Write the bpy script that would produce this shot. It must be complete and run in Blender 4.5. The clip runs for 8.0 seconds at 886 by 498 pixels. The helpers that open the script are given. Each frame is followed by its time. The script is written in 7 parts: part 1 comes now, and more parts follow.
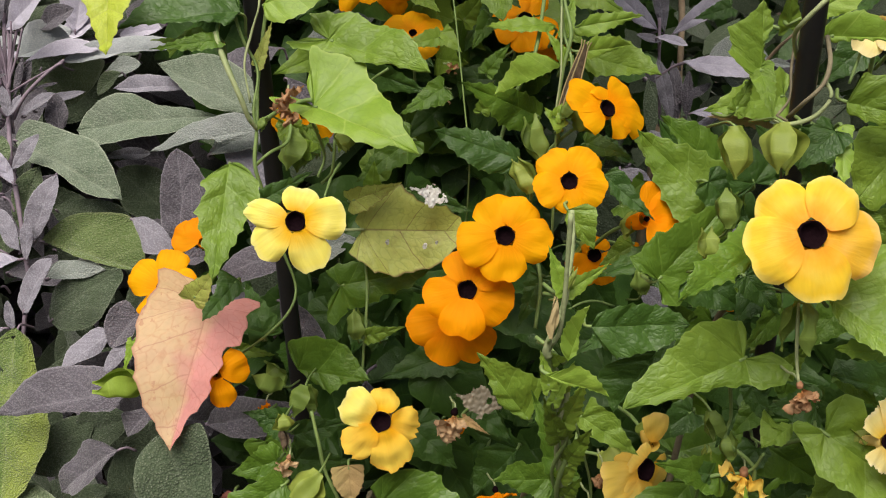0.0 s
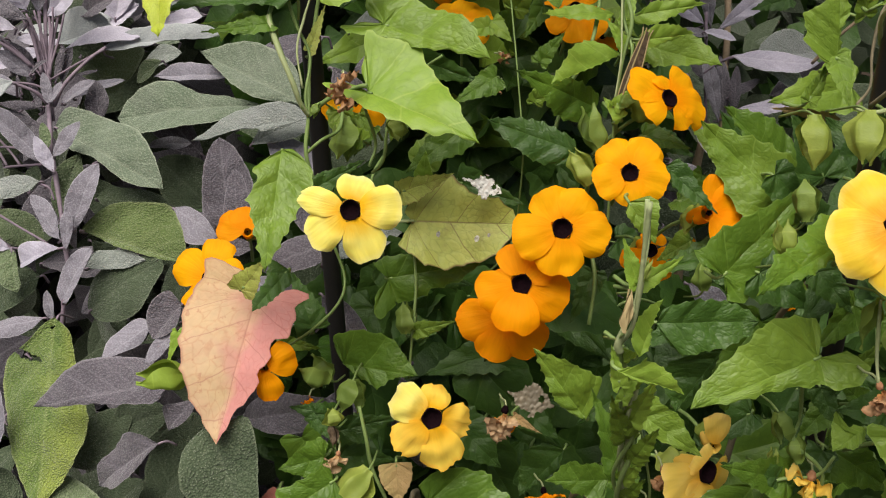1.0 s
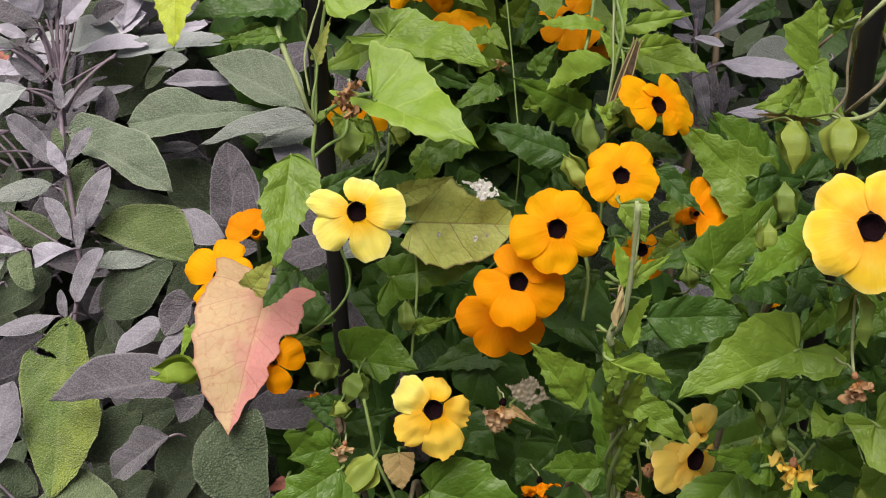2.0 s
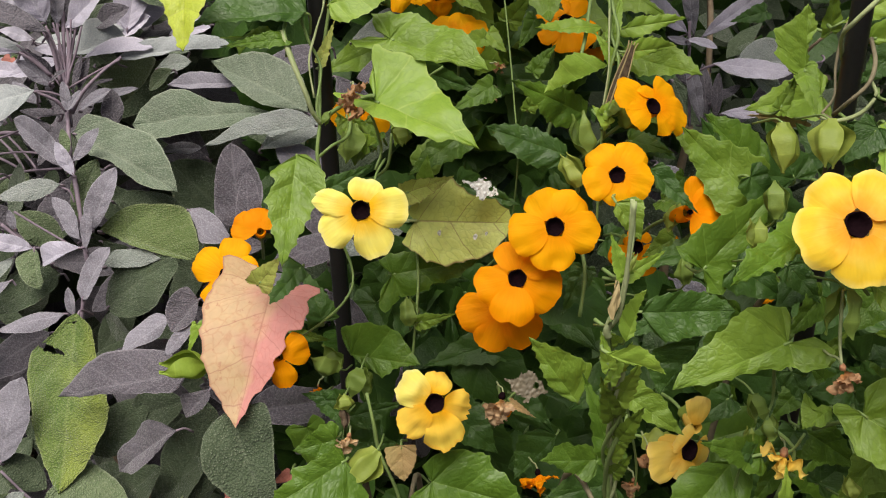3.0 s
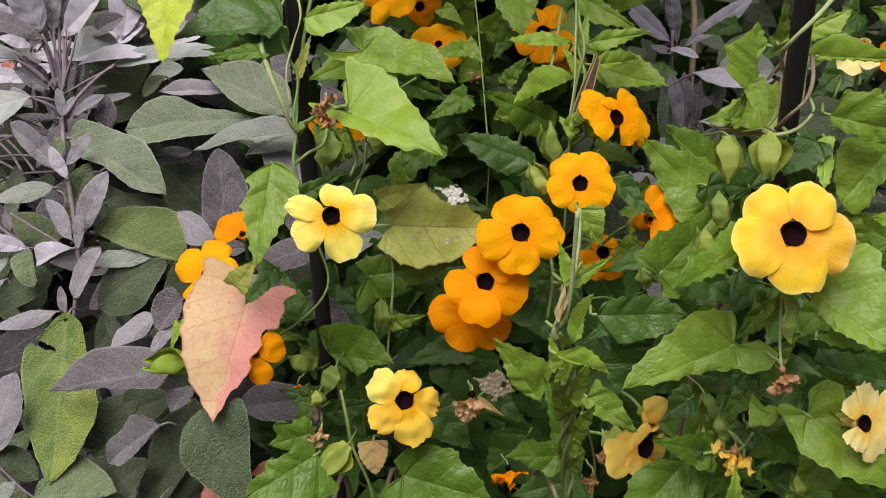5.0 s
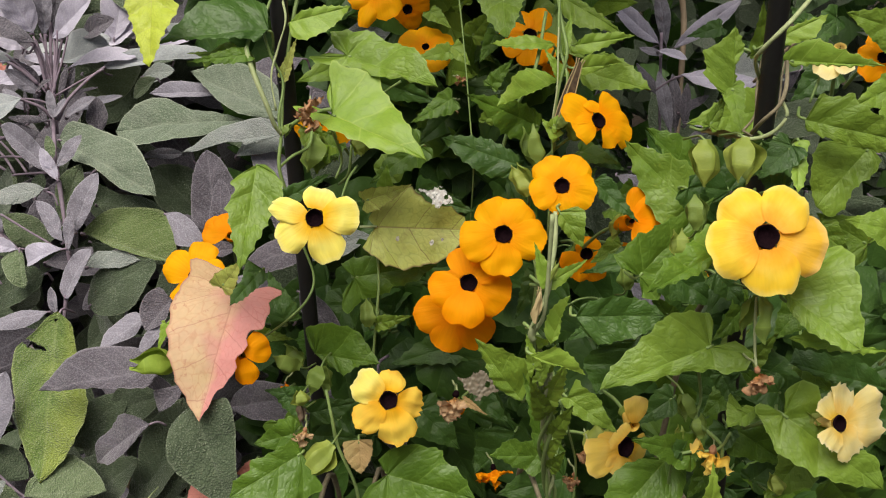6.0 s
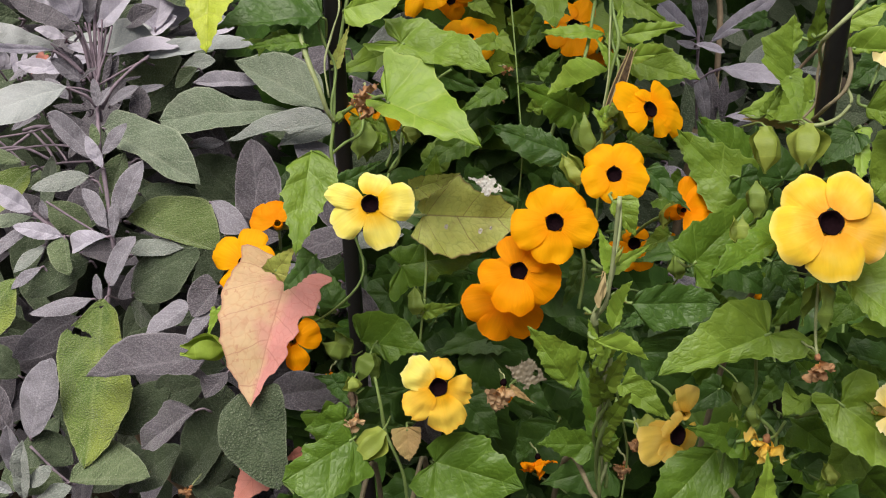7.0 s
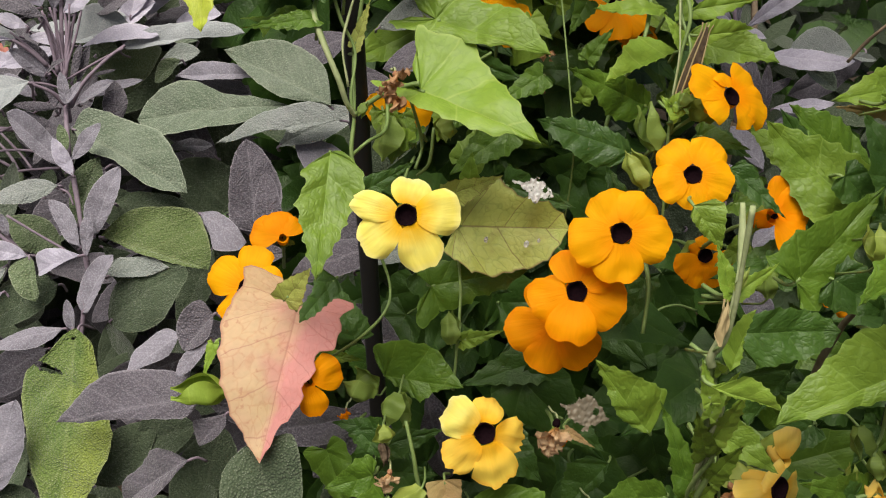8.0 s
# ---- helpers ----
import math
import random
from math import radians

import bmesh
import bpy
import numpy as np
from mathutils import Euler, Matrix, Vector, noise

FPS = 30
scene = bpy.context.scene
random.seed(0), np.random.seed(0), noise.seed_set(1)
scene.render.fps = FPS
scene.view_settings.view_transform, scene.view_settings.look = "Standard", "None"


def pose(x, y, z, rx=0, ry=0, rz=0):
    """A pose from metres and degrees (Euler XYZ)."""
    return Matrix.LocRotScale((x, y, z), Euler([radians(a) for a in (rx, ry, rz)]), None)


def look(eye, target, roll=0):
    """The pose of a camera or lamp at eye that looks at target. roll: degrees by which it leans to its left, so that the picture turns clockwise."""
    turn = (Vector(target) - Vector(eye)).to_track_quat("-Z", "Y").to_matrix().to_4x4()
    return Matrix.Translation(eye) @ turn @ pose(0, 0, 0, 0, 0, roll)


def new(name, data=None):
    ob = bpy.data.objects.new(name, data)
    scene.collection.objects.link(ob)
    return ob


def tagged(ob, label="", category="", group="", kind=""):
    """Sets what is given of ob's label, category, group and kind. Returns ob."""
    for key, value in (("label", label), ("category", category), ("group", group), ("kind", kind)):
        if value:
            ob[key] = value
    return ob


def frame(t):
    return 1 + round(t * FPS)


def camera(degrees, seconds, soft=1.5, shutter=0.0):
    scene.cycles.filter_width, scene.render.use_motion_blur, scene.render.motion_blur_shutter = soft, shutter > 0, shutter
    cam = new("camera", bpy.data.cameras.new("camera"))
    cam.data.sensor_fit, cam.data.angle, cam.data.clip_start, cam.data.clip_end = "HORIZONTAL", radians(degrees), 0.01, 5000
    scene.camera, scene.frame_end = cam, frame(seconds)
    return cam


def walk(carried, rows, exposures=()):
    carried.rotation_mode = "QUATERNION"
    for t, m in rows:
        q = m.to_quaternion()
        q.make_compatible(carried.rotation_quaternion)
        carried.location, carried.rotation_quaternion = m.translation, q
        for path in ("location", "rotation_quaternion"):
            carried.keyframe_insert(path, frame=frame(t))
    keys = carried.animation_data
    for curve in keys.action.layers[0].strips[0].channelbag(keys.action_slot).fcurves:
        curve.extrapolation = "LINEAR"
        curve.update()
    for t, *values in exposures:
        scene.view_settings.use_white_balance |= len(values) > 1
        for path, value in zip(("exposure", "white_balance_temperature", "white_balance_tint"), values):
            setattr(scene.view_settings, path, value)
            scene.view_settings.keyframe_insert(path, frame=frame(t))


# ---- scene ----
cam = camera(46.4, 8.0, soft=1.12)
METRES, EYE, TILT, LEAN, TURN = 0.24, 0.9, -30.0, 0.0, 0.0
ROWS = [
    (0.0, 0.0, 0.0, 0.0, 0.0, 0.0, -0.0),
    (0.5, -0.0236, 0.0037, 0.0047, 0.52, 0.06, -0.34),
    (1.0, -0.0618, 0.0517, -0.0152, 1.01, 0.04, -0.72),
    (2.5, -0.0728, -0.0805, -0.0219, 0.46, 0.15, -0.54),
    (3.0, -0.0827, -0.0886, -0.0236, 0.39, 0.14, -0.51),
    (3.5, -0.1255, -0.0963, -0.0325, 0.76, 0.09, -0.76),
    (4.0, -0.0594, -0.0906, -0.0155, 0.35, 0.1, -0.54),
    (4.5, -0.0259, -0.1467, -0.0228, 1.01, 0.17, -0.92),
    (6.0, 0.0295, -0.1927, -0.0097, 1.07, 0.07, -0.98),
    (6.5, 0.0008, -0.2107, -0.0231, 1.92, 0.2, -1.41),
    (7.0, -0.0467, -0.1978, -0.0339, 1.69, 0.02, -1.37),
    (7.5, -0.135, -0.1074, -0.0124, 2.11, 0.18, -1.61),
    (8.0, -0.1731, 0.1365, -0.0096, 0.16, 0.18, -0.47),
]
walk(cam, [(t, pose(0, 0, EYE, TILT, LEAN, TURN) @ pose(METRES * x, METRES * y, METRES * z, 90 + pitch, roll, yaw)) for t, x, y, z, yaw, pitch, roll in ROWS])

# ---- light: bright overcast day ----
SUN_UP, SUN_TURN = radians(68), radians(208)
world = bpy.data.worlds.new("world")
scene.world = world
world.use_nodes = True
wn = world.node_tree.nodes
sky = wn.new("ShaderNodeTexSky")
sky.sky_type, sky.sun_disc = "NISHITA", False
sky.sun_elevation, sky.sun_rotation = SUN_UP, SUN_TURN
sky.air_density, sky.dust_density, sky.ozone_density = 1.0, 8.0, 0.1
wn["Background"].inputs["Strength"].default_value = 0.05
world.node_tree.links.new(sky.outputs[0], wn["Background"].inputs["Color"])
sun = new("sun", bpy.data.lights.new("sun", "SUN"))
sun.data.energy, sun.data.angle, sun.data.color = 3.6, radians(45), (1.0, 0.967, 0.86)
sun.matrix_world = look((-0.45, -0.45, 3.2), (0, 0.4, 0.6))
scene.view_settings.exposure = 0.35


# ---- materials ----
def mat_base(name):
    m = bpy.data.materials.new(name)
    m.use_nodes = True
    t = m.node_tree
    return m, t, t.nodes["Principled BSDF"], t.nodes["Material Output"]


def node(t, kind, inputs=(), **props):
    n = t.nodes.new(kind)
    for k, v in props.items():
        if k == "operation":
            n.operation = v
        elif k == "blend_type":
            n.blend_type = v
        elif k == "data_type":
            n.data_type = v
        elif k == "feature":
            n.feature = v
    for k, v in dict(inputs).items():
        if hasattr(v, "is_linked"):
            t.links.new(v, n.inputs[k])
        else:
            n.inputs[k].default_value = v
    return n


def num(t, op, a, b=0.0, c=0.0):
    return node(t, "ShaderNodeMath", {0: a, 1: b, 2: c}, operation=op).outputs[0]


def mix(t, fac, a, b, how="MIX"):
    n = node(t, "ShaderNodeMix", {0: fac, 6: a, 7: b}, data_type="RGBA", blend_type=how)
    return n.outputs[2]


def ramp(t, fac, lo, hi):
    return node(t, "ShaderNodeMapRange", {0: fac, 1: lo, 2: hi, 3: 0.0, 4: 1.0}).outputs[0]


def rgb(c):
    return (*c, 1.0)


def leaf_material(name, base, other, vein, rough=0.45, veins=4.5, translucent=0.25, quilt=0.6, relief=1.0, vein_by=0.75, half=None, spots=None, spot_amount=0.0, vein_wide=0.03, net_by=0.38, net_shade_tint=(0.6, 0.66, 0.6)):
    """A leaf blade: main colour and a second one in blotches, paler or darker veins, a fine net darkened like shaded
    grooves, quilted relief between them.
    """
    m, t, p, out = mat_base(name)
    uv = node(t, "ShaderNodeUVMap").outputs[0]
    sep = node(t, "ShaderNodeSeparateXYZ", {0: uv})
    s, across = sep.outputs[0], num(t, "ABSOLUTE", num(t, "SUBTRACT", num(t, "MULTIPLY", sep.outputs[1], 2.0), 1.0))
    where = node(t, "ShaderNodeTexCoord").outputs["Object"]
    own = node(t, "ShaderNodeObjectInfo").outputs["Random"]
    blot = node(t, "ShaderNodeTexNoise", {"Vector": where, "Scale": 55.0, "Detail": 3.0}).outputs[0]
    fine = node(t, "ShaderNodeTexNoise", {"Vector": where, "Scale": 420.0, "Detail": 4.0}).outputs[0]
    field = node(t, "ShaderNodeCombineXYZ", {0: num(t, "MULTIPLY", s, 22.0), 1: num(t, "MULTIPLY", sep.outputs[1], 9.0), 2: num(t, "MULTIPLY", own, 30.0)}).outputs[0]
    stray = node(t, "ShaderNodeTexNoise", {"Vector": where, "Scale": 150.0, "Detail": 2.0}).outputs[1]
    bend = mix(t, 1.0, field, mix(t, 0.8, rgb((0.0, 0.0, 0.0)), stray), "ADD")
    cells = node(t, "ShaderNodeTexVoronoi", {"Vector": bend, "Scale": 1.0}, feature="DISTANCE_TO_EDGE").outputs[0]
    lumps = node(t, "ShaderNodeTexNoise", {"Vector": where, "Scale": 210.0, "Detail": 2.0, "Distortion": 0.6}).outputs[0]
    warp = num(t, "MULTIPLY", num(t, "SUBTRACT", blot, 0.5), 0.12)
    lat = num(t, "ADD", s, num(t, "MULTIPLY", warp, across))
    tri = num(t, "PINGPONG", num(t, "MULTIPLY", lat, veins), 0.5)
    side = num(t, "SUBTRACT", 1.0, ramp(t, tri, 0.0, vein_wide))
    mid = num(t, "SUBTRACT", 1.0, ramp(t, across, 0.005, 0.035))
    net = num(t, "MULTIPLY", num(t, "SUBTRACT", 1.0, ramp(t, cells, 0.0, 0.1)), ramp(t, lumps, 0.3, 0.65))
    line = num(t, "MAXIMUM", num(t, "MULTIPLY", side, 0.75), num(t, "MULTIPLY", mid, 0.65))
    line = num(t, "MAXIMUM", line, num(t, "MULTIPLY", ramp(t, across, 0.95, 1.0), 0.9))
    tone = num(t, "ADD", num(t, "MULTIPLY", ramp(t, blot, 0.35, 0.68), 0.6), num(t, "MULTIPLY", own, 0.4))
    col = mix(t, tone, rgb(base), rgb(other))
    if spots:
        patch = node(t, "ShaderNodeTexNoise", {"Vector": where, "Scale": 90.0, "Detail": 5.0, "Roughness": 0.7}).outputs[0]
        col = mix(t, num(t, "MULTIPLY", ramp(t, patch, 0.55, 0.75), spot_amount), col, rgb(spots))
    if half:
        speck = node(t, "ShaderNodeTexNoise", {"Vector": where, "Scale": 330.0, "Detail": 2.0}).outputs[0]
        col = mix(t, num(t, "MULTIPLY", ramp(t, speck, 0.64, 0.72), 0.6), col, rgb((0.45, 0.2, 0.12)))
        col = mix(t, ramp(t, num(t, "ADD", sep.outputs[1], num(t, "MULTIPLY", num(t, "SUBTRACT", blot, 0.5), 0.6)), 0.36, 0.66), col, rgb(half))
    # vein net: groove shade multiplied into the colour, reddish veins on the pink leaf
    col = mix(t, num(t, "MULTIPLY", net, net_by), col, mix(t, 1.0, col, rgb(net_shade_tint), "MULTIPLY"))
    col = mix(t, num(t, "MULTIPLY", line, vein_by), col, rgb(vein))
    col = mix(t, 0.25, col, node(t, "ShaderNodeMix", {0: fine, 6: rgb((0.55, 0.55, 0.55)), 7: rgb((1.45, 1.45, 1.45))}, data_type="RGBA").outputs[2], "MULTIPLY")
    t.links.new(col, p.inputs["Base Color"])
    height = num(t, "ADD", num(t, "MULTIPLY", ramp(t, tri, 0.0, 0.25), quilt * 0.55), num(t, "MULTIPLY", lumps, 0.48))
    height = num(t, "ADD", height, num(t, "MULTIPLY", num(t, "POWER", ramp(t, cells, 0.0, 0.42), 0.7), 0.17))
    height = num(t, "ADD", height, num(t, "MULTIPLY", fine, 0.3))
    bump = node(t, "ShaderNodeBump", {"Strength": relief, "Distance": 0.0009, "Height": height})
    t.links.new(bump.outputs[0], p.inputs["Normal"])
    t.links.new(num(t, "ADD", rough - 0.12, num(t, "MULTIPLY", fine, 0.28)), p.inputs["Roughness"])
    p.inputs["Specular IOR Level"].default_value = 0.42
    tr = node(t, "ShaderNodeBsdfTranslucent", {"Color": col})
    both = node(t, "ShaderNodeMixShader", {0: translucent, 1: p.outputs[0], 2: tr.outputs[0]})
    t.links.new(both.outputs[0], out.inputs[0])
    return m


def sage_material(name, base, other, edge, pebble=0.8, grain=1050.0, dots=0.22, half=None):
    """A felted sage blade: pebbled relief, pale rim and midrib, grey bloom."""
    m, t, p, out = mat_base(name)
    uv = node(t, "ShaderNodeUVMap").outputs[0]
    sep = node(t, "ShaderNodeSeparateXYZ", {0: uv})
    across = num(t, "ABSOLUTE", num(t, "SUBTRACT", num(t, "MULTIPLY", sep.outputs[1], 2.0), 1.0))
    where = node(t, "ShaderNodeTexCoord").outputs["Object"]
    own = node(t, "ShaderNodeObjectInfo").outputs["Random"]
    blot = node(t, "ShaderNodeTexNoise", {"Vector": where, "Scale": 45.0, "Detail": 3.0}).outputs[0]
    fine = node(t, "ShaderNodeTexNoise", {"Vector": where, "Scale": 900.0, "Detail": 3.0}).outputs[0]
    cells = node(t, "ShaderNodeTexVoronoi", {"Vector": where, "Scale": grain}).outputs[0]
    big = node(t, "ShaderNodeTexVoronoi", {"Vector": where, "Scale": 230.0}).outputs[0]
    lat = num(t, "SUBTRACT", sep.outputs[0], num(t, "MULTIPLY", across, 0.08))
    tri = num(t, "PINGPONG", num(t, "MULTIPLY", lat, 9.0), 0.5)
    mid = num(t, "SUBTRACT", 1.0, ramp(t, across, 0.02, 0.09))
    side = num(t, "SUBTRACT", 1.0, ramp(t, tri, 0.0, 0.12))
    rim = ramp(t, across, 0.93, 1.0)
    patch = node(t, "ShaderNodeTexNoise", {"Vector": where, "Scale": 75.0, "Detail": 2.0}).outputs[0]
    dot = num(t, "MULTIPLY", num(t, "SUBTRACT", 1.0, ramp(t, cells, 0.12, 0.3)), num(t, "MULTIPLY", ramp(t, patch, 0.48, 0.62), dots))
    tone = num(t, "ADD", num(t, "MULTIPLY", ramp(t, blot, 0.35, 0.68), 0.55), num(t, "MULTIPLY", own, 0.45))
    col = mix(t, tone, rgb(base), rgb(other))
    if half:
        fade = num(t, "ADD", num(t, "MULTIPLY", sep.outputs[0], 0.25), num(t, "ADD", sep.outputs[1], num(t, "MULTIPLY", num(t, "SUBTRACT", blot, 0.5), 0.7)))
        col = mix(t, num(t, "MULTIPLY", ramp(t, fade, 0.62, 0.95), 0.6), col, rgb(half))
    col = mix(t, num(t, "MULTIPLY", num(t, "SUBTRACT", 1.0, ramp(t, cells, 0.05, 0.6)), 0.36), col, rgb(edge))
    col = mix(t, num(t, "MAXIMUM", num(t, "MULTIPLY", mid, 0.22), num(t, "MULTIPLY", rim, 0.6)), col, rgb(edge))
    col = mix(t, num(t, "MULTIPLY", side, 0.15), col, rgb(edge))
    col = mix(t, dot, col, rgb((0.6, 0.62, 0.5)))
    col = mix(t, 0.22, col, node(t, "ShaderNodeMix", {0: fine, 6: rgb((0.5, 0.5, 0.5)), 7: rgb((1.5, 1.5, 1.5))}, data_type="RGBA").outputs[2], "MULTIPLY")
    t.links.new(col, p.inputs["Base Color"])
    height = num(t, "SUBTRACT", num(t, "MULTIPLY", ramp(t, tri, 0.0, 0.5), 0.12), num(t, "MULTIPLY", cells, pebble))
    height = num(t, "SUBTRACT", height, num(t, "MULTIPLY", big, pebble * 0.05))
    bump = node(t, "ShaderNodeBump", {"Strength": 1.0, "Distance": 0.0009, "Height": height})
    t.links.new(bump.outputs[0], p.inputs["Normal"])
    p.inputs["Roughness"].default_value = 0.75
    p.inputs["Specular IOR Level"].default_value = 0.3
    p.inputs["Sheen Weight"].default_value = 0.25
    p.inputs["Sheen Roughness"].default_value = 0.5
    tr = node(t, "ShaderNodeBsdfTranslucent", {"Color": col})
    both = node(t, "ShaderNodeMixShader", {0: 0.1, 1: p.outputs[0], 2: tr.outputs[0]})
    t.links.new(both.outputs[0], out.inputs[0])
    return m


def petal_material(name, inner, outer, rim, wilt=0.0):
    """A soft petal: deeper colour at the throat, paler middle, tinted rim, faint rays."""
    m, t, p, out = mat_base(name)
    uv = node(t, "ShaderNodeUVMap").outputs[0]
    sep = node(t, "ShaderNodeSeparateXYZ", {0: uv})
    where = node(t, "ShaderNodeTexCoord").outputs["Object"]
    own = node(t, "ShaderNodeObjectInfo").outputs["Random"]
    blot = node(t, "ShaderNodeTexNoise", {"Vector": where, "Scale": 120.0, "Detail": 3.0}).outputs[0]
    rays = node(t, "ShaderNodeTexNoise", {"Vector": node(t, "ShaderNodeCombineXYZ", {0: num(t, "MULTIPLY", sep.outputs[1], 15.0), 1: num(t, "MULTIPLY", sep.outputs[0], 2.0), 2: num(t, "MULTIPLY", own, 40.0)}).outputs[0], "Scale": 1.0, "Detail": 2.0}).outputs[0]
    s = num(t, "ADD", sep.outputs[0], num(t, "MULTIPLY", num(t, "SUBTRACT", blot, 0.5), 0.35))
    col = mix(t, ramp(t, s, 0.05, 0.62), rgb(inner), rgb(outer))
    col = mix(t, num(t, "MULTIPLY", ramp(t, s, 0.82, 1.05), 0.6 + 0.4 * wilt), col, rgb(rim))
    col = mix(t, num(t, "MULTIPLY", num(t, "ADD", ramp(t, blot, 0.45, 0.75), own), 0.12 + wilt * 0.4), col, rgb(rim))
    col = mix(t, 0.16, col, node(t, "ShaderNodeMix", {0: rays, 6: rgb((0.4, 0.4, 0.4)), 7: rgb((1.5, 1.5, 1.5))}, data_type="RGBA").outputs[2], "MULTIPLY")
    t.links.new(col, p.inputs["Base Color"])
    bump = node(t, "ShaderNodeBump", {"Strength": 0.35, "Distance": 0.0008, "Height": num(t, "ADD", rays, num(t, "MULTIPLY", blot, 0.8))})
    t.links.new(bump.outputs[0], p.inputs["Normal"])
    p.inputs["Roughness"].default_value = 0.65
    p.inputs["Specular IOR Level"].default_value = 0.12
    tr = node(t, "ShaderNodeBsdfTranslucent", {"Color": col})
    both = node(t, "ShaderNodeMixShader", {0: 0.34, 1: p.outputs[0], 2: tr.outputs[0]})
    t.links.new(both.outputs[0], out.inputs[0])
    return m


def plain_material(name, base, other, scale=200.0, rough=0.6, bump_by=0.4, depth=0.0006, spec=0.4):
    """Stems, dry matter, soil, coated metal: two mottled colours with fine relief."""
    m, t, p, out = mat_base(name)
    where = node(t, "ShaderNodeTexCoord").outputs["Object"]
    own = node(t, "ShaderNodeObjectInfo").outputs["Random"]
    a = node(t, "ShaderNodeTexNoise", {"Vector": where, "Scale": scale, "Detail": 5.0}).outputs[0]
    b = node(t, "ShaderNodeTexNoise", {"Vector": where, "Scale": scale * 0.17, "Detail": 2.0}).outputs[0]
    tone = num(t, "ADD", num(t, "MULTIPLY", ramp(t, a, 0.3, 0.7), 0.5), num(t, "ADD", num(t, "MULTIPLY", b, 0.3), num(t, "MULTIPLY", own, 0.2)))
    col = mix(t, tone, rgb(base), rgb(other))
    t.links.new(col, p.inputs["Base Color"])
    t.links.new(node(t, "ShaderNodeBump", {"Strength": bump_by, "Distance": depth, "Height": a}).outputs[0], p.inputs["Normal"])
    p.inputs["Roughness"].default_value = rough
    p.inputs["Specular IOR Level"].default_value = spec
    return m


VINE = {
    "g": leaf_material("leaf_green", (0.13, 0.22, 0.022), (0.205, 0.31, 0.034), (0.25, 0.37, 0.07)),
    "m": leaf_material("leaf_mid_green", (0.072, 0.146, 0.013), (0.118, 0.212, 0.02), (0.17, 0.28, 0.045), rough=0.42),
    # deep green of older leaves, lowered further to put shade into inner growth
    "d": leaf_material("leaf_deep_green_shade", (0.034, 0.084, 0.013), (0.062, 0.132, 0.019), (0.085, 0.162, 0.03), rough=0.43),
    "y": leaf_material("leaf_young_green", (0.2, 0.33, 0.035), (0.29, 0.42, 0.055), (0.37, 0.48, 0.1), translucent=0.3, relief=0.45, quilt=0.3),
    "l": leaf_material("leaf_lime", (0.46, 0.56, 0.05), (0.54, 0.62, 0.07), (0.44, 0.46, 0.1), translucent=0.35),
    "o": leaf_material("leaf_olive_fading", (0.38, 0.44, 0.09), (0.5, 0.52, 0.13), (0.15, 0.06, 0.035), vein_by=0.95, vein_wide=0.022, spots=(0.22, 0.13, 0.06), spot_amount=0.45, relief=0.8, net_by=0.6),
    "p": leaf_material("leaf_pink_dying", (0.6, 0.43, 0.24), (0.58, 0.37, 0.24), (0.36, 0.12, 0.09), vein_by=0.72, veins=6.5, vein_wide=0.025, quilt=0.1, spots=(0.62, 0.32, 0.2), spot_amount=0.5, half=(0.58, 0.24, 0.22), rough=0.6, relief=0.4, net_by=0.45, net_shade_tint=(0.8, 0.52, 0.45)),
    "r": leaf_material("leaf_red_dying", (0.55, 0.2, 0.15), (0.5, 0.19, 0.16), (0.34, 0.11, 0.09), rough=0.6, relief=0.2),
    "t": leaf_material("leaf_tan_dry", (0.5, 0.32, 0.15), (0.42, 0.33, 0.13), (0.3, 0.18, 0.08), rough=0.7),
}
SAGE = {
    "g": sage_material("sage_green", (0.095, 0.138, 0.06), (0.155, 0.2, 0.105), (0.34, 0.38, 0.26)),
    # deep green and dark violet also stand for shade on inner sage leaves
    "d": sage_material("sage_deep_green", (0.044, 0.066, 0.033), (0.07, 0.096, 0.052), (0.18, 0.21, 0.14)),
    "b": sage_material("sage_grey", (0.18, 0.21, 0.185), (0.26, 0.275, 0.275), (0.46, 0.48, 0.46)),
    "p": sage_material("sage_purple", (0.145, 0.132, 0.163), (0.258, 0.243, 0.295), (0.49, 0.47, 0.54), pebble=0.3, grain=1100.0, dots=0.08),
    "l": sage_material("sage_lilac", (0.285, 0.262, 0.345), (0.465, 0.437, 0.545), (0.66, 0.63, 0.7), pebble=0.2, grain=1100.0, dots=0.08),
    "w": sage_material("sage_silver", (0.29, 0.315, 0.325), (0.42, 0.43, 0.46), (0.55, 0.56, 0.58), pebble=0.3, grain=1100.0, dots=0.08),
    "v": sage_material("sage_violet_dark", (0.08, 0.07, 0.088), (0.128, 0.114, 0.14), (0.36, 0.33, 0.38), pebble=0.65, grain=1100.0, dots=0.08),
    "h": sage_material("sage_grey_green", (0.12, 0.16, 0.105), (0.19, 0.225, 0.17), (0.42, 0.46, 0.36), pebble=0.7),
    "q": sage_material("sage_pale_lilac", (0.355, 0.325, 0.43), (0.525, 0.488, 0.6), (0.74, 0.71, 0.77), pebble=0.2, grain=1100.0, dots=0.08),
    "k": sage_material("sage_mossy", (0.1, 0.15, 0.04), (0.16, 0.215, 0.075), (0.34, 0.38, 0.2), pebble=1.0),
    "y": sage_material("sage_yellowing", (0.09, 0.155, 0.028), (0.18, 0.245, 0.055), (0.38, 0.43, 0.18), pebble=1.0, half=(0.32, 0.38, 0.07)),
}
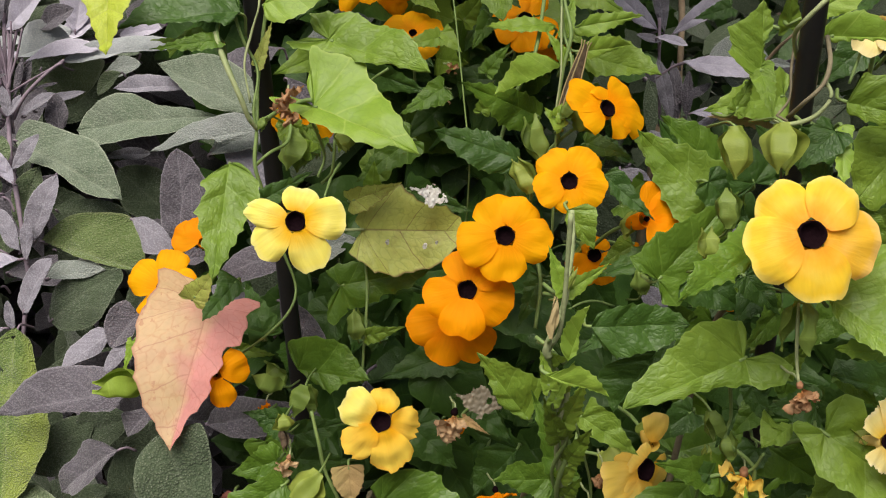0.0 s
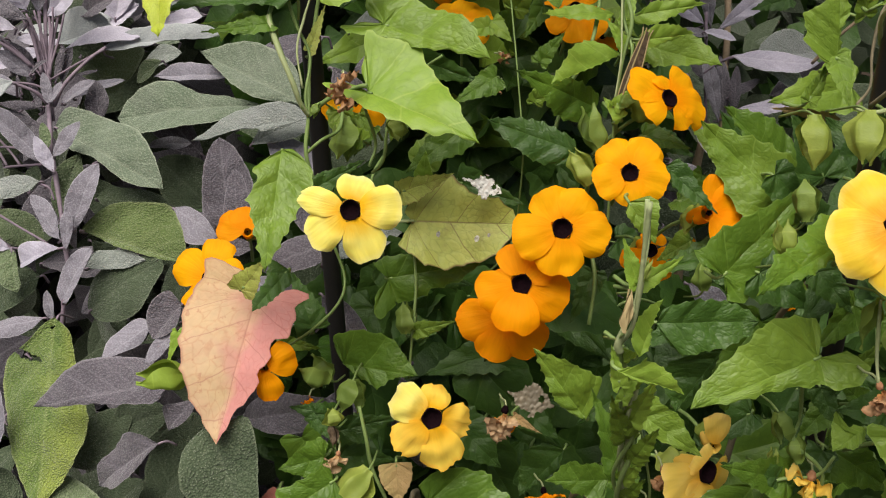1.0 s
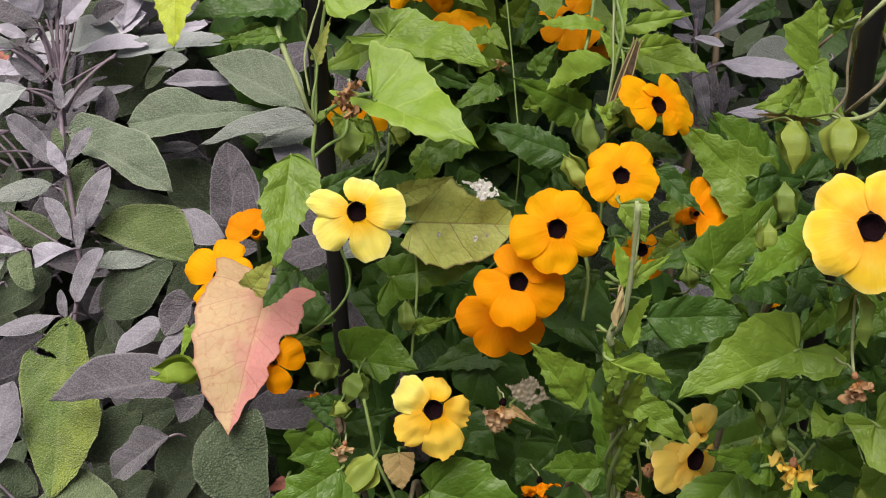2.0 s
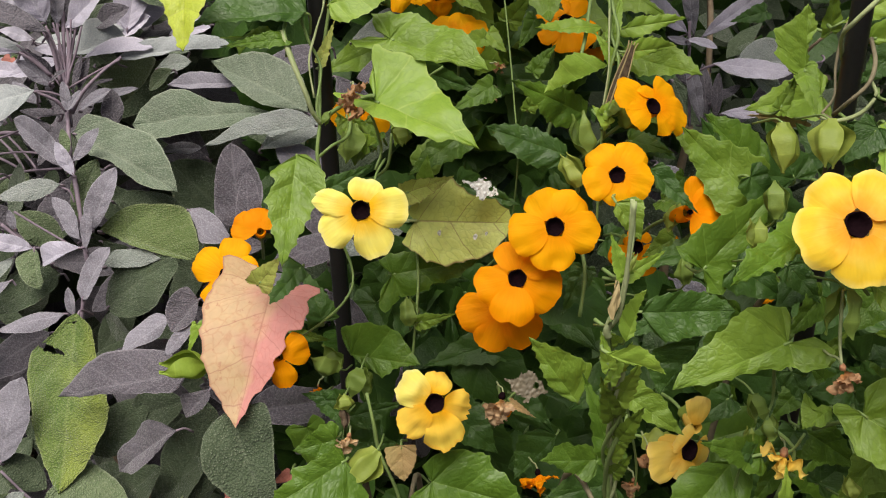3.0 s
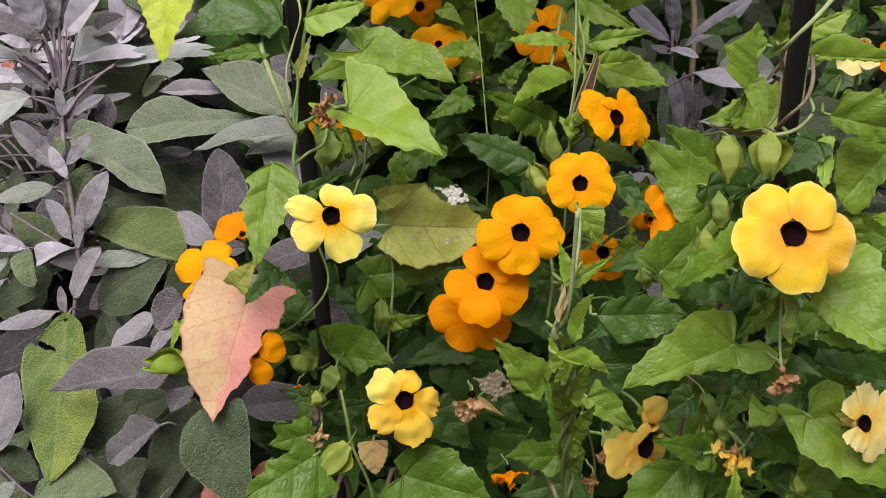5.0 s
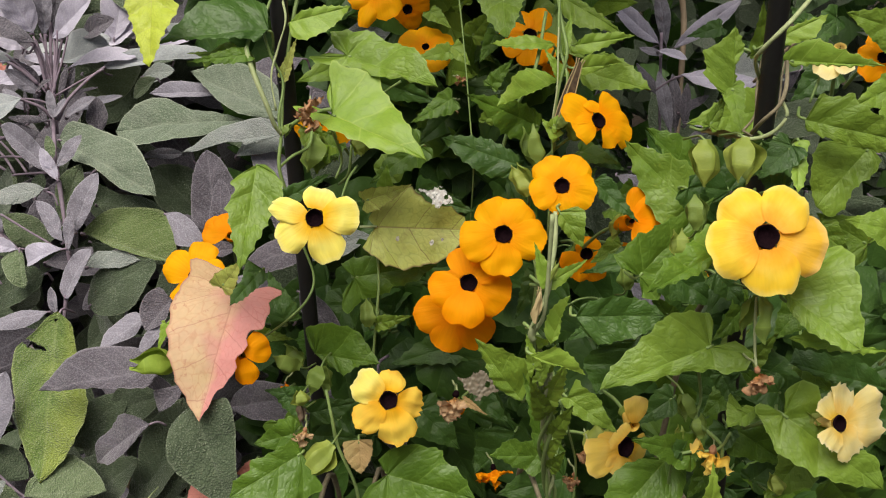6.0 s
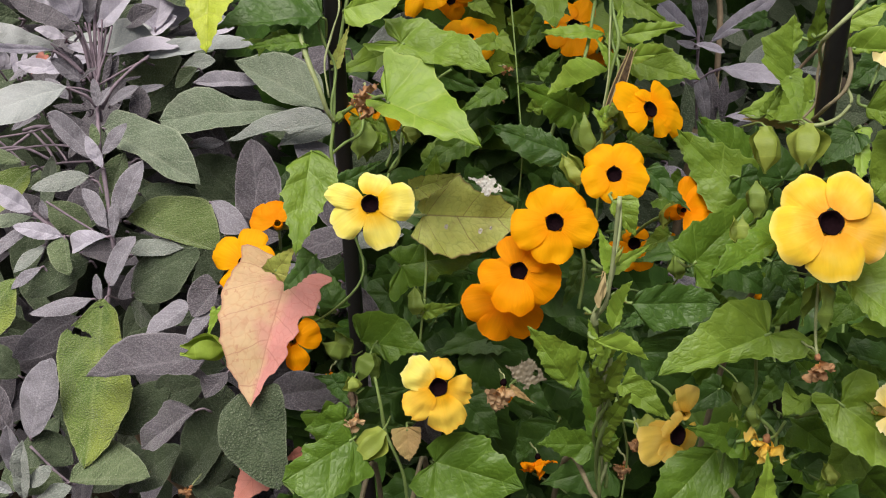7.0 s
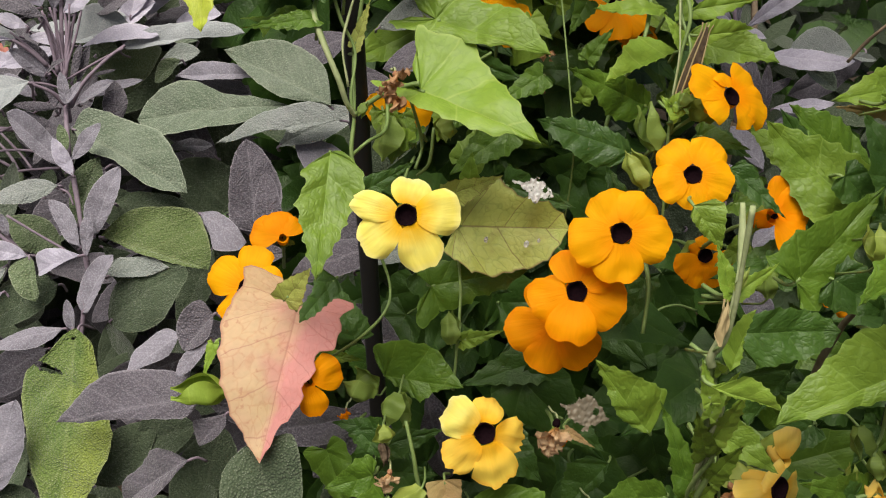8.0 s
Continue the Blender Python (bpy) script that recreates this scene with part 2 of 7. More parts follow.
PETAL = {
    "Y": petal_material("petal_pale_yellow", (0.95, 0.52, 0.006), (0.97, 0.84, 0.16), (0.97, 0.9, 0.46)),
    "N": petal_material("petal_yellow_pale_rim", (0.95, 0.36, 0.001), (0.97, 0.61, 0.014), (0.97, 0.84, 0.28), wilt=0.12),
    "B": petal_material("petal_orange_burnt", (0.95, 0.45, 0.004), (0.96, 0.52, 0.012), (0.95, 0.66, 0.3), wilt=0.15),
    "W": petal_material("petal_yellow_wilting", (0.95, 0.5, 0.01), (0.96, 0.7, 0.1), (0.93, 0.47, 0.05), wilt=0.4),
    "G": petal_material("petal_golden", (0.95, 0.36, 0.0), (0.97, 0.46, 0.002), (0.95, 0.29, 0.0)),
    "O": petal_material("petal_orange", (0.95, 0.34, 0.0), (0.96, 0.37, 0.0), (0.94, 0.24, 0.0)),
    "A": petal_material("petal_deep_orange", (0.94, 0.29, 0.0), (0.96, 0.34, 0.0), (0.92, 0.26, 0.003)),
    "F": petal_material("petal_buff", (0.92, 0.5, 0.03), (0.94, 0.67, 0.12), (0.92, 0.66, 0.22), wilt=0.3),
    "C": petal_material("petal_cream", (0.95, 0.6, 0.06), (0.96, 0.78, 0.28), (0.96, 0.85, 0.55), wilt=0.2),
    "Q": petal_material("petal_bleached", (0.6, 0.33, 0.12), (0.64, 0.46, 0.28), (0.3, 0.17, 0.1), wilt=0.5),
    "T": petal_material("petal_withered", (0.46, 0.2, 0.06), (0.56, 0.35, 0.2), (0.26, 0.11, 0.05), wilt=0.7),
    "S": petal_material("petal_silvery", (0.62, 0.6, 0.59), (0.8, 0.78, 0.78), (0.34, 0.29, 0.27), wilt=0.7),
}
THROAT = plain_material("throat_black_maroon", (0.004, 0.002, 0.003), (0.012, 0.005, 0.007), 800.0, 0.95, 0.6, 0.0006, 0.02)
BRACT = {
    "y": leaf_material("bract_pale_green", (0.2, 0.27, 0.04), (0.33, 0.38, 0.075), (0.446, 0.513, 0.101), rough=0.55, veins=1.5, translucent=0.3, relief=0.3, vein_by=0.4, net_by=0.15),
    "g": leaf_material("bract_green", (0.13, 0.2, 0.035), (0.22, 0.3, 0.06), (0.297, 0.405, 0.081), rough=0.55, veins=1.5, translucent=0.3, relief=0.3, vein_by=0.4, net_by=0.15),
    "l": leaf_material("bract_lime", (0.22, 0.33, 0.035), (0.32, 0.43, 0.06), (0.432, 0.581, 0.081), rough=0.55, veins=1.5, translucent=0.3, relief=0.3, vein_by=0.4, net_by=0.15),
    "t": plain_material("bract_tan", (0.26, 0.2, 0.09), (0.36, 0.28, 0.14), 150.0, 0.7, 0.5, 0.001),
    "o": plain_material("bract_brown", (0.02, 0.013, 0.009), (0.12, 0.08, 0.045), 420.0, 0.8, 0.9, 0.001),
}
STEM = plain_material("stem_green", (0.14, 0.22, 0.06), (0.22, 0.3, 0.1), 300.0, 0.55)
STEM_OLD = plain_material("stem_old", (0.25, 0.31, 0.13), (0.4, 0.43, 0.24), 260.0, 0.7, 0.7, 0.001)
STEM_DRY = plain_material("stem_dry", (0.15, 0.125, 0.075), (0.27, 0.23, 0.15), 260.0, 0.8, 0.8, 0.001)
STEM_SAGE = plain_material("stem_sage", (0.14, 0.1, 0.135), (0.3, 0.24, 0.3), 300.0, 0.8)
STEM_WOOD = plain_material("stem_woody", (0.2, 0.14, 0.09), (0.33, 0.25, 0.17), 200.0, 0.85, 0.8, 0.0015)
FILM = plain_material("silvery_film", (0.5, 0.48, 0.46), (0.9, 0.89, 0.88), 500.0, 0.4, 0.8, 0.001)
FILM_TAN = plain_material("tan_film", (0.07, 0.06, 0.045), (0.2, 0.165, 0.115), 160.0, 0.5, 0.2, 0.001)
DRY = plain_material("dry_brown", (0.22, 0.09, 0.04), (0.42, 0.22, 0.12), 500.0, 0.85, 0.9, 0.001)
METAL = plain_material("black_coated_steel", (0.008, 0.008, 0.009), (0.014, 0.014, 0.015), 600.0, 0.5, 0.25, 0.0003)
SOIL = plain_material("dark_soil", (0.022, 0.016, 0.011), (0.055, 0.04, 0.028), 60.0, 0.95, 1.0, 0.012, 0.2)

# ---- mesh helpers ----
FRONT = Vector((0.0, -0.866, 0.5))  # the sunny side of the border, which leaves and flowers face
SKYWARD = Vector((0.0, -0.65, 0.76))
dice = random.Random(7)


def mesh_from(name, verts, faces, uvs=None, mats=(), slots=None):
    me = bpy.data.meshes.new(name)
    me.from_pydata([tuple(v) for v in verts], [], faces)
    if uvs is not None:
        layer = me.uv_layers.new(name="UVMap")
        for loop in me.loops:
            layer.data[loop.index].uv = uvs[loop.vertex_index]
    for mt in mats:
        me.materials.append(mt)
    if slots is not None:
        me.polygons.foreach_set("material_index", slots)
    me.polygons.foreach_set("use_smooth", [True] * len(me.polygons))
    me.update()
    return me


def part(name, me, parent, m=None, label=""):
    ob = new(name, me)
    ob.parent = parent
    base = parent.matrix_world if parent.parent is None else parent.parent.matrix_world @ parent.matrix_basis
    ob.matrix_basis = base.inverted() @ (m if m is not None else base)
    return tagged(ob, label)


def thing(name, place, label, category, group="", kind="", m=None):
    ob = new(name)
    ob.empty_display_size = 0.02
    ob.matrix_basis = m if m is not None else Matrix.Translation(place)
    ob.matrix_world = ob.matrix_basis
    return tagged(ob, label, category, group, kind)


def grid_faces(rows, cols, first=0, wrap=False):
    out = []
    for i in range(rows - 1):
        for j in range(cols if wrap else cols - 1):
            k = (j + 1) % cols
            out.append((first + i * cols + j, first + i * cols + k, first + (i + 1) * cols + k, first + (i + 1) * cols + j))
    return out


def smooth_path(points, steps):
    pts = [Vector(p) for p in points]
    pts = [2 * pts[0] - pts[1]] + pts + [2 * pts[-1] - pts[-2]]
    out = []
    for i in range(1, len(pts) - 2):
        a, b, c, d = pts[i - 1:i + 3]
        for k in range(steps):
            u = k / steps
            out.append(0.5 * (2 * b + (c - a) * u + (2 * a - 5 * b + 4 * c - d) * u * u + (3 * b - a - 3 * c + d) * u ** 3))
    return out + [pts[-2]]


def tube(points, r0, r1=None, sides=7, steps=5, knots=0.0):
    """Vertices and faces of a tapered stem through the points, with slight swellings."""
    r1 = r0 if r1 is None else r1
    path = smooth_path(points, steps) if len(points) > 2 else [Vector(p) for p in points]
    verts, n = [], len(path)
    side = Vector((0.31, 0.2, 0.93))
    for i, p in enumerate(path):
        way = (path[min(i + 1, n - 1)] - path[max(i - 1, 0)]).normalized()
        u = way.cross(side)
        u = u.normalized() if u.length > 1e-4 else way.orthogonal().normalized()
        v = way.cross(u)
        r = (r0 + (r1 - r0) * i / max(1, n - 1)) * (1 + knots * noise.noise(p * 90))
        verts += [p + r * (math.cos(a) * u + math.sin(a) * v) for a in (2 * math.pi * k / sides for k in range(sides))]
    faces = grid_faces(n, sides, 0, True)
    faces += [tuple(range(sides))[::-1], tuple(range((n - 1) * sides, n * sides))]
    return verts, faces


def stand(base, tip, roll, facing=FRONT):
    """Pose of a blade: x from base to tip, z out of its upper face, which is turned to FRONT and then rolled."""
    base, tip = Vector(base), Vector(tip)
    x = (tip - base).normalized()
    z = facing - facing.dot(x) * x
    z = (Matrix.Rotation(radians(roll), 3, x) @ z).normalized()
    y = z.cross(x)
    m = Matrix((x, y, z)).transposed().to_4x4()
    m.translation = base
    return m


def margin_curve(pairs, count, rounded):
    """Evenly spaced points of one leaf margin, from the stalk over the given shoulders and teeth (along, out) to the tip."""
    pts = [Vector((0.0, 0.0)), *(Vector(p) for p in pairs), Vector((1.0, 0.0))]
    ext = [2 * pts[0] - pts[1], *pts, 2 * pts[-1] - pts[-2]]
    line = []
    for i in range(1, len(ext) - 2):
        p, q, r, o = ext[i - 1:i + 3]
        for k in range(14):
            u = k / 14
            bow = 0.5 * (2 * q + (r - p) * u + (2 * p - 5 * q + 4 * r - o) * u * u + (3 * q - p - 3 * r + o) * u ** 3)
            line.append(bow * rounded + (q + (r - q) * u) * (1 - rounded))
    line.append(pts[-1])
    far = [0.0]
    for p, q in zip(line, line[1:]):
        far.append(far[-1] + (q - p).length)
    out, k = [], 0
    for i in range(count):
        d = far[-1] * i / (count - 1)
        while k < len(far) - 2 and far[k + 1] < d:
            k += 1
        out.append(line[k] + (line[k + 1] - line[k]) * ((d - far[k]) / max(1e-9, far[k + 1] - far[k])))
    return out


def leaf_blade(length, margins, mats, seed, rounded, saw, fold, curl, quilt, stalk, rows=44, cols=10, hole=None):
    """A leaf along x: two halves that meet in the midrib, puckered between side veins that run from the rib to the margin, and a stalk."""
    r = random.Random(seed)
    w1, w2, twist = r.uniform(0, 6.28), r.uniform(0, 6.28), r.uniform(-0.2, 0.2)
    verts, uvs, faces = [], [], []
    for pairs, side in zip(margins, (-1, 1)):
        edge = margin_curve(pairs, rows, rounded)
        rib, most = [], 0.0
        for p in edge:
            most = max(most, min(1.0, p.x - 0.75 * max(0.0, p.y)))
            rib.append(most)
        rib = [sum(rib[max(0, i - 2):i + 3]) / len(rib[max(0, i - 2):i + 3]) for i in range(rows)]
        rib[0], rib[-1] = 0.0, 1.0
        first = len(verts)
        for i, p in enumerate(edge):
            q = i / (rows - 1)
            nip = saw * (max(0.0, 1 - abs((q * 9 + w1) % 1 - 0.72) / 0.28) - 0.3 + 0.5 * noise.noise(Vector((q * 30, w2, side)))) * min(1.0, 8 * q, 8 * (1 - q))
            end = Vector((p.x + 0.4 * nip, p.y + nip))
            for j in range(cols):
                t = j / (cols - 1)
                x, y = rib[i] + (end.x - rib[i]) * t ** 1.12, end.y * t
                z = fold * y - curl * x * abs(x) + twist * side * y * x + 0.02 * math.sin(4 * x + w2)
                z += quilt * 0.02 * abs(math.sin(math.pi * 4.5 * q)) * math.sin(math.pi * t) ** 0.6
                z += 0.13 * p.y * t * t * math.sin(8 * q + w1 + side) + 0.035 * noise.noise(Vector((3.2 * x, 2.6 * side * y, w2)))
                z += 0.014 * noise.noise(Vector((9 * x, 8 * side * y, w1)))
                verts.append((length * x, length * side * y, length * z))
                uvs.append((q, 0.5 + 0.5 * side * t))
        faces += [f if side < 0 else f[::-1] for f in grid_faces(rows, cols, first)]
    if hole:
        def kept(f):
            x, y = verts[f[0]][0] / length - hole[0], verts[f[0]][1] / length - hole[1]
            bite = noise.noise(Vector((x * 60, y * 40, 3)))
            return ((x - 0.3 * y) / 0.021) ** 2 + (y / 0.08) ** 2 > 1 + 1.1 * bite and ((x + 0.15) / 0.006) ** 2 + ((y - 0.13) / 0.013) ** 2 > 1
        faces = [f for f in faces if kept(f)]
    slots = [0] * len(faces)
    tv, tf = tube([(0.002, 0, -0.0004), (-stalk * 0.15, 0, -stalk * 0.25), (-stalk * 0.25, 0, -stalk * 0.8), (-stalk * 0.2, 0.002, -stalk * 1.6)], 0.0006, 0.0007, 6, 3)
    first = len(verts)
    verts += tv
    uvs += [(0.5, 0.5)] * len(tv)
    faces += [tuple(first + k for k in f) for f in tf]
    slots += [1] * len(tf)
    return mesh_from("leaf", verts, faces, uvs, mats, slots)


def vine_margins(width, r):
    """The margins of a common arrow-shaped leaf: a backward lobe, a shoulder and two blunt teeth on each half."""
    out = []
    for _ in range(2):
        h, back, k = 0.5 * width * r.uniform(0.9, 1.1), r.uniform(0.05, 0.16), r.uniform(-0.04, 0.04)
        out.append(((-back, 0.55 * h), (-0.03, 0.98 * h), (0.06, 0.9 * h), (0.24 + k, 0.95 * h), (0.31 + k, 0.8 * h), (0.53 + k, 0.6 * h), (0.6 + k, 0.5 * h), (0.82, 0.22 * h)))
    return out


def sage_margins(width, r):
    """The margins of a common oblong leaf that narrows into its stalk."""
    out = []
    for _ in range(2):
        h, k = 0.5 * width * r.uniform(0.88, 1.08), r.uniform(-0.06, 0.06)
        out.append(((0.05, 0.2 * h), (0.22 + k, 0.68 * h), (0.48 + k, h), (0.73 + k / 2, 0.82 * h), (0.92, 0.38 * h)))
    return out


def vine_leaf(plant, base, tip, shape, roll, style, curl=0.05, fold=0.14, stalk=0.008, label=""):
    """shape: the width of a common leaf, by its length, or the margins of its two halves."""
    length, seed = (Vector(tip) - Vector(base)).length, dice.randint(0, 99999)
    common = isinstance(shape, float)
    me = leaf_blade(length, vine_margins(shape, random.Random(seed)) if common else shape, (VINE[style], STEM), seed, 0.36, 0.024, fold, curl, 0.1 if style in "pro" else 0.8, stalk)
    return part("leaf", me, plant, stand(base, tip, roll + (dice.uniform(-16, 16) if common else 0)), label)


def sage_leaf(plant, base, tip, shape, roll, style, curl=0.12, hole=None, stalk=0.12, label=""):
    length, seed = (Vector(tip) - Vector(base)).length, dice.randint(0, 99999)
    common = isinstance(shape, float)
    rows, cols = (150, 60) if hole else (34, 9)
    me = leaf_blade(length, sage_margins(shape, random.Random(seed)) if common else shape, (SAGE[style], STEM_SAGE), seed, 1.0, 0.006, dice.uniform(-0.2, 0.42), curl + dice.uniform(-0.04, 0.06), 0.5, stalk * length, rows, cols, hole)
    return part("leaf", me, plant, stand(base, tip, roll + (dice.uniform(-14, 14) if common else 0), SKYWARD), label)


def stem(plant, points, radius, end=None, mat=None, name="stem", knots=0.25, label=""):
    verts, faces = tube(points, radius, end, 8, 6, knots)
    return part(name, mesh_from(name, verts, faces, None, (mat or STEM,)), plant, Matrix.Identity(4), label)


def petal_mesh(size, mat, seed, wide=1.0, cup=0.1, ragged=0.0, crumple=0.0, hub=0.18):
    """One broad petal with a blunt, waved end, from the throat (at the origin's side) outwards along x."""
    r = random.Random(seed)
    ns, nt = 14, 17
    w1, w2, w3 = r.uniform(0, 6.28), r.uniform(0, 6.28), r.uniform(0, 6.28)
    reach, blunt = r.uniform(0.97, 1.03), r.uniform(0.22, 0.34)
    notch = r.uniform(-0.02, 0.05)
    verts, uvs = [], []
    for i in range(ns):
        s = i / (ns - 1)
        for j in range(nt):
            t = 2 * j / (nt - 1) - 1
            half = size * wide * 0.57 * math.tanh(1.65 * (hub + (1 - hub) * s))
            end = reach * (1 - blunt * abs(t) ** 2.7) - notch * math.exp(-9 * t * t)
            end += 0.01 * math.sin(6 * t + w1) + 0.03 * noise.noise(Vector((2.2 * t, w1, w2))) + 0.018 * noise.noise(Vector((9 * t, w2, w1))) + ragged * 0.16 * noise.noise(Vector((13 * t, w3, w2))) * (1 if i > ns - 3 else 0.3)
            x = size * (hub + (end - hub) * s)
            y = half * t * (1 - 0.1 * s * t * t)
            z = -cup * size * s * s + 0.03 * size * t * s * s - 0.085 * size * t * t * s * s
            z += 0.022 * size * s * s * math.sin(5 * t + w3) + 0.009 * size * s * s * math.sin(9 * t + w1)
            z += 0.03 * size * s * s * noise.noise(Vector((2.0 * s, 2.4 * t, w2)))
            if crumple:
                q = Vector((x / size * 3 + seed % 97, y / size * 3, w1))
                z += crumple * size * noise.noise(q) * min(1.0, 2.5 * s)
                y += crumple * 0.5 * size * noise.noise(q * 1.3 + Vector((9, 0, 0))) * s
            verts.append((x, y, z))
            uvs.append((s, 0.5 + 0.5 * t))
    return mesh_from("petal", verts, grid_faces(ns, nt), uvs, (mat,))


def lathe(profile, sides=18, wobble=0.0, seed=0):
    verts = []
    for k, (r, z) in enumerate(profile):
        for j in range(sides):
            a = 2 * math.pi * j / sides
            q = r * (1 + wobble * math.cos(5 * a + seed) + wobble * 0.5 * math.sin(3 * a + seed * 2))
            verts.append((q * math.cos(a), q * math.sin(a), z))
    faces = grid_faces(len(profile), sides, 0, True)
    faces.append(tuple(range((len(profile) - 1) * sides, len(profile) * sides)))
    return verts, faces


def bract_mesh(length, width, mat, seed, bulge=0.5):
    """One keeled, boat-shaped bract with waved wings: x from its base to its point, hollow side down."""
    r = random.Random(seed)
    ns, nt = 16, 11
    w, v, fat = r.uniform(0, 6.28), r.uniform(0, 6.28), r.uniform(0.62, 0.8)
    lean = r.uniform(-0.12, 0.12)
    verts, uvs = [], []
    for i in range(ns):
        s = i / (ns - 1)
        corner = ((0.0, 0.4), (0.3, 1.02), (0.62, 0.8), (1.0, 0.03))
        half = 0.5 * width * next(b0 + (b1 - b0) * (0.5 - 0.5 * math.cos(math.pi * (s - a0) / (a1 - a0))) for (a0, b0), (a1, b1) in zip(corner, corner[1:]) if s <= a1)
        half *= 1 + 0.25 * noise.noise(Vector((3 * s, w, fat)))
        for j in range(nt):
            t = 2 * j / (nt - 1) - 1
            a = abs(t)
            z = bulge * half * ((1 - a) ** 0.85 + 0.35 * max(0.0, a - 0.6)) + 0.03 * length * math.sin(6 * s + w)
            y = half * t * (1 + 0.14 * math.sin(7 * s + v + (1.5 if t > 0 else 0)) * a)
            z += 0.05 * length * math.sin(9 * s + v) * a * a * (1 - 0.5 * s) + 0.09 * length * noise.noise(Vector((2.5 * s, 1.6 * t, v)))
            verts.append((length * s, y + lean * length * s * s, z))
            uvs.append((s, 0.5 + 0.5 * t))
    return mesh_from("bract", verts, grid_faces(ns, nt), uvs, (mat,))


def bud(plant, base, tip, width, style="y", gape=8.0, roll=0.0, label="", stalk=0.02):
    """A closed or gaping pair of bracts on a short stalk."""
    base, tip = Vector(base), Vector(tip)
    length = (tip - base).length
    m = stand(base, tip, roll)
    sv, sf = tube([(0, 0, 0), (-stalk * 0.12, 0, -stalk * 0.4), (-stalk * 0.16, 0, -stalk * 1.0), (-stalk * 0.2, 0, -stalk * 1.8)], 0.00045, 0.00045, 6, 3)
    body = part("bud", mesh_from("bud", sv, sf, None, (STEM,)), plant, m, label)
    turn = dice.uniform(20, 60) * dice.choice((-1, 1))
    for side in (0, 180):
        me = bract_mesh(length, width * length, BRACT[style], dice.randint(0, 9999), 0.9)
        ob = part("bract", me, body)
        ob.matrix_basis = pose(0, 0, 0, side + turn, 0, 0) @ pose(0, 0, 0, 0, -gape, 0)
    return body


def torn_film(length, width, mat, seed, whole=0.42):
    """A dried, crinkled film on a leaf, torn at its rim and through its middle."""
    nx, ny = 56, 26
    verts = [(length * i / (nx - 1), width * (j / (ny - 1) - 0.5), 0.0009 * noise.noise(Vector((i * 0.33, j * 0.33, seed))) + 0.0005 * noise.noise(Vector((i * 0.9, j * 0.9, seed)))) for i in range(nx) for j in range(ny)]
    uvs = [(x / length, y / width + 0.5) for x, y, _ in verts]

    def kept(face):
        u, v = uvs[face[0]]
        wide = 0.55 + 0.45 * math.sin(7.5 * u + 3.6)
        rim = abs(2 * v - 1) / max(0.1, wide) + (2 * u - 1) ** 6
        tear = ((u - 0.72) / 0.05) ** 2 + ((v - 0.6) / 0.12) ** 2
        return rim < 0.95 + 0.9 * noise.noise(Vector((u * 9, v * 5, seed))) and tear > 1 and noise.noise(Vector((u * 16, v * 9, seed + 5))) < whole
    return mesh_from("dry_film", verts, [q for q in grid_faces(nx, ny) if kept(q)], uvs, (mat,))


def seed_pod(plant, base, tip, radius):
    """A dry, split seed pod: a dark spindle with four pale seams that end in short points."""
    length = (Vector(tip) - Vector(base)).length
    m = stand(base, tip, 20)
    n, sides = 18, 16
    verts = []
    for i in range(n):
        u = i / (n - 1)
        r = radius * (0.3 + 1.5 * u * (1 - u) + 0.45 * (1 - u)) * (1 if u < 0.9 else 1 - 4 * (u - 0.9))
        for k in range(sides):
            a = 2 * math.pi * k / sides
            q = r * (1 - 0.22 * math.cos(4 * a)) * (1 + 0.08 * noise.noise(Vector((u * 9, k * 0.7, 2))))
            verts.append((length * u, q * math.cos(a), q * math.sin(a)))
    pod = part("seed_pod", mesh_from("seed_pod", verts, grid_faces(n, sides, 0, True) + [tuple(range((n - 1) * sides, n * sides))], None, (BRACT["o"],)), plant, m, "dry dark brown seed pod with pale seams")
    for k in range(4):
        a = math.pi / 4 + math.pi / 2 * k
        line = []
        for u in (0.04, 0.2, 0.4, 0.6, 0.8, 0.95, 1.04):
            r = radius * (0.3 + 1.5 * u * (1 - u) + 0.45 * (1 - u)) * 1.24 if u < 0.9 else radius * (0.5 + 2.5 * (u - 0.9))
            line.append((length * u, r * math.cos(a), r * math.sin(a)))
        tv, tf = tube(line, 0.0004, 0.0003, 6, 4)
        part("seam", mesh_from("seam", tv, tf, None, (BRACT["t"],)), pod)
    return pod


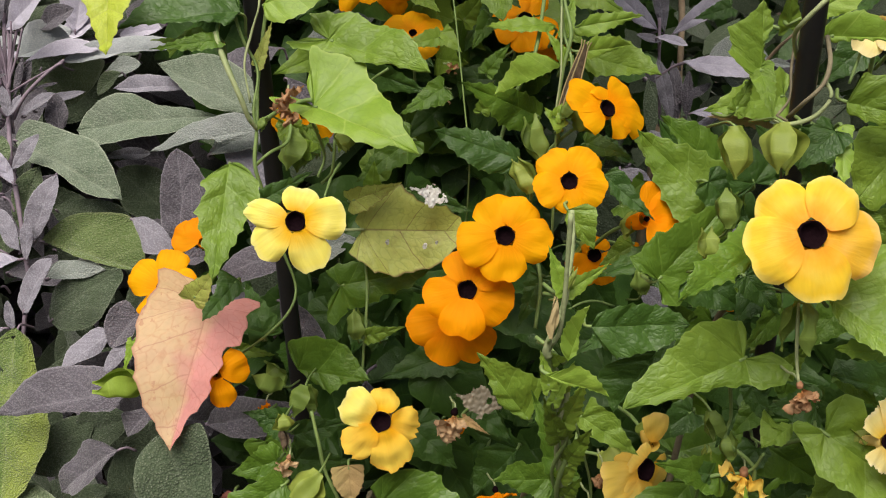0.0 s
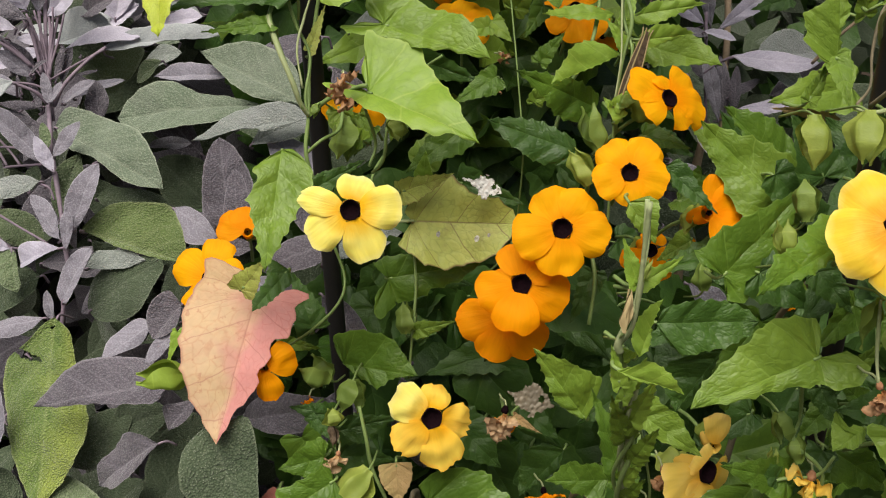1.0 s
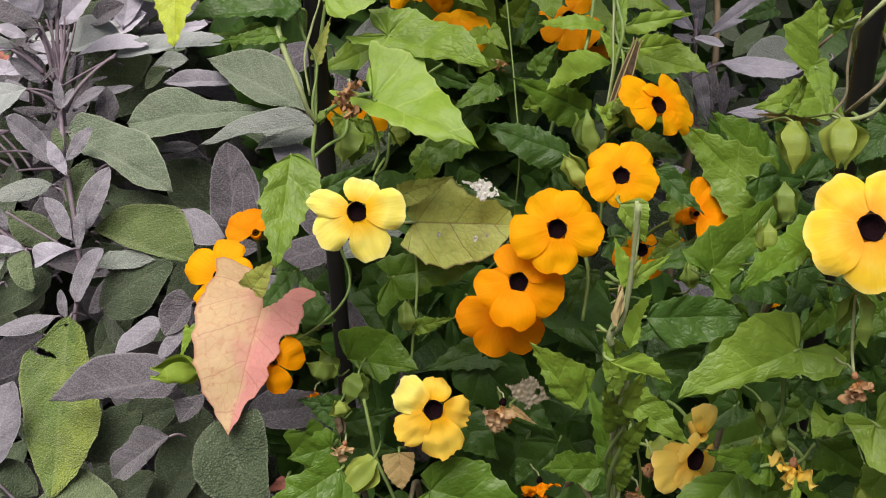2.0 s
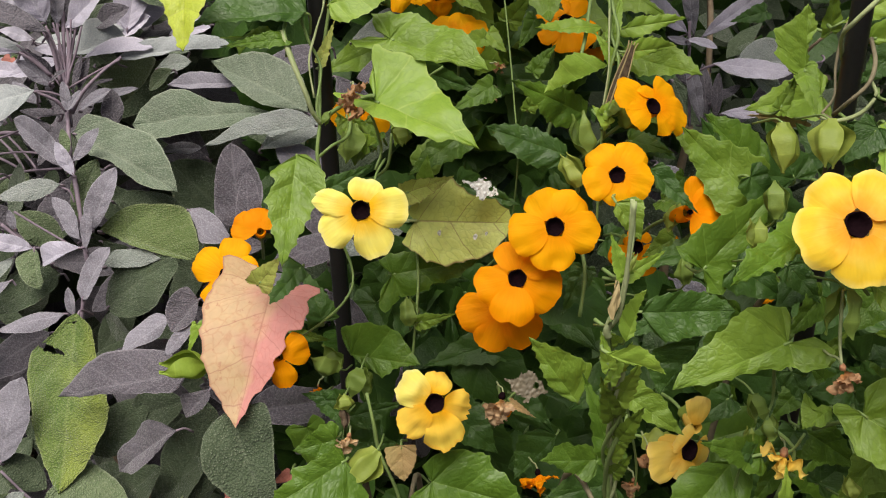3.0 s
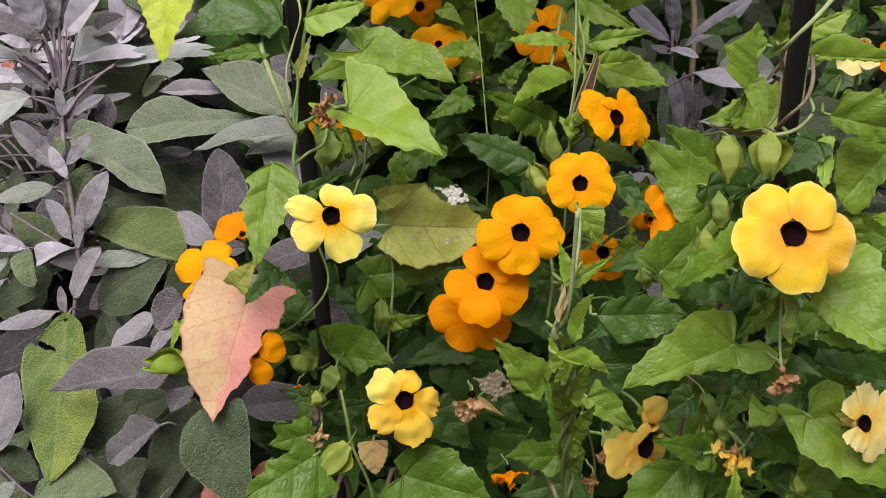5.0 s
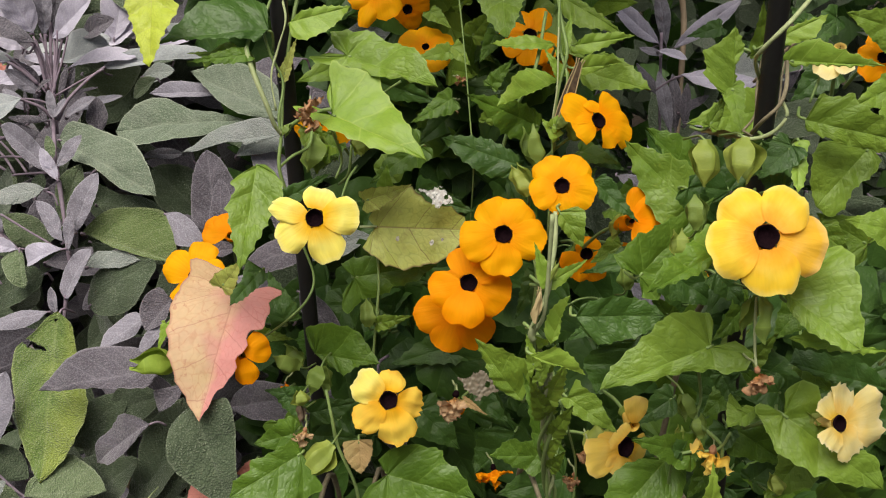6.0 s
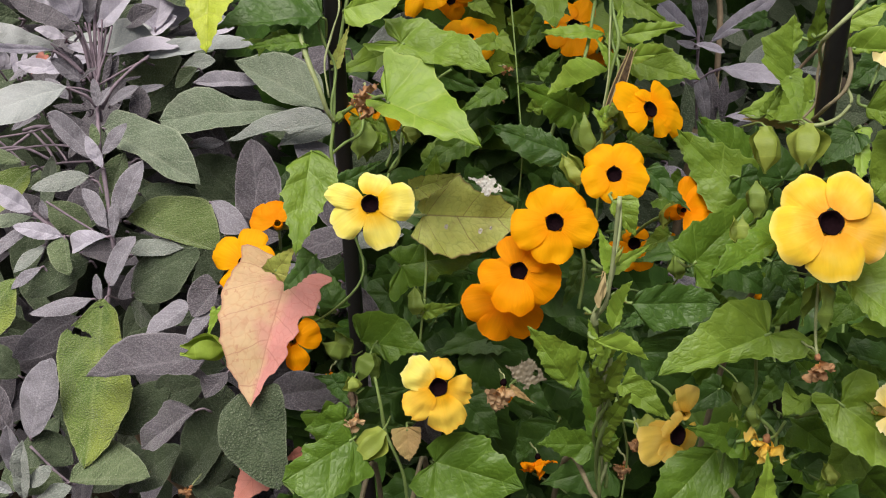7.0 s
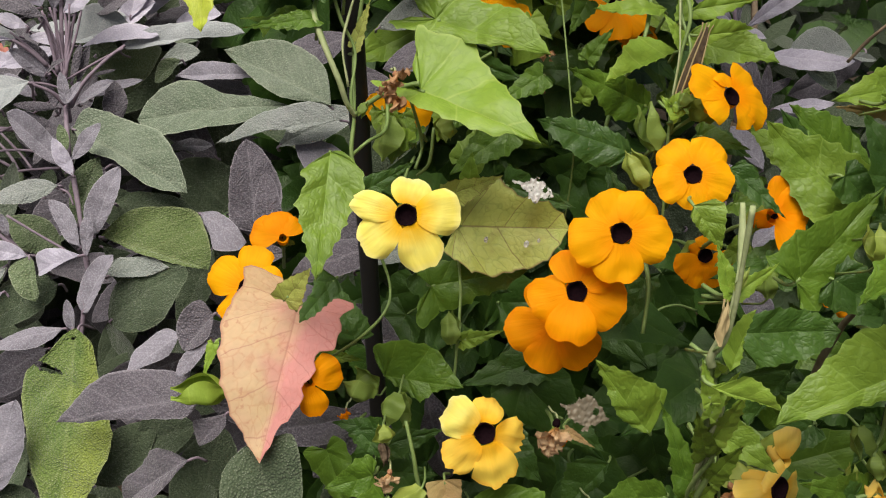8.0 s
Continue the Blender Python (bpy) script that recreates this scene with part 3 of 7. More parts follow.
def flower(place, radius, yaw, pitch, petals, style, label, cup=0.1, ragged=0.12, crumple=0.05, eye=1.0, stalk=0.03, tube_by=1.0, group="black-eyed flowers"):
    """A flower with a dark throat; yaw and pitch turn its face from FRONT; petals: angle, reach, width, lift of each."""
    face = (Matrix.Rotation(radians(yaw), 3, "Z") @ Matrix.Rotation(radians(pitch), 3, "X") @ FRONT).normalized()
    x = Vector((1, 0, 0)) if abs(face.x) < 0.9 else Vector((0, 0, 1))
    x = (x - x.dot(face) * face).normalized()
    m = Matrix((x, face.cross(x), face)).transposed().to_4x4()
    m.translation = place
    ob = thing("flower", place, label, "flower", group, m=m)
    spin = petals[0][0]
    for k, (angle, reach, wide, lift, *tint) in enumerate(petals):
        me = petal_mesh(radius * reach, PETAL[tint[0] if tint else style], dice.randint(0, 99999), wide / reach ** 0.5, cup, ragged, crumple, max(0.12, 0.2 * eye) / reach)
        p = part("petal", me, ob)
        p.matrix_basis = pose(0, 0, 0.014 * k * radius, 0, 0, angle) @ pose(0, 0, 0, 0, -lift, 0)
    r = radius
    tv, tf = lathe([(0.208 * r * eye, 0.012 * r), (0.203 * r * eye, 0.06 * r), (0.18 * r * eye, 0.045 * r), (0.15 * r * eye, -0.03 * r), (0.1 * r * eye, -0.075 * r), (0.03 * r, -0.09 * r)], 40, 0.03, spin)
    part("throat", mesh_from("throat", tv, tf, None, (THROAT,)), ob)
    cv, cf = lathe([(0.225 * r, -0.0 * r), (0.235 * r * max(eye, 0.6), -0.12 * r), (0.24 * r * tube_by, -0.25 * r), (0.22 * r * tube_by, -0.55 * r), (0.16 * r * tube_by, -0.85 * r), (0.1 * r * tube_by, -1.0 * r)], 14, 0.02)
    part("corolla_tube", mesh_from("corolla_tube", cv, cf, [(0.3, 0.5)] * len(cv), (PETAL[style],)), ob)
    for side in (90, 270):
        b = part("bract", bract_mesh(0.95 * r, 0.75 * r, BRACT["y"], dice.randint(0, 9999), 0.9), ob)
        b.matrix_basis = pose(0, 0, -1.25 * r, 0, 0, side + spin) @ pose(0, 0, 0, 0, -78, 0)
    sv, sf = tube([(0, 0, -1.0 * r), (0, -0.04 * stalk, -1.0 * r - 0.5 * stalk), (0, -0.2 * stalk, -1.0 * r - 1.1 * stalk)], 0.0008, 0.0009, 6, 4)
    part("stalk", mesh_from("stalk", sv, sf, None, (STEM,)), ob)
    return ob


def withered(place, size, style, label, seed, strips=7, closed=(-80, -30), eye=False):
    """A shrivelled flower: curled, crumpled strips of petal round a dry core."""
    r = random.Random(seed)
    ob = thing("withered_flower", place, label, "withered flower", "withered flowers", m=Matrix.Translation(place) @ (FRONT * 0.6 + Vector((r.uniform(-0.5, 0.5), 0.0, -1.0))).to_track_quat("Z", "Y").to_matrix().to_4x4())
    for k in range(strips):
        me = petal_mesh(size * r.uniform(0.75, 1.1), PETAL[style], r.randint(0, 9999), r.uniform(0.45, 0.8), r.uniform(-0.3, 0.5), 0.8, 0.55)
        p = part("petal", me, ob)
        p.matrix_basis = pose(0, 0, 0.0005 * k, r.uniform(-25, 25), r.uniform(*closed), 360 * k / strips + r.uniform(-20, 20))
    cv, cf = lathe([(0.06 * size, 0.2 * size), (0.15 * size, 0.14 * size), (0.17 * size, 0.0), (0.11 * size, -0.14 * size), (0.04 * size, -0.2 * size)], 12, 0.12, seed)
    part("core", mesh_from("core", cv, cf, None, (THROAT if eye else DRY,)), ob)
    back = ob.matrix_world.to_3x3().inverted() @ Vector((r.uniform(-0.3, 0.3), 0.95, -0.3)).normalized()
    start = Vector((0, 0, -0.16 * size))
    sv, sf = tube([start, start + Vector((0, 0, -0.001)) + back * 0.004, start + back * 0.009, start + back * 0.015], 0.0004, 0.0005, 6, 4)
    part("stalk", mesh_from("stalk", sv, sf, None, (STEM_OLD,)), ob)
    return ob


# ---- ground ----
def ground_mesh():
    verts, n = [], 60
    xs = [math.copysign(abs(q) ** 3, q) * 60 for q in (2 * i / (n - 1) - 1 for i in range(n))]
    for y in xs:
        for x in xs:
            near = math.exp(-(x * x + y * y) / 8)
            verts.append((x, y, -0.005 + 0.02 * near * noise.noise(Vector((x * 9, y * 9, 0)))))
    return mesh_from("ground", verts, grid_faces(n, n), None, (SOIL,))


tagged(new("ground", ground_mesh()), "dark bare garden soil under the plants", "soil", kind="structure")

# ---- plants ----
def simple_leaf(at, way, out, length, width, verts, faces):
    """Eight vertices of a bent, pointed leaf for the dense growth behind."""
    side = way.cross(out).normalized()
    first = len(verts)
    for s, w, h in ((0, 0.05, 0), (0.3, 0.48, 0.07), (0.65, 0.4, 0.06), (1, 0.03, -0.06)):
        mid = at + way * (length * s) + out * (length * h)
        verts += [mid - side * (width * w), mid + side * (width * w)]
    faces += [(first + k, first + k + 1, first + k + 3, first + k + 2) for k in (0, 2, 4)]


def thicket(name, label, count, x, y, z, size, mats, seed, category):
    r = random.Random(seed)
    verts, faces, slots = [], [], []
    while len(slots) < 3 * count:
        at = Vector((r.uniform(*x), r.uniform(*y), r.uniform(*z)))
        a, b, c = (2 * (at.x - x[0]) / (x[1] - x[0]) - 1, 2 * (at.y - y[0]) / (y[1] - y[0]) - 1, (at.z - z[0]) / (z[1] - z[0]))
        if abs(a) ** 4 + max(0.0, b) ** 3 + c ** 5 > 0.95 + 0.5 * noise.noise(at * 5):
            continue
        way = Vector((r.uniform(-1, 1), r.uniform(-0.8, 0.5), r.uniform(-0.8, 0.7))).normalized()
        out = (FRONT + Vector((r.uniform(-0.7, 0.7), r.uniform(-0.4, 0.7), r.uniform(-0.5, 0.7)))).normalized()
        length = r.uniform(*size)
        simple_leaf(at, way, out, length, length * r.uniform(0.4, 0.65), verts, faces)
        slots += [r.randrange(len(mats))] * 3
    uvs = [((k % 8) // 2 / 3, float(k % 2)) for k in range(len(verts))]
    return tagged(new(name, mesh_from(name, verts, faces, uvs, mats, slots)), label, category, kind="stuff")


vine = thing("climbing_vine", (0.0, 0.47, 0.0), "green climbing vine with toothed arrow-shaped leaves on black posts", "climbing plant")
sage = thing("sage_bush", (-0.22, 0.6, 0.0), "purple-grey sage bush with felted oblong leaves", "sage", "sage bushes")
sage_far = thing("sage_bush", (0.2, 0.85, 0.0), "purple sage bush in the shade behind the vine", "sage", "sage bushes")


def obelisk_post(frame_ob, foot, head, radius):
    """A round coated steel post with a domed cap, pushed into the soil."""
    foot, head = Vector(foot), Vector(head)
    n, sides = 24, 20
    way = (head - foot).normalized()
    u = way.orthogonal().normalized()
    v = way.cross(u)
    rings = [(k / n, radius * (1 + 0.01 * math.sin(k * 2.1))) for k in range(n + 1)] + [(1.002, radius * 0.8), (1.004, radius * 0.35)]
    verts = [foot + (head - foot) * s + r * (math.cos(a) * u + math.sin(a) * v) for s, r in rings for a in (2 * math.pi * j / sides for j in range(sides))]
    faces = grid_faces(len(rings), sides, 0, True) + [tuple(range((len(rings) - 1) * sides, len(rings) * sides))]
    return part("post", mesh_from("post", verts, faces, None, (METAL,)), frame_ob, Matrix.Identity(4))


obelisk = thing("plant_support", (0.0, 0.4, 0.0), "black coated steel plant support that the vine climbs", "plant support")


# obelisk posts
obelisk_post(obelisk, (-0.0559, 0.4260, -0.1200), (-0.0999, 0.4260, 1.5500), 0.0042)
obelisk_post(obelisk, (0.1829, 0.4150, -0.1200), (0.0666, 0.2491, 1.5500), 0.0038)

# flowers
flower((-0.0553, 0.3410, 0.7151), 0.0188, 0, 0, ((80, 0.7, 0.95, 0), (166, 1.0, 0.62, 4), (217, 1.03, 0.84, 0), (293, 1.06, 0.88, -4), (5, 1.0, 0.92, 0)), 'Y', 'pale yellow flower with five petals and a black eye', eye=0.98)
flower((0.0259, 0.3765, 0.6891), 0.0197, 0, 0, ((114, 0.86, 1.05, 0), (53, 0.88, 1.05, 0), (349, 1.0, 1.05, 0), (266, 1.04, 1.05, 0), (195, 1.03, 1.05, 0)), 'G', 'golden orange flower with five rounded petals and a black eye', eye=1.0)
flower((0.0104, 0.3741, 0.6639), 0.0198, 0, -4, ((100, 0.9, 1, 0), (195, 0.95, 1, 0), (338, 1.05, 1.15, -5), (40, 0.9, 1, 0), (260, 1.06, 1.05, 8)), 'O', 'orange flower with a black eye, overlapping another')
flower((0.0055, 0.3871, 0.6406), 0.0225, 0, 2, ((195, 1.0, 0.95, 0), (250, 1.06, 0.85, 0), (308, 1.0, 1, 0), (20, 0.9, 1, 0), (110, 0.9, 1, 0)), 'A', 'deep orange flower half hidden behind another')
flower((0.0519, 0.3822, 0.7115), 0.0161, 0, -5, ((128, 0.95, 1.05, 0), (52, 0.98, 1.1, 0), (345, 1.0, 1.15, 0), (275, 0.85, 1.0, 0), (200, 0.95, 1.05, 0)), 'G', 'golden orange flower with a small black eye', eye=1.05)
flower((0.0693, 0.4079, 0.7329), 0.0172, 42, -10, ((161, 1.15, 1.0, 0), (212, 0.9, 1.0, 0), (95, 0.6, 1.2, 0), (40, 1.1, 1.2, 0), (2, 1.2, 1.05, 0), (322, 0.85, 0.9, 0)), 'G', 'golden orange flower turned aside', eye=1.05)
flower((0.1136, 0.2779, 0.7446), 0.0208, 0, -6, ((352, 1.14, 1.05, -8, 'B'), (130, 0.94, 0.97, 0), (54, 0.95, 1.0, 0), (280, 1.02, 1.05, 0), (200, 1.0, 1.12, 0)), 'N', 'large golden yellow flower with a black eye', eye=1.03)
flower((-0.0260, 0.3389, 0.6210), 0.0186, 14, 2, ((148, 1.02, 0.95, 8, 'Y'), (76, 0.8, 0.85, -14), (348, 0.98, 0.92, -8), (288, 1.18, 0.95, 0), (221, 1.06, 0.85, 0)), 'W', 'yellow flower with wilting orange-edged petals', ragged=0.5, crumple=0.1, eye=1.1)
flower((-0.0160, 0.5325, 0.7247), 0.0171, 0, -22, ((150, 1, 1.1, 0), (75, 0.9, 1.15, 0), (15, 1, 1, 0), (215, 0.8, 1, 0), (310, 1.0, 1, 0)), 'G', 'golden orange flower seen from its edge', eye=0.6)
flower((-0.0399, 0.5093, 0.7664), 0.0214, 0, 0, ((205, 0.9, 0.7, 0), (246, 1.08, 0.5, 0), (290, 0.85, 0.9, 0), (20, 0.8, 1, 0), (100, 0.8, 1, 0)), 'G', 'golden orange flower with drooping petals')
flower((-0.0287, 0.5724, 0.7349), 0.0145, 20, 30, ((0, 1.0, 1.0, 0), (72, 1.0, 1.0, 0), (144, 1.0, 1.0, 0), (216, 1.0, 1.0, 0), (288, 1.0, 1.0, 0)), 'A', 'orange flower in the shade')
flower((0.0451, 0.5548, 0.7253), 0.0196, 5, -10, ((60, 1.05, 0.8, 0), (330, 1.0, 1, 0), (275, 0.95, 1, 0), (200, 0.95, 1.1, 0), (120, 0.8, 1, 0)), 'O', 'orange flower partly covered by a leaf')
flower((0.0648, 0.5906, 0.6999), 0.0137, 20, 0, ((40, 1.0, 1.0, 0), (112, 1.0, 1.0, 0), (184, 1.0, 1.0, 0), (256, 1.0, 1.0, 0), (328, 1.0, 1.0, 0)), 'A', 'deep orange flower behind another')
flower((-0.0611, 0.4228, 0.7239), 0.0145, 10, 10, ((200, 1.0, 1.0, 0), (262, 0.9, 1.0, 0), (318, 1.05, 1.0, 0), (350, 1.0, 0.8, 0)), 'G', 'golden orange flower hidden behind a leaf', eye=0.3)
flower((0.0848, 0.3799, 0.6951), 0.0157, 25, -5, ((76, 1.0, 0.75, 0), (22, 0.95, 1.25, 0), (322, 0.88, 1.35, 0)), 'A', 'orange flower seen from the side, half covered by a leaf', cup=-0.1, eye=0.35)
flower((0.0698, 0.4118, 0.6591), 0.0155, 10, 15, ((215, 0.9, 1, 0), (255, 0.95, 0.9, 0), (300, 1.1, 0.85, 0), (345, 0.95, 0.6, 0), (75, 0.55, 1.2, 0)), 'O', 'orange flower facing down behind stems')
flower((0.0901, 0.4249, 0.6505), 0.0071, 10, 20, ((10, 1.0, 1.0, 0), (82, 1.0, 1.0, 0), (154, 1.0, 1.0, 0), (226, 1.0, 1.0, 0), (298, 1.0, 1.0, 0)), 'A', 'small orange flower deep in the leaves')
flower((0.1552, 0.2786, 0.6613), 0.0186, 34, 0, ((118, 0.66, 0.9, 0), (62, 0.85, 1.0, 0), (6, 1.6, 1.1, 0), (312, 0.88, 1.0, 0), (238, 0.6, 0.9, 0)), 'C', 'cream yellow flower with torn petal edges', ragged=0.7, eye=0.86, tube_by=0.45)
flower((0.1860, 0.3887, 0.7721), 0.0117, 0, 0, ((100, 1, 1, 0), (170, 0.9, 0.9, 0), (230, 1, 0.9, 0), (300, 1, 1, 0), (20, 1, 1, 0)), 'O', 'orange flower at the edge of the vine')
flower((0.0799, 0.3103, 0.6202), 0.0194, 38, 10, ((194, 1.12, 0.95, 0), (248, 0.68, 1.2, 0), (338, 0.95, 1.0, -10), (125, 0.5, 1.2, 0)), 'F', 'buff yellow flower with folded petals', ragged=0.2, eye=1.1)
flower((0.0852, 0.3228, 0.6216), 0.0127, 10, 20, ((84, 1.1, 0.95, 0),), 'F', 'faded buff flower behind another', eye=0.05)
flower((-0.1220, 0.3840, 0.6578), 0.0189, -10, -8, ((82, 0.98, 0.85, 0), (152, 1.0, 1.0, 0), (222, 0.85, 0.55, 0), (300, 0.8, 1, 0), (10, 0.8, 1, 0)), 'G', 'golden yellow flower behind a pink leaf')
flower((-0.1132, 0.4226, 0.6603), 0.0118, 10, -10, ((165, 1.2, 1.3, 0), (110, 1.0, 1.3, 0), (60, 0.9, 1.2, 0)), 'O', 'orange flower between sage and vine leaves', eye=0.08)
flower((-0.0938, 0.3450, 0.6402), 0.0137, 15, 8, ((22, 1.05, 1.15, 0), (285, 1.05, 0.85, 0), (200, 0.7, 1, 0)), 'O', 'orange flower behind a pink leaf', eye=0.1)
flower((0.1549, 0.3560, 0.7875), 0.0108, -20, -30, ((235, 1.5, 0.9, 0), (205, 1.1, 0.8, 0), (270, 1.2, 0.8, 0)), 'C', 'faded cream flower folded shut among leaves', crumple=0.15, eye=0.05)

# withered flowers
withered((0.0052, 0.3649, 0.6050), 0.0098, 'Q', 'withered tan flower curled round a dark core', 3, strips=12, closed=(-96, -50), eye=True)
flower((0.0050, 0.3640, 0.5995), 0.0060, 0, 15, ((200, 0.9, 1, 20), (250, 1, 1, 20), (290, 1, 1, 20), (340, 0.9, 1, 20)), 'O', 'orange remnant of a withering flower', crumple=0.4, eye=1.3)
withered((0.1176, 0.2727, 0.6909), 0.0072, 'T', 'shrivelled brown flower hanging from a stem', 5, strips=9, closed=(-85, -55))
withered((0.1146, 0.2986, 0.6297), 0.0106, 'F', 'shrivelled yellow flower with twisted petals', 8, closed=(-75, -5))
withered((-0.0601, 0.3780, 0.7524), 0.0064, 'T', 'dried reddish-brown flower remnant', 11, strips=18, closed=(-80, 20))
withered((-0.0615, 0.3160, 0.6216), 0.0056, 'Q', 'withered pinkish flower hanging from a green calyx', 13)
bud(vine, (-0.0645, 0.3225, 0.6311), (-0.0627, 0.3177, 0.6227), 0.4, 'o', gape=3, roll=0)
withered((0.0254, 0.3756, 0.5486), 0.0090, 'A', 'shrivelled dark orange flower', 17, eye=True)
withered((0.0649, 0.3172, 0.6151), 0.0071, 'T', 'withered orange-brown flower with a dark tube', 19)
withered((0.0586, 0.3103, 0.6036), 0.0051, 'T', 'small withered brown flower on a stem', 21)
withered((0.0042, 0.4864, 0.7235), 0.0040, 'T', 'small dried brown flower on a stalk', 23, closed=(-60, 40))
withered((0.0011, 0.4799, 0.7123), 0.0043, 'T', 'small dried dark flower on a stalk', 25, closed=(-70, 0), eye=True)
flower((0.1409, 0.4347, 0.6240), 0.0092, 0, 0, ((118, 1.3, 0.8, 10), (300, 1.1, 1.0, 10), (200, 0.8, 0.8, 10), (340, 0.9, 0.7, 15)), 'O', 'shrivelled small orange flower on a thin stem', crumple=0.35, ragged=0.5, eye=1.2)
withered((-0.0867, 0.4017, 0.5817), 0.0037, 'A', 'tiny orange withered flower', 29)
withered((-0.1655, 0.3824, 0.5131), 0.0057, 'T', 'dry brown seed head', 31)

# vine leaves
vine_leaf(vine, (-0.1295, 0.4015, 0.7976), (-0.1263, 0.3704, 0.7705), (((0.24, 0.27), (0.46, 0.21), (0.74, 0.12), (0.93, 0.06)), ((0.32, 0.30), (0.50, 0.23), (0.68, 0.15), (0.85, 0.08))), 0, 'l')
vine_leaf(vine, (-0.0819, 0.4096, 0.7742), (-0.1292, 0.3956, 0.7735), (((-0.02, 0.24), (0.12, 0.39), (0.33, 0.39), (0.54, 0.35), (0.76, 0.20)), ((0.12, 0.12), (0.39, 0.07), (0.69, 0.05))), 25, 'd')
vine_leaf(vine, (-0.0932, 0.4126, 0.7634), (-0.1207, 0.4118, 0.7620), (((0.28, 0.20), (0.46, 0.12), (0.63, 0.02), (0.85, 0.03)), ((0.12, 0.16), (0.52, 0.19), (0.60, 0.23), (0.63, 0.51), (0.74, 0.16))), 40, 'g')
vine_leaf(vine, (-0.0832, 0.3652, 0.7276), (-0.0857, 0.3260, 0.6978), (((0.06, 0.07), (0.19, 0.20), (0.28, 0.15), (0.43, 0.20), (0.59, 0.15), (0.80, 0.08)), ((0.00, 0.09), (0.15, 0.24), (0.26, 0.27), (0.49, 0.19), (0.78, 0.09))), -8, 'g')
vine_leaf(vine, (-0.0729, 0.3758, 0.7066), (-0.0527, 0.3820, 0.7162), 0.4, 20, 'd')
vine_leaf(vine, (-0.0716, 0.4074, 0.7782), (-0.0440, 0.4053, 0.7869), (((-0.01, 0.23), (0.22, 0.35), (0.57, 0.28), (0.83, 0.13)), ((0.19, 0.11), (0.56, 0.12))), 0, 'y')
vine_leaf(vine, (-0.0462, 0.4041, 0.7646), (-0.0050, 0.3799, 0.7599), (((-0.19, 0.05), (-0.33, 0.18), (-0.14, 0.18), (0.13, 0.10), (0.41, 0.10), (0.64, 0.04), (0.83, 0.03)), ((-0.14, 0.02), (-0.27, 0.14), (-0.12, 0.22), (0.14, 0.31), (0.23, 0.26), (0.44, 0.27), (0.68, 0.25), (0.86, 0.12))), -12, 'g')
vine_leaf(vine, (-0.0516, 0.3827, 0.7449), (-0.0091, 0.3554, 0.7372), (((-0.22, 0.01), (-0.39, 0.10), (-0.21, 0.11), (0.13, 0.15), (0.52, 0.13), (0.69, 0.11), (0.78, 0.04)), ((-0.12, 0.11), (-0.25, 0.40), (-0.12, 0.42), (0.15, 0.50), (0.32, 0.38), (0.51, 0.29), (0.75, 0.16))), -18, 'y')
vine_leaf(vine, (-0.0024, 0.5173, 0.7274), (-0.0216, 0.5098, 0.7257), 0.5, 10, 'y')
vine_leaf(vine, (-0.0006, 0.5276, 0.7273), (0.0100, 0.5187, 0.7191), 0.7, 0, 'y')
vine_leaf(vine, (0.0244, 0.5041, 0.7793), (0.0279, 0.4695, 0.7525), (((0.21, 0.35), (0.54, 0.28), (0.79, 0.16), (0.94, 0.07)), ((0.31, 0.31), (0.62, 0.20), (0.85, 0.11))), 0, 'g')
vine_leaf(vine, (0.0518, 0.4611, 0.7512), (0.0197, 0.4488, 0.7567), (((0.22, 0.09), (0.44, 0.14), (0.81, 0.09)), ((0.19, 0.14), (0.41, 0.11), (0.75, 0.04))), 25, 'y')
vine_leaf(vine, (0.0531, 0.4384, 0.7409), (0.0227, 0.4236, 0.7332), (((0.17, 0.22), (0.33, 0.32), (0.51, 0.33), (0.64, 0.29), (0.73, 0.20), (0.88, 0.11)), ((0.23, 0.01), (0.51, 0.01), (0.77, 0.01))), 0, 'y')
vine_leaf(vine, (0.0452, 0.4445, 0.7138), (0.0071, 0.4286, 0.7373), (((0.01, 0.12), (0.19, 0.15), (0.38, 0.15), (0.45, 0.13), (0.63, 0.11), (0.83, 0.05)), ((0.03, 0.11), (0.22, 0.22), (0.43, 0.22), (0.62, 0.13), (0.82, 0.05))), 0, 'm')
vine_leaf(vine, (0.0346, 0.4222, 0.7025), (-0.0045, 0.4241, 0.7163), (((0.05, 0.10), (0.17, 0.14), (0.43, 0.18), (0.70, 0.13), (0.87, 0.07)), ((0.07, 0.17), (0.25, 0.24), (0.45, 0.24), (0.68, 0.17), (0.87, 0.07))), 0, 'd')
vine_leaf(vine, (-0.0450, 0.4663, 0.7319), (-0.0062, 0.4598, 0.7179), 0.5, 30, 'd')
vine_leaf(vine, (-0.0368, 0.4118, 0.6725), (0.0104, 0.4089, 0.6733), (((-0.12, 0.23), (0.03, 0.32), (0.14, 0.40), (0.36, 0.45), (0.44, 0.41), (0.67, 0.36), (0.84, 0.26)), ((-0.07, 0.09), (0.06, 0.26), (0.22, 0.40), (0.37, 0.43), (0.54, 0.29), (0.80, 0.23), (0.94, 0.13))), 0, 'o')
vine_leaf(vine, (-0.0413, 0.4109, 0.6873), (-0.0182, 0.4103, 0.6969), 0.5, 0, 'o')
vine_leaf(vine, (-0.0317, 0.4195, 0.6895), (-0.0311, 0.4212, 0.7025), 0.75, 0, 'y')
vine_leaf(vine, (-0.0166, 0.4266, 0.6848), (0.0129, 0.4154, 0.6794), 0.6, 10, 'd')
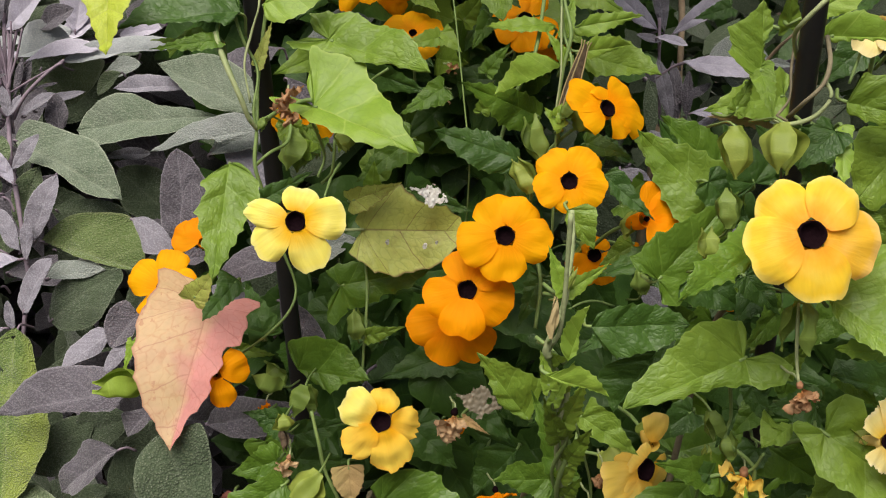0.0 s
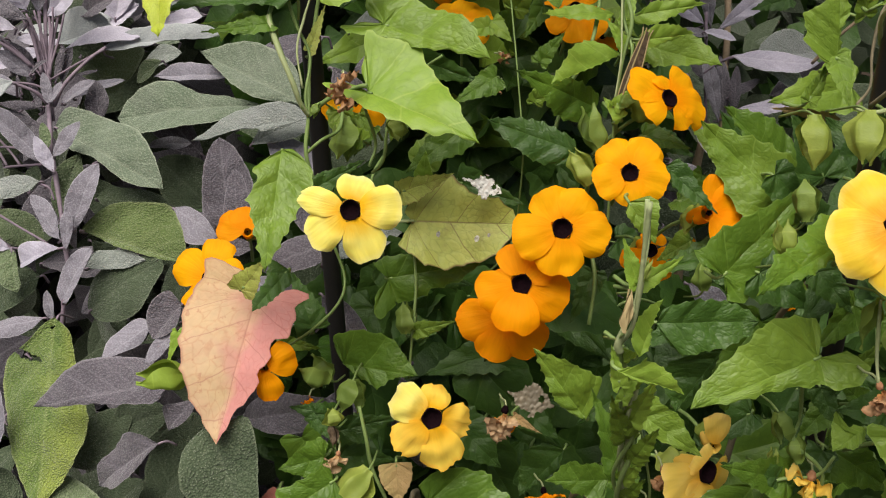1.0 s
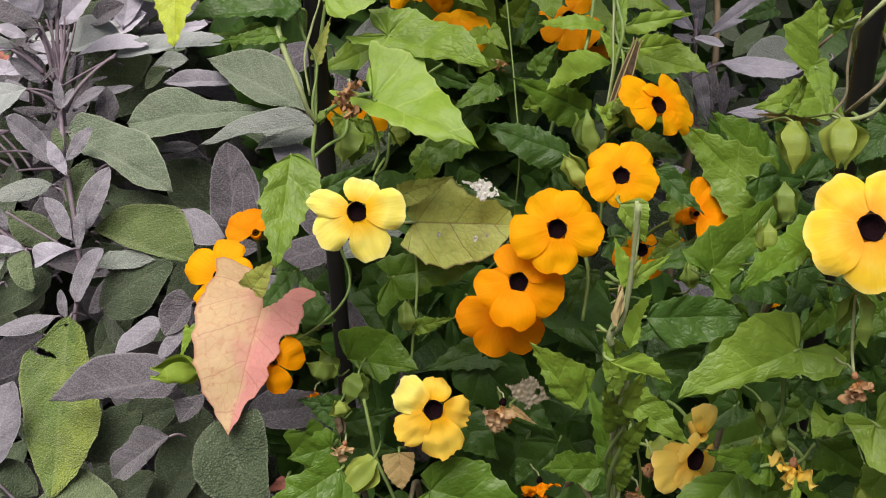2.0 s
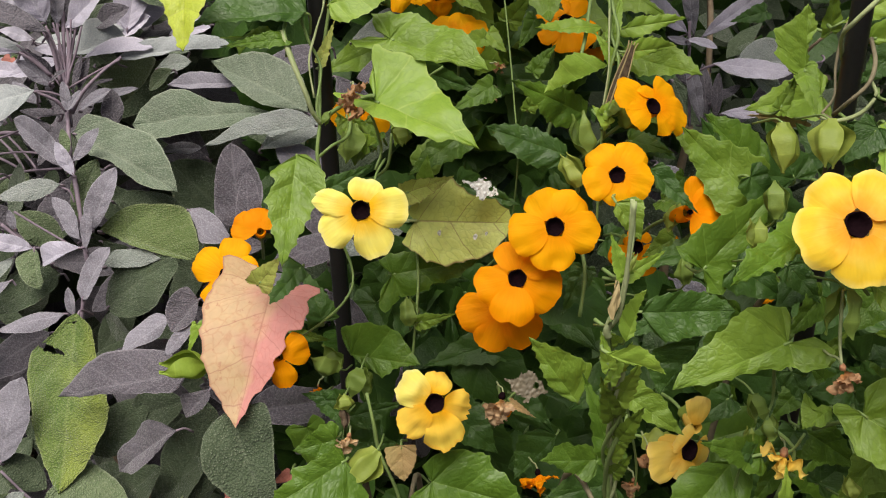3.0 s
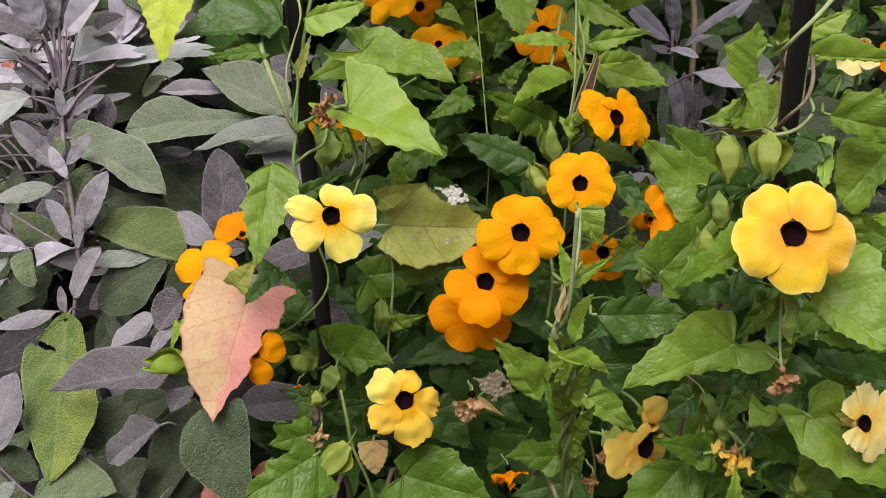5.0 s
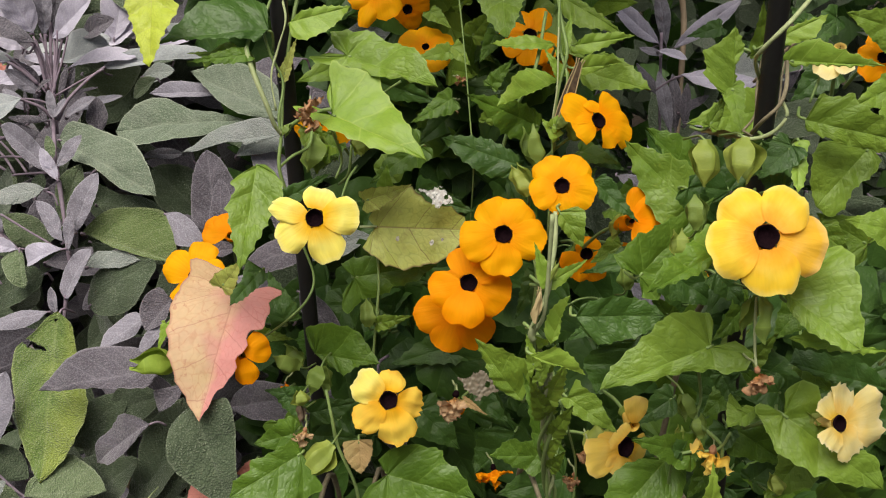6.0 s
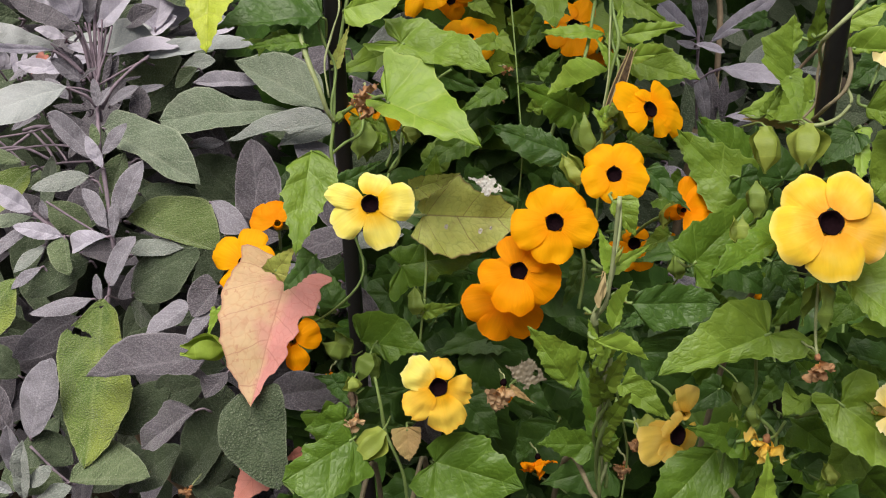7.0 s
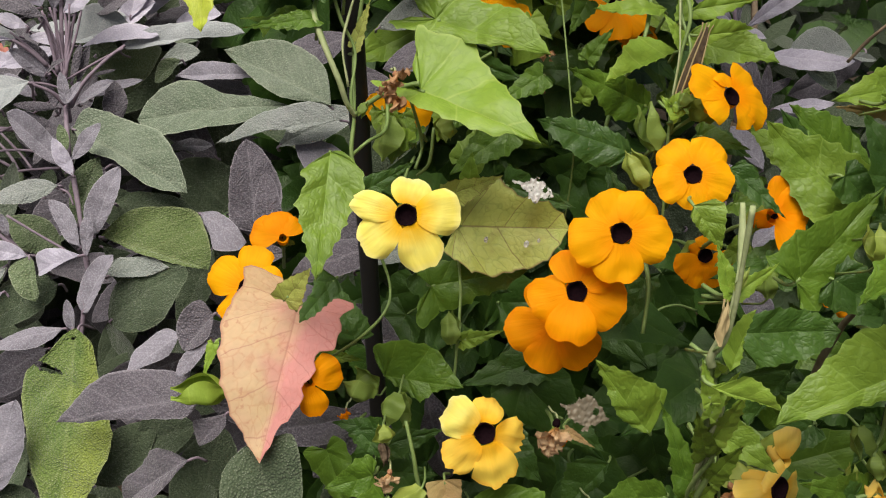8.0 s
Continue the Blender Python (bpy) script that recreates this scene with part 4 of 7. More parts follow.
vine_leaf(vine, (0.0555, 0.5116, 0.7625), (0.0924, 0.4921, 0.7469), (((0.19, 0.17), (0.43, 0.22), (0.74, 0.09)), ((0.18, 0.10), (0.48, 0.07), (0.74, 0.04))), 0, 'g')
vine_leaf(vine, (0.0585, 0.4486, 0.7550), (0.0896, 0.4484, 0.7606), (((0.00, 0.11), (0.24, 0.16), (0.56, 0.09), (0.78, 0.03)), ((0.14, 0.07), (0.28, 0.15), (0.54, 0.12), (0.75, 0.10))), 15, 'y')
vine_leaf(vine, (0.0641, 0.4713, 0.7354), (0.1001, 0.4501, 0.7324), (((0.13, 0.14), (0.29, 0.20), (0.61, 0.11), (0.82, 0.03)), ((0.08, 0.16), (0.29, 0.28), (0.50, 0.27), (0.74, 0.19), (0.89, 0.10))), 0, 'g')
vine_leaf(vine, (0.0589, 0.4328, 0.7491), (0.0836, 0.4368, 0.7509), (((0.17, 0.14), (0.61, 0.05)), ((0.28, 0.24), (0.66, 0.20))), 30, 'y')
vine_leaf(vine, (0.1222, 0.3820, 0.6908), (0.0812, 0.3940, 0.7295), (((0.02, 0.13), (0.16, 0.25), (0.34, 0.26), (0.56, 0.21), (0.80, 0.10)), ((-0.02, 0.12), (0.10, 0.27), (0.32, 0.28), (0.52, 0.22), (0.78, 0.12))), 0, 'g')
vine_leaf(vine, (0.1246, 0.3929, 0.7017), (0.0911, 0.4023, 0.7325), (((0.14, 0.16), (0.41, 0.24), (0.59, 0.23), (0.78, 0.15)), ((0.17, 0.16), (0.56, 0.09), (0.85, 0.03))), 0, 'm')
vine_leaf(vine, (0.1168, 0.3589, 0.7648), (0.1162, 0.3686, 0.7913), (((0.18, 0.06), (0.42, 0.01), (0.58, 0.09), (0.71, 0.14), (0.86, 0.09)), ((0.03, 0.15), (0.22, 0.36), (0.33, 0.46), (0.45, 0.41), (0.66, 0.47), (0.74, 0.30), (0.86, 0.14))), 0, 'g')
vine_leaf(vine, (0.1161, 0.3610, 0.7687), (0.1179, 0.3421, 0.7557), 0.45, 20, 'g')
vine_leaf(vine, (0.1085, 0.3572, 0.7526), (0.1159, 0.3645, 0.7649), 0.5, 0, 'g')
vine_leaf(vine, (0.1299, 0.3781, 0.7776), (0.1277, 0.3738, 0.8004), 0.5, 30, 'g')
vine_leaf(vine, (0.1294, 0.3373, 0.7881), (0.1581, 0.3182, 0.7934), (((0.04, 0.06), (0.28, 0.03), (0.63, 0.03)), ((-0.10, 0.01), (-0.01, 0.11), (0.10, 0.19), (0.24, 0.25), (0.38, 0.22), (0.49, 0.17), (0.73, 0.10))), 15, 'y')
vine_leaf(vine, (0.1231, 0.3515, 0.7890), (0.1469, 0.3527, 0.8020), (((0.28, 0.14), (0.67, 0.22), (0.83, 0.13)), ((0.19, 0.03), (0.46, 0.07), (0.75, 0.05))), 0, 'y')
vine_leaf(vine, (0.1518, 0.3766, 0.7834), (0.1610, 0.3810, 0.7906), 0.7, 0, 'd')
vine_leaf(vine, (0.1383, 0.3323, 0.7664), (0.1824, 0.3219, 0.7599), (((0.02, 0.07), (0.15, 0.10), (0.39, 0.12), (0.67, 0.13), (0.89, 0.09)), ((0.04, 0.17), (0.05, 0.24), (0.23, 0.25), (0.28, 0.31), (0.37, 0.24), (0.57, 0.17), (0.78, 0.11))), 20, 'g')
vine_leaf(vine, (0.1318, 0.3155, 0.7652), (0.1294, 0.2997, 0.7510), (((0.16, 0.20), (0.31, 0.12), (0.73, 0.12)), ((-0.00, 0.18), (0.27, 0.12), (0.53, 0.16), (0.84, 0.10))), 0, 'y')
vine_leaf(vine, (0.1696, 0.3416, 0.7508), (0.1478, 0.3276, 0.7314), (((0.13, 0.26), (0.39, 0.51), (0.63, 0.48), (0.85, 0.30)), ((0.02, 0.21), (0.23, 0.25), (0.53, 0.19), (0.78, 0.28), (0.98, 0.22))), 0, 'g')
vine_leaf(vine, (0.1268, 0.3356, 0.7337), (0.1360, 0.3459, 0.7510), 0.7, 0, 'd')
vine_leaf(vine, (0.1045, 0.2925, 0.7313), (0.0726, 0.2653, 0.7293), (((-0.07, 0.16), (0.07, 0.26), (0.27, 0.21), (0.47, 0.16), (0.67, 0.17), (0.84, 0.07)), ((0.07, 0.10), (0.25, 0.07), (0.46, 0.08), (0.72, 0.04))), 15, 'm')
vine_leaf(vine, (0.0665, 0.3856, 0.7129), (0.0869, 0.3726, 0.6984), (((0.24, 0.14), (0.57, 0.12), (0.79, 0.04)), ((0.05, 0.19), (0.26, 0.22), (0.44, 0.15), (0.73, 0.08))), 0, 'd')
vine_leaf(vine, (0.0501, 0.3677, 0.7059), (0.0611, 0.3609, 0.6911), (((0.15, 0.17), (0.60, 0.15)), ((0.10, 0.39), (0.32, 0.50), (0.69, 0.24))), 10, 'g')
vine_leaf(vine, (0.1063, 0.3879, 0.6754), (0.0632, 0.3771, 0.6696), 0.45, 10, 'd')
vine_leaf(vine, (0.1045, 0.2907, 0.6884), (0.0613, 0.2772, 0.6768), (((-0.09, 0.14), (-0.10, 0.26), (0.08, 0.34), (0.28, 0.37), (0.49, 0.28), (0.70, 0.20), (0.91, 0.10)), ((-0.21, 0.04), (-0.31, 0.19), (-0.16, 0.28), (-0.03, 0.26), (0.06, 0.19), (0.29, 0.12), (0.49, 0.09), (0.73, 0.06))), 8, 'g')
vine_leaf(vine, (0.0539, 0.3120, 0.6871), (0.0896, 0.3102, 0.6890), (((0.09, 0.17), (0.25, 0.32), (0.42, 0.29), (0.69, 0.23), (0.91, 0.13)), ((0.08, 0.15), (0.38, 0.24), (0.71, 0.20), (0.91, 0.11))), 5, 'd')
vine_leaf(vine, (0.0809, 0.3198, 0.6711), (0.0656, 0.3136, 0.6456), (((0.17, 0.21), (0.46, 0.40), (0.72, 0.41)), ((0.34, 0.08), (0.68, 0.03), (0.94, 0.01))), 0, 'd')
vine_leaf(vine, (0.0394, 0.2654, 0.7058), (0.0460, 0.2712, 0.7229), (((0.16, 0.09), (0.33, 0.08), (0.54, 0.01), (0.86, 0.01)), ((0.18, 0.21), (0.59, 0.28), (0.84, 0.17))), 10, 'y')
vine_leaf(vine, (0.0313, 0.2550, 0.7085), (0.0504, 0.2490, 0.7041), (((0.29, 0.05), (0.59, 0.01), (0.81, 0.01)), ((0.19, 0.16), (0.37, 0.32), (0.60, 0.27), (0.78, 0.20))), 15, 'y')
vine_leaf(vine, (0.0523, 0.3066, 0.6498), (0.0734, 0.2967, 0.6391), (((-0.24, 0.12), (0.01, 0.14), (0.26, 0.17), (0.63, 0.11)), ((-0.05, 0.34), (0.12, 0.30), (0.42, 0.30), (0.60, 0.19), (0.83, 0.08))), 0, 'g')
vine_leaf(vine, (0.1372, 0.2879, 0.6575), (0.1766, 0.2703, 0.6343), (((-0.15, 0.01), (-0.23, 0.08), (-0.16, 0.14), (-0.04, 0.18), (0.12, 0.28), (0.31, 0.26), (0.47, 0.24), (0.73, 0.14)), ((-0.11, 0.18), (-0.06, 0.33), (0.09, 0.33), (0.36, 0.13), (0.55, 0.11), (0.77, 0.18), (0.91, 0.10))), 0, 'g')
vine_leaf(vine, (0.1286, 0.2967, 0.6540), (0.1160, 0.2889, 0.6497), (((0.19, 0.21), (0.50, 0.24), (0.43, 0.70), (0.78, 0.34)), ((0.22, 0.19), (0.56, 0.24), (0.73, 0.08))), 15, 'g')
vine_leaf(vine, (0.1281, 0.2899, 0.7144), (0.1499, 0.2638, 0.7073), (((0.18, 0.14), (0.48, 0.19), (0.75, 0.16), (0.91, 0.10)), ((-0.12, 0.24), (-0.08, 0.55), (0.12, 0.76), (0.33, 0.71), (0.43, 0.60), (0.60, 0.50), (0.69, 0.35), (0.87, 0.21))), -10, 'g')
vine_leaf(vine, (0.1712, 0.2839, 0.6925), (0.1307, 0.2820, 0.6991), (((0.28, 0.02), (0.50, 0.01), (0.63, 0.10), (0.77, 0.12)), ((0.28, 0.06), (0.61, 0.08), (0.85, 0.06))), 20, 'y')
vine_leaf(vine, (0.1847, 0.3022, 0.6604), (0.1412, 0.2995, 0.6742), (((0.27, 0.15), (0.62, 0.17), (0.96, 0.14)), ((0.21, 0.06), (0.55, 0.08), (0.85, 0.04))), 0, 'd')
vine_leaf(vine, (0.1405, 0.3076, 0.6537), (0.1215, 0.3068, 0.6537), 0.9, 0, 'd')
vine_leaf(vine, (0.1009, 0.2963, 0.6305), (0.0797, 0.2959, 0.6374), 0.5, 0, 'd')
vine_leaf(vine, (0.0998, 0.3105, 0.6147), (0.0686, 0.2863, 0.5919), (((0.18, 0.17), (0.37, 0.28), (0.58, 0.28), (0.79, 0.17)), ((-0.08, 0.19), (0.15, 0.32), (0.51, 0.31), (0.84, 0.17))), 0, 'm')
vine_leaf(vine, (0.1135, 0.2812, 0.5994), (0.1133, 0.2878, 0.6310), 0.45, 0, 'y')
vine_leaf(vine, (0.1276, 0.3196, 0.6252), (0.1557, 0.3114, 0.6090), 0.7, 0, 'm')
vine_leaf(vine, (0.1559, 0.3056, 0.6190), (0.1392, 0.2957, 0.6029), 0.8, 0, 'g')
vine_leaf(vine, (-0.0480, 0.4104, 0.6433), (-0.0051, 0.4116, 0.6520), (((-0.17, 0.16), (-0.21, 0.35), (-0.13, 0.41), (-0.00, 0.30), (0.36, 0.24), (0.42, 0.19), (0.72, 0.16)), ((-0.13, 0.18), (0.02, 0.23), (0.34, 0.22), (0.70, 0.13))), 10, 'm')
vine_leaf(vine, (-0.0677, 0.3920, 0.6083), (-0.0341, 0.3793, 0.6115), (((0.17, 0.11), (0.36, 0.18), (0.50, 0.24), (0.69, 0.08)), ((-0.16, 0.19), (-0.17, 0.35), (0.22, 0.48), (0.52, 0.45), (0.65, 0.40), (0.78, 0.23))), 0, 'm')
vine_leaf(vine, (-0.0271, 0.3375, 0.5767), (0.0155, 0.3279, 0.5697), (((-0.14, 0.15), (-0.21, 0.35), (0.15, 0.43), (0.60, 0.30), (0.85, 0.13)), ((-0.14, 0.12), (-0.02, 0.31), (0.17, 0.41), (0.52, 0.42), (0.53, 0.33), (0.72, 0.27), (0.84, 0.18))), 0, 'm')
vine_leaf(vine, (-0.0626, 0.3087, 0.6141), (-0.0919, 0.2910, 0.6038), (((-0.03, 0.21), (0.16, 0.20), (0.49, 0.22), (0.56, 0.27), (0.64, 0.16), (0.86, 0.15)), ((-0.02, 0.51), (0.24, 0.50), (0.61, 0.48), (0.88, 0.30))), 0, 'm')
vine_leaf(vine, (0.0348, 0.3272, 0.6308), (0.0134, 0.3350, 0.6589), (((0.29, 0.41), (0.52, 0.32), (0.70, 0.23), (0.85, 0.11)), ((0.12, 0.08), (0.37, 0.15), (0.74, 0.07), (0.90, 0.03))), -10, 'g')
vine_leaf(vine, (0.0462, 0.2994, 0.6256), (0.0338, 0.3118, 0.6581), 0.36, 0, 'm')
vine_leaf(vine, (0.0478, 0.3370, 0.5907), (0.0210, 0.3321, 0.5940), (((0.06, 0.19), (0.22, 0.28), (0.48, 0.27), (0.56, 0.33), (0.75, 0.24), (0.81, 0.15)), ((0.05, 0.23), (0.22, 0.35), (0.39, 0.22), (0.56, 0.19), (0.76, 0.06))), 0, 'm')
vine_leaf(vine, (0.0383, 0.4112, 0.5429), (0.0158, 0.3997, 0.5210), (((0.13, 0.31), (0.41, 0.44), (0.73, 0.25)), ((0.26, 0.12), (0.62, 0.08), (0.84, 0.04))), 0, 'd')
vine_leaf(vine, (0.0631, 0.3741, 0.5436), (0.0272, 0.3682, 0.5356), 0.8, 0, 'd')
vine_leaf(vine, (0.0144, 0.4106, 0.5702), (0.0344, 0.4033, 0.5562), 0.8, 0, 'd')
vine_leaf(vine, (0.0095, 0.4491, 0.5773), (-0.0344, 0.4407, 0.5658), 0.55, 0, 'd')
vine_leaf(vine, (-0.0158, 0.4284, 0.5431), (0.0078, 0.4180, 0.5232), 0.9, 0, 'd')
vine_leaf(vine, (-0.0994, 0.3660, 0.6613), (-0.1102, 0.3197, 0.6219), (((-0.15, 0.13), (-0.18, 0.27), (-0.19, 0.37), (-0.05, 0.38), (0.14, 0.45), (0.44, 0.39), (0.65, 0.30), (0.79, 0.20), (0.92, 0.08)), ((-0.01, 0.11), (-0.10, 0.21), (-0.09, 0.35), (0.03, 0.29), (0.23, 0.31), (0.28, 0.20), (0.46, 0.19), (0.52, 0.15), (0.61, 0.17), (0.76, 0.07), (0.92, 0.03))), 0, 'p', label='pink and buff dying leaf')
vine_leaf(vine, (-0.1014, 0.3519, 0.6729), (-0.0912, 0.3530, 0.6863), 0.7, 0, 'o')
vine_leaf(vine, (-0.0817, 0.3506, 0.6837), (-0.0936, 0.3341, 0.6751), (((0.07, 0.35), (0.44, 0.17), (0.82, 0.13)), ((0.09, 0.21), (0.45, 0.17), (0.76, 0.12))), 0, 'd')
vine_leaf(vine, (-0.1095, 0.3254, 0.5810), (-0.1227, 0.3122, 0.5687), 0.9, 0, 'r', label='red dying leaf')
vine_leaf(vine, (-0.0917, 0.3335, 0.5838), (-0.0998, 0.3310, 0.5799), 0.7, 0, 'r')
vine_leaf(vine, (-0.0687, 0.3265, 0.6103), (-0.0875, 0.3232, 0.6057), 0.9, 0, 'm')
vine_leaf(vine, (-0.0679, 0.3511, 0.6128), (-0.0871, 0.3516, 0.6151), 0.6, 0, 'd')
vine_leaf(vine, (-0.0941, 0.3816, 0.6276), (-0.0756, 0.3806, 0.6247), 0.4, 0, 'g')
vine_leaf(vine, (-0.0346, 0.3861, 0.6315), (-0.0169, 0.3845, 0.6376), 0.5, 10, 'g')
vine_leaf(vine, (-0.0297, 0.3974, 0.6207), (-0.0443, 0.4006, 0.6373), 0.5, 0, 'd')
vine_leaf(vine, (-0.0712, 0.3805, 0.5638), (-0.0441, 0.3802, 0.5613), 0.7, 0, 'd')
vine_leaf(vine, (-0.0761, 0.3507, 0.6128), (-0.0648, 0.3444, 0.6010), 0.6, 0, 'd')
vine_leaf(vine, (-0.1351, 0.3699, 0.6401), (-0.1395, 0.3628, 0.6281), 0.4, 0, 'y')
vine_leaf(vine, (-0.0702, 0.3786, 0.5805), (-0.0408, 0.3828, 0.5858), 0.5, 0, 'd')
vine_leaf(vine, (-0.0785, 0.3767, 0.6381), (-0.0875, 0.3888, 0.6598), 0.6, 0, 'd')
vine_leaf(vine, (0.1119, 0.3651, 0.6051), (0.0899, 0.3573, 0.5929), 0.6, 0, 'd')
vine_leaf(vine, (0.1126, 0.3344, 0.6722), (0.1181, 0.3224, 0.6508), 0.6, 0, 'd')
vine_leaf(vine, (0.0974, 0.3435, 0.6892), (0.1199, 0.3371, 0.6765), 0.8, 0, 'd')
vine_leaf(vine, (0.1241, 0.3361, 0.6944), (0.1101, 0.3259, 0.6777), 0.8, 0, 'd')
vine_leaf(vine, (0.1567, 0.3399, 0.6788), (0.1424, 0.3307, 0.6638), 0.8, 0, 'm')
vine_leaf(vine, (0.1501, 0.3291, 0.7208), (0.1642, 0.3240, 0.7109), 0.8, 0, 'g')
vine_leaf(vine, (0.1518, 0.3109, 0.6486), (0.1347, 0.3162, 0.6590), 0.8, 0, 'd')
vine_leaf(vine, (0.0840, 0.3425, 0.6883), (0.1160, 0.3607, 0.7178), 0.6, 0, 'm')
vine_leaf(vine, (0.1505, 0.4274, 0.7313), (0.1125, 0.4137, 0.7300), 0.62, 0, 'g')
vine_leaf(vine, (0.0373, 0.2678, 0.7301), (0.0323, 0.2721, 0.7440), 0.42, 0, 'y')
vine_leaf(vine, (0.0385, 0.2680, 0.7304), (0.0521, 0.2760, 0.7354), 0.38, 0, 'y')
part("dry_film", torn_film(0.024, 0.015, FILM_TAN, 8.0, 0.86), vine, stand((0.0031, 0.3630, 0.6166), (0.0263, 0.3600, 0.6105), 0), "grey-tan papery remnant of a petal")
vine_leaf(vine, (0.0089, 0.3641, 0.6021), (0.0207, 0.3575, 0.5979), 0.3, 10, 't')
vine_leaf(vine, (0.0727, 0.4323, 0.7048), (0.0885, 0.4287, 0.6975), 0.6, 0, 'd')
vine_leaf(vine, (0.0661, 0.4159, 0.6968), (0.0728, 0.4204, 0.7041), 0.6, 0, 'd')
vine_leaf(vine, (0.0714, 0.3494, 0.6609), (0.0537, 0.3436, 0.6519), 0.5, 0, 'd')
vine_leaf(vine, (0.0412, 0.4273, 0.6579), (0.0285, 0.4443, 0.6886), 0.5, 0, 'd')
vine_leaf(vine, (0.0452, 0.4100, 0.6477), (0.0342, 0.3981, 0.6276), 0.5, 0, 'd')
vine_leaf(vine, (-0.0325, 0.4509, 0.6840), (-0.0181, 0.4634, 0.7050), 0.6, 0, 'g')
vine_leaf(vine, (-0.0571, 0.4086, 0.7125), (-0.0696, 0.4122, 0.7196), 0.6, 0, 'y')
bud(vine, (-0.0633, 0.4130, 0.7206), (-0.0645, 0.4039, 0.7049), 0.75, 'g', gape=12, roll=0)
bud(vine, (-0.0432, 0.4092, 0.7227), (-0.0413, 0.4044, 0.7142), 0.9, 'y', gape=14, roll=0)
vine_leaf(vine, (-0.0776, 0.4134, 0.7505), (-0.0714, 0.4229, 0.7667), 0.3, 0, 'o')
vine_leaf(vine, (0.0853, 0.4032, 0.6693), (0.0701, 0.3964, 0.6625), 0.75, 0, 'g')
vine_leaf(vine, (0.1270, 0.4031, 0.6785), (0.0942, 0.4206, 0.7232), 0.62, 0, 'd')
vine_leaf(vine, (0.1032, 0.4248, 0.6997), (0.0845, 0.4310, 0.7118), 0.6, 0, 'g')
vine_leaf(vine, (0.1250, 0.3714, 0.7158), (0.1119, 0.3834, 0.7376), 0.8, 0, 'd')
vine_leaf(vine, (0.1505, 0.3776, 0.7148), (0.1271, 0.3880, 0.7345), 0.8, 0, 'd')
vine_leaf(vine, (0.1085, 0.3803, 0.7124), (0.1269, 0.3721, 0.6968), 0.7, 0, 'd')
vine_leaf(vine, (0.0890, 0.3746, 0.6734), (0.1166, 0.3779, 0.6875), 0.6, 0, 'd')
vine_leaf(vine, (0.0897, 0.4047, 0.6556), (0.1070, 0.4012, 0.6482), 0.6, 0, 'd')
vine_leaf(vine, (-0.0414, 0.3439, 0.5925), (-0.0397, 0.3334, 0.5800), (((0.03, 0.46), (0.23, 0.46), (0.43, 0.44), (0.63, 0.34), (0.83, 0.20)), ((0.03, 0.41), (0.23, 0.41), (0.43, 0.39), (0.63, 0.30), (0.83, 0.16))), 0, 't', label='tan dried leaf')
vine_leaf(vine, (0.0535, 0.4281, 0.7472), (0.0444, 0.4323, 0.7591), 0.45, 0, 'y')
vine_leaf(vine, (0.0516, 0.4135, 0.7218), (0.0436, 0.4159, 0.7305), 0.6, 0, 'y')
vine_leaf(vine, (0.0485, 0.4139, 0.7268), (0.0573, 0.4167, 0.7351), 0.5, 0, 'y')
vine_leaf(vine, (0.0531, 0.4376, 0.7558), (0.0581, 0.4473, 0.7724), 0.35, 0, 'y')
vine_leaf(vine, (0.1750, 0.3354, 0.7100), (0.1535, 0.3410, 0.7212), 0.8, 0, 'g')
vine_leaf(vine, (0.1707, 0.3667, 0.7448), (0.1567, 0.3589, 0.7322), 0.7, 0, 'd')
vine_leaf(vine, (0.1932, 0.3843, 0.7841), (0.1649, 0.3828, 0.7934), 0.7, 0, 'g')
vine_leaf(vine, (0.1867, 0.3688, 0.7674), (0.1638, 0.3580, 0.7602), 0.6, 0, 'g')
vine_leaf(vine, (0.1839, 0.3154, 0.7248), (0.1548, 0.3134, 0.7333), 0.8, 0, 'g')
vine_leaf(vine, (0.1873, 0.3523, 0.7689), (0.1663, 0.3385, 0.7562), 0.8, 0, 'g')
vine_leaf(vine, (0.1675, 0.4016, 0.7857), (0.1529, 0.3949, 0.7751), 0.7, 0, 'd')
vine_leaf(vine, (0.1690, 0.4002, 0.7631), (0.1516, 0.3921, 0.7501), 0.8, 0, 'd')
vine_leaf(vine, (0.1611, 0.4074, 0.7761), (0.1509, 0.4132, 0.7870), 0.8, 0, 'd')

# leaves by the posts
vine_leaf(vine, (0.1056, 0.2980, 0.6280), (0.0784, 0.2900, 0.6411), 0.55, 0, 'm')
vine_leaf(vine, (-0.0915, 0.4020, 0.7646), (-0.1168, 0.3950, 0.7642), 0.3, 0, 'm')
vine_leaf(vine, (-0.0151, 0.4400, 0.7044), (-0.0406, 0.4300, 0.6876), 0.62, 0, 'm')
vine_leaf(vine, (-0.0674, 0.4180, 0.7217), (-0.0637, 0.4120, 0.7040), 0.6, 0, 'g')
vine_leaf(vine, (-0.0429, 0.4160, 0.7234), (-0.0453, 0.4100, 0.7114), 0.7, 0, 'y')
vine_leaf(vine, (-0.0592, 0.4200, 0.7198), (-0.0538, 0.4140, 0.7067), 0.5, 0, 'g')
vine_leaf(vine, (0.1260, 0.3220, 0.6891), (0.1110, 0.3120, 0.6754), 0.62, 0, 'm')
vine_leaf(vine, (0.1114, 0.3250, 0.7010), (0.1249, 0.3180, 0.6880), 0.72, 0, 'd')
vine_leaf(vine, (0.1188, 0.3180, 0.6553), (0.1250, 0.3080, 0.6425), 0.62, 0, 'd')

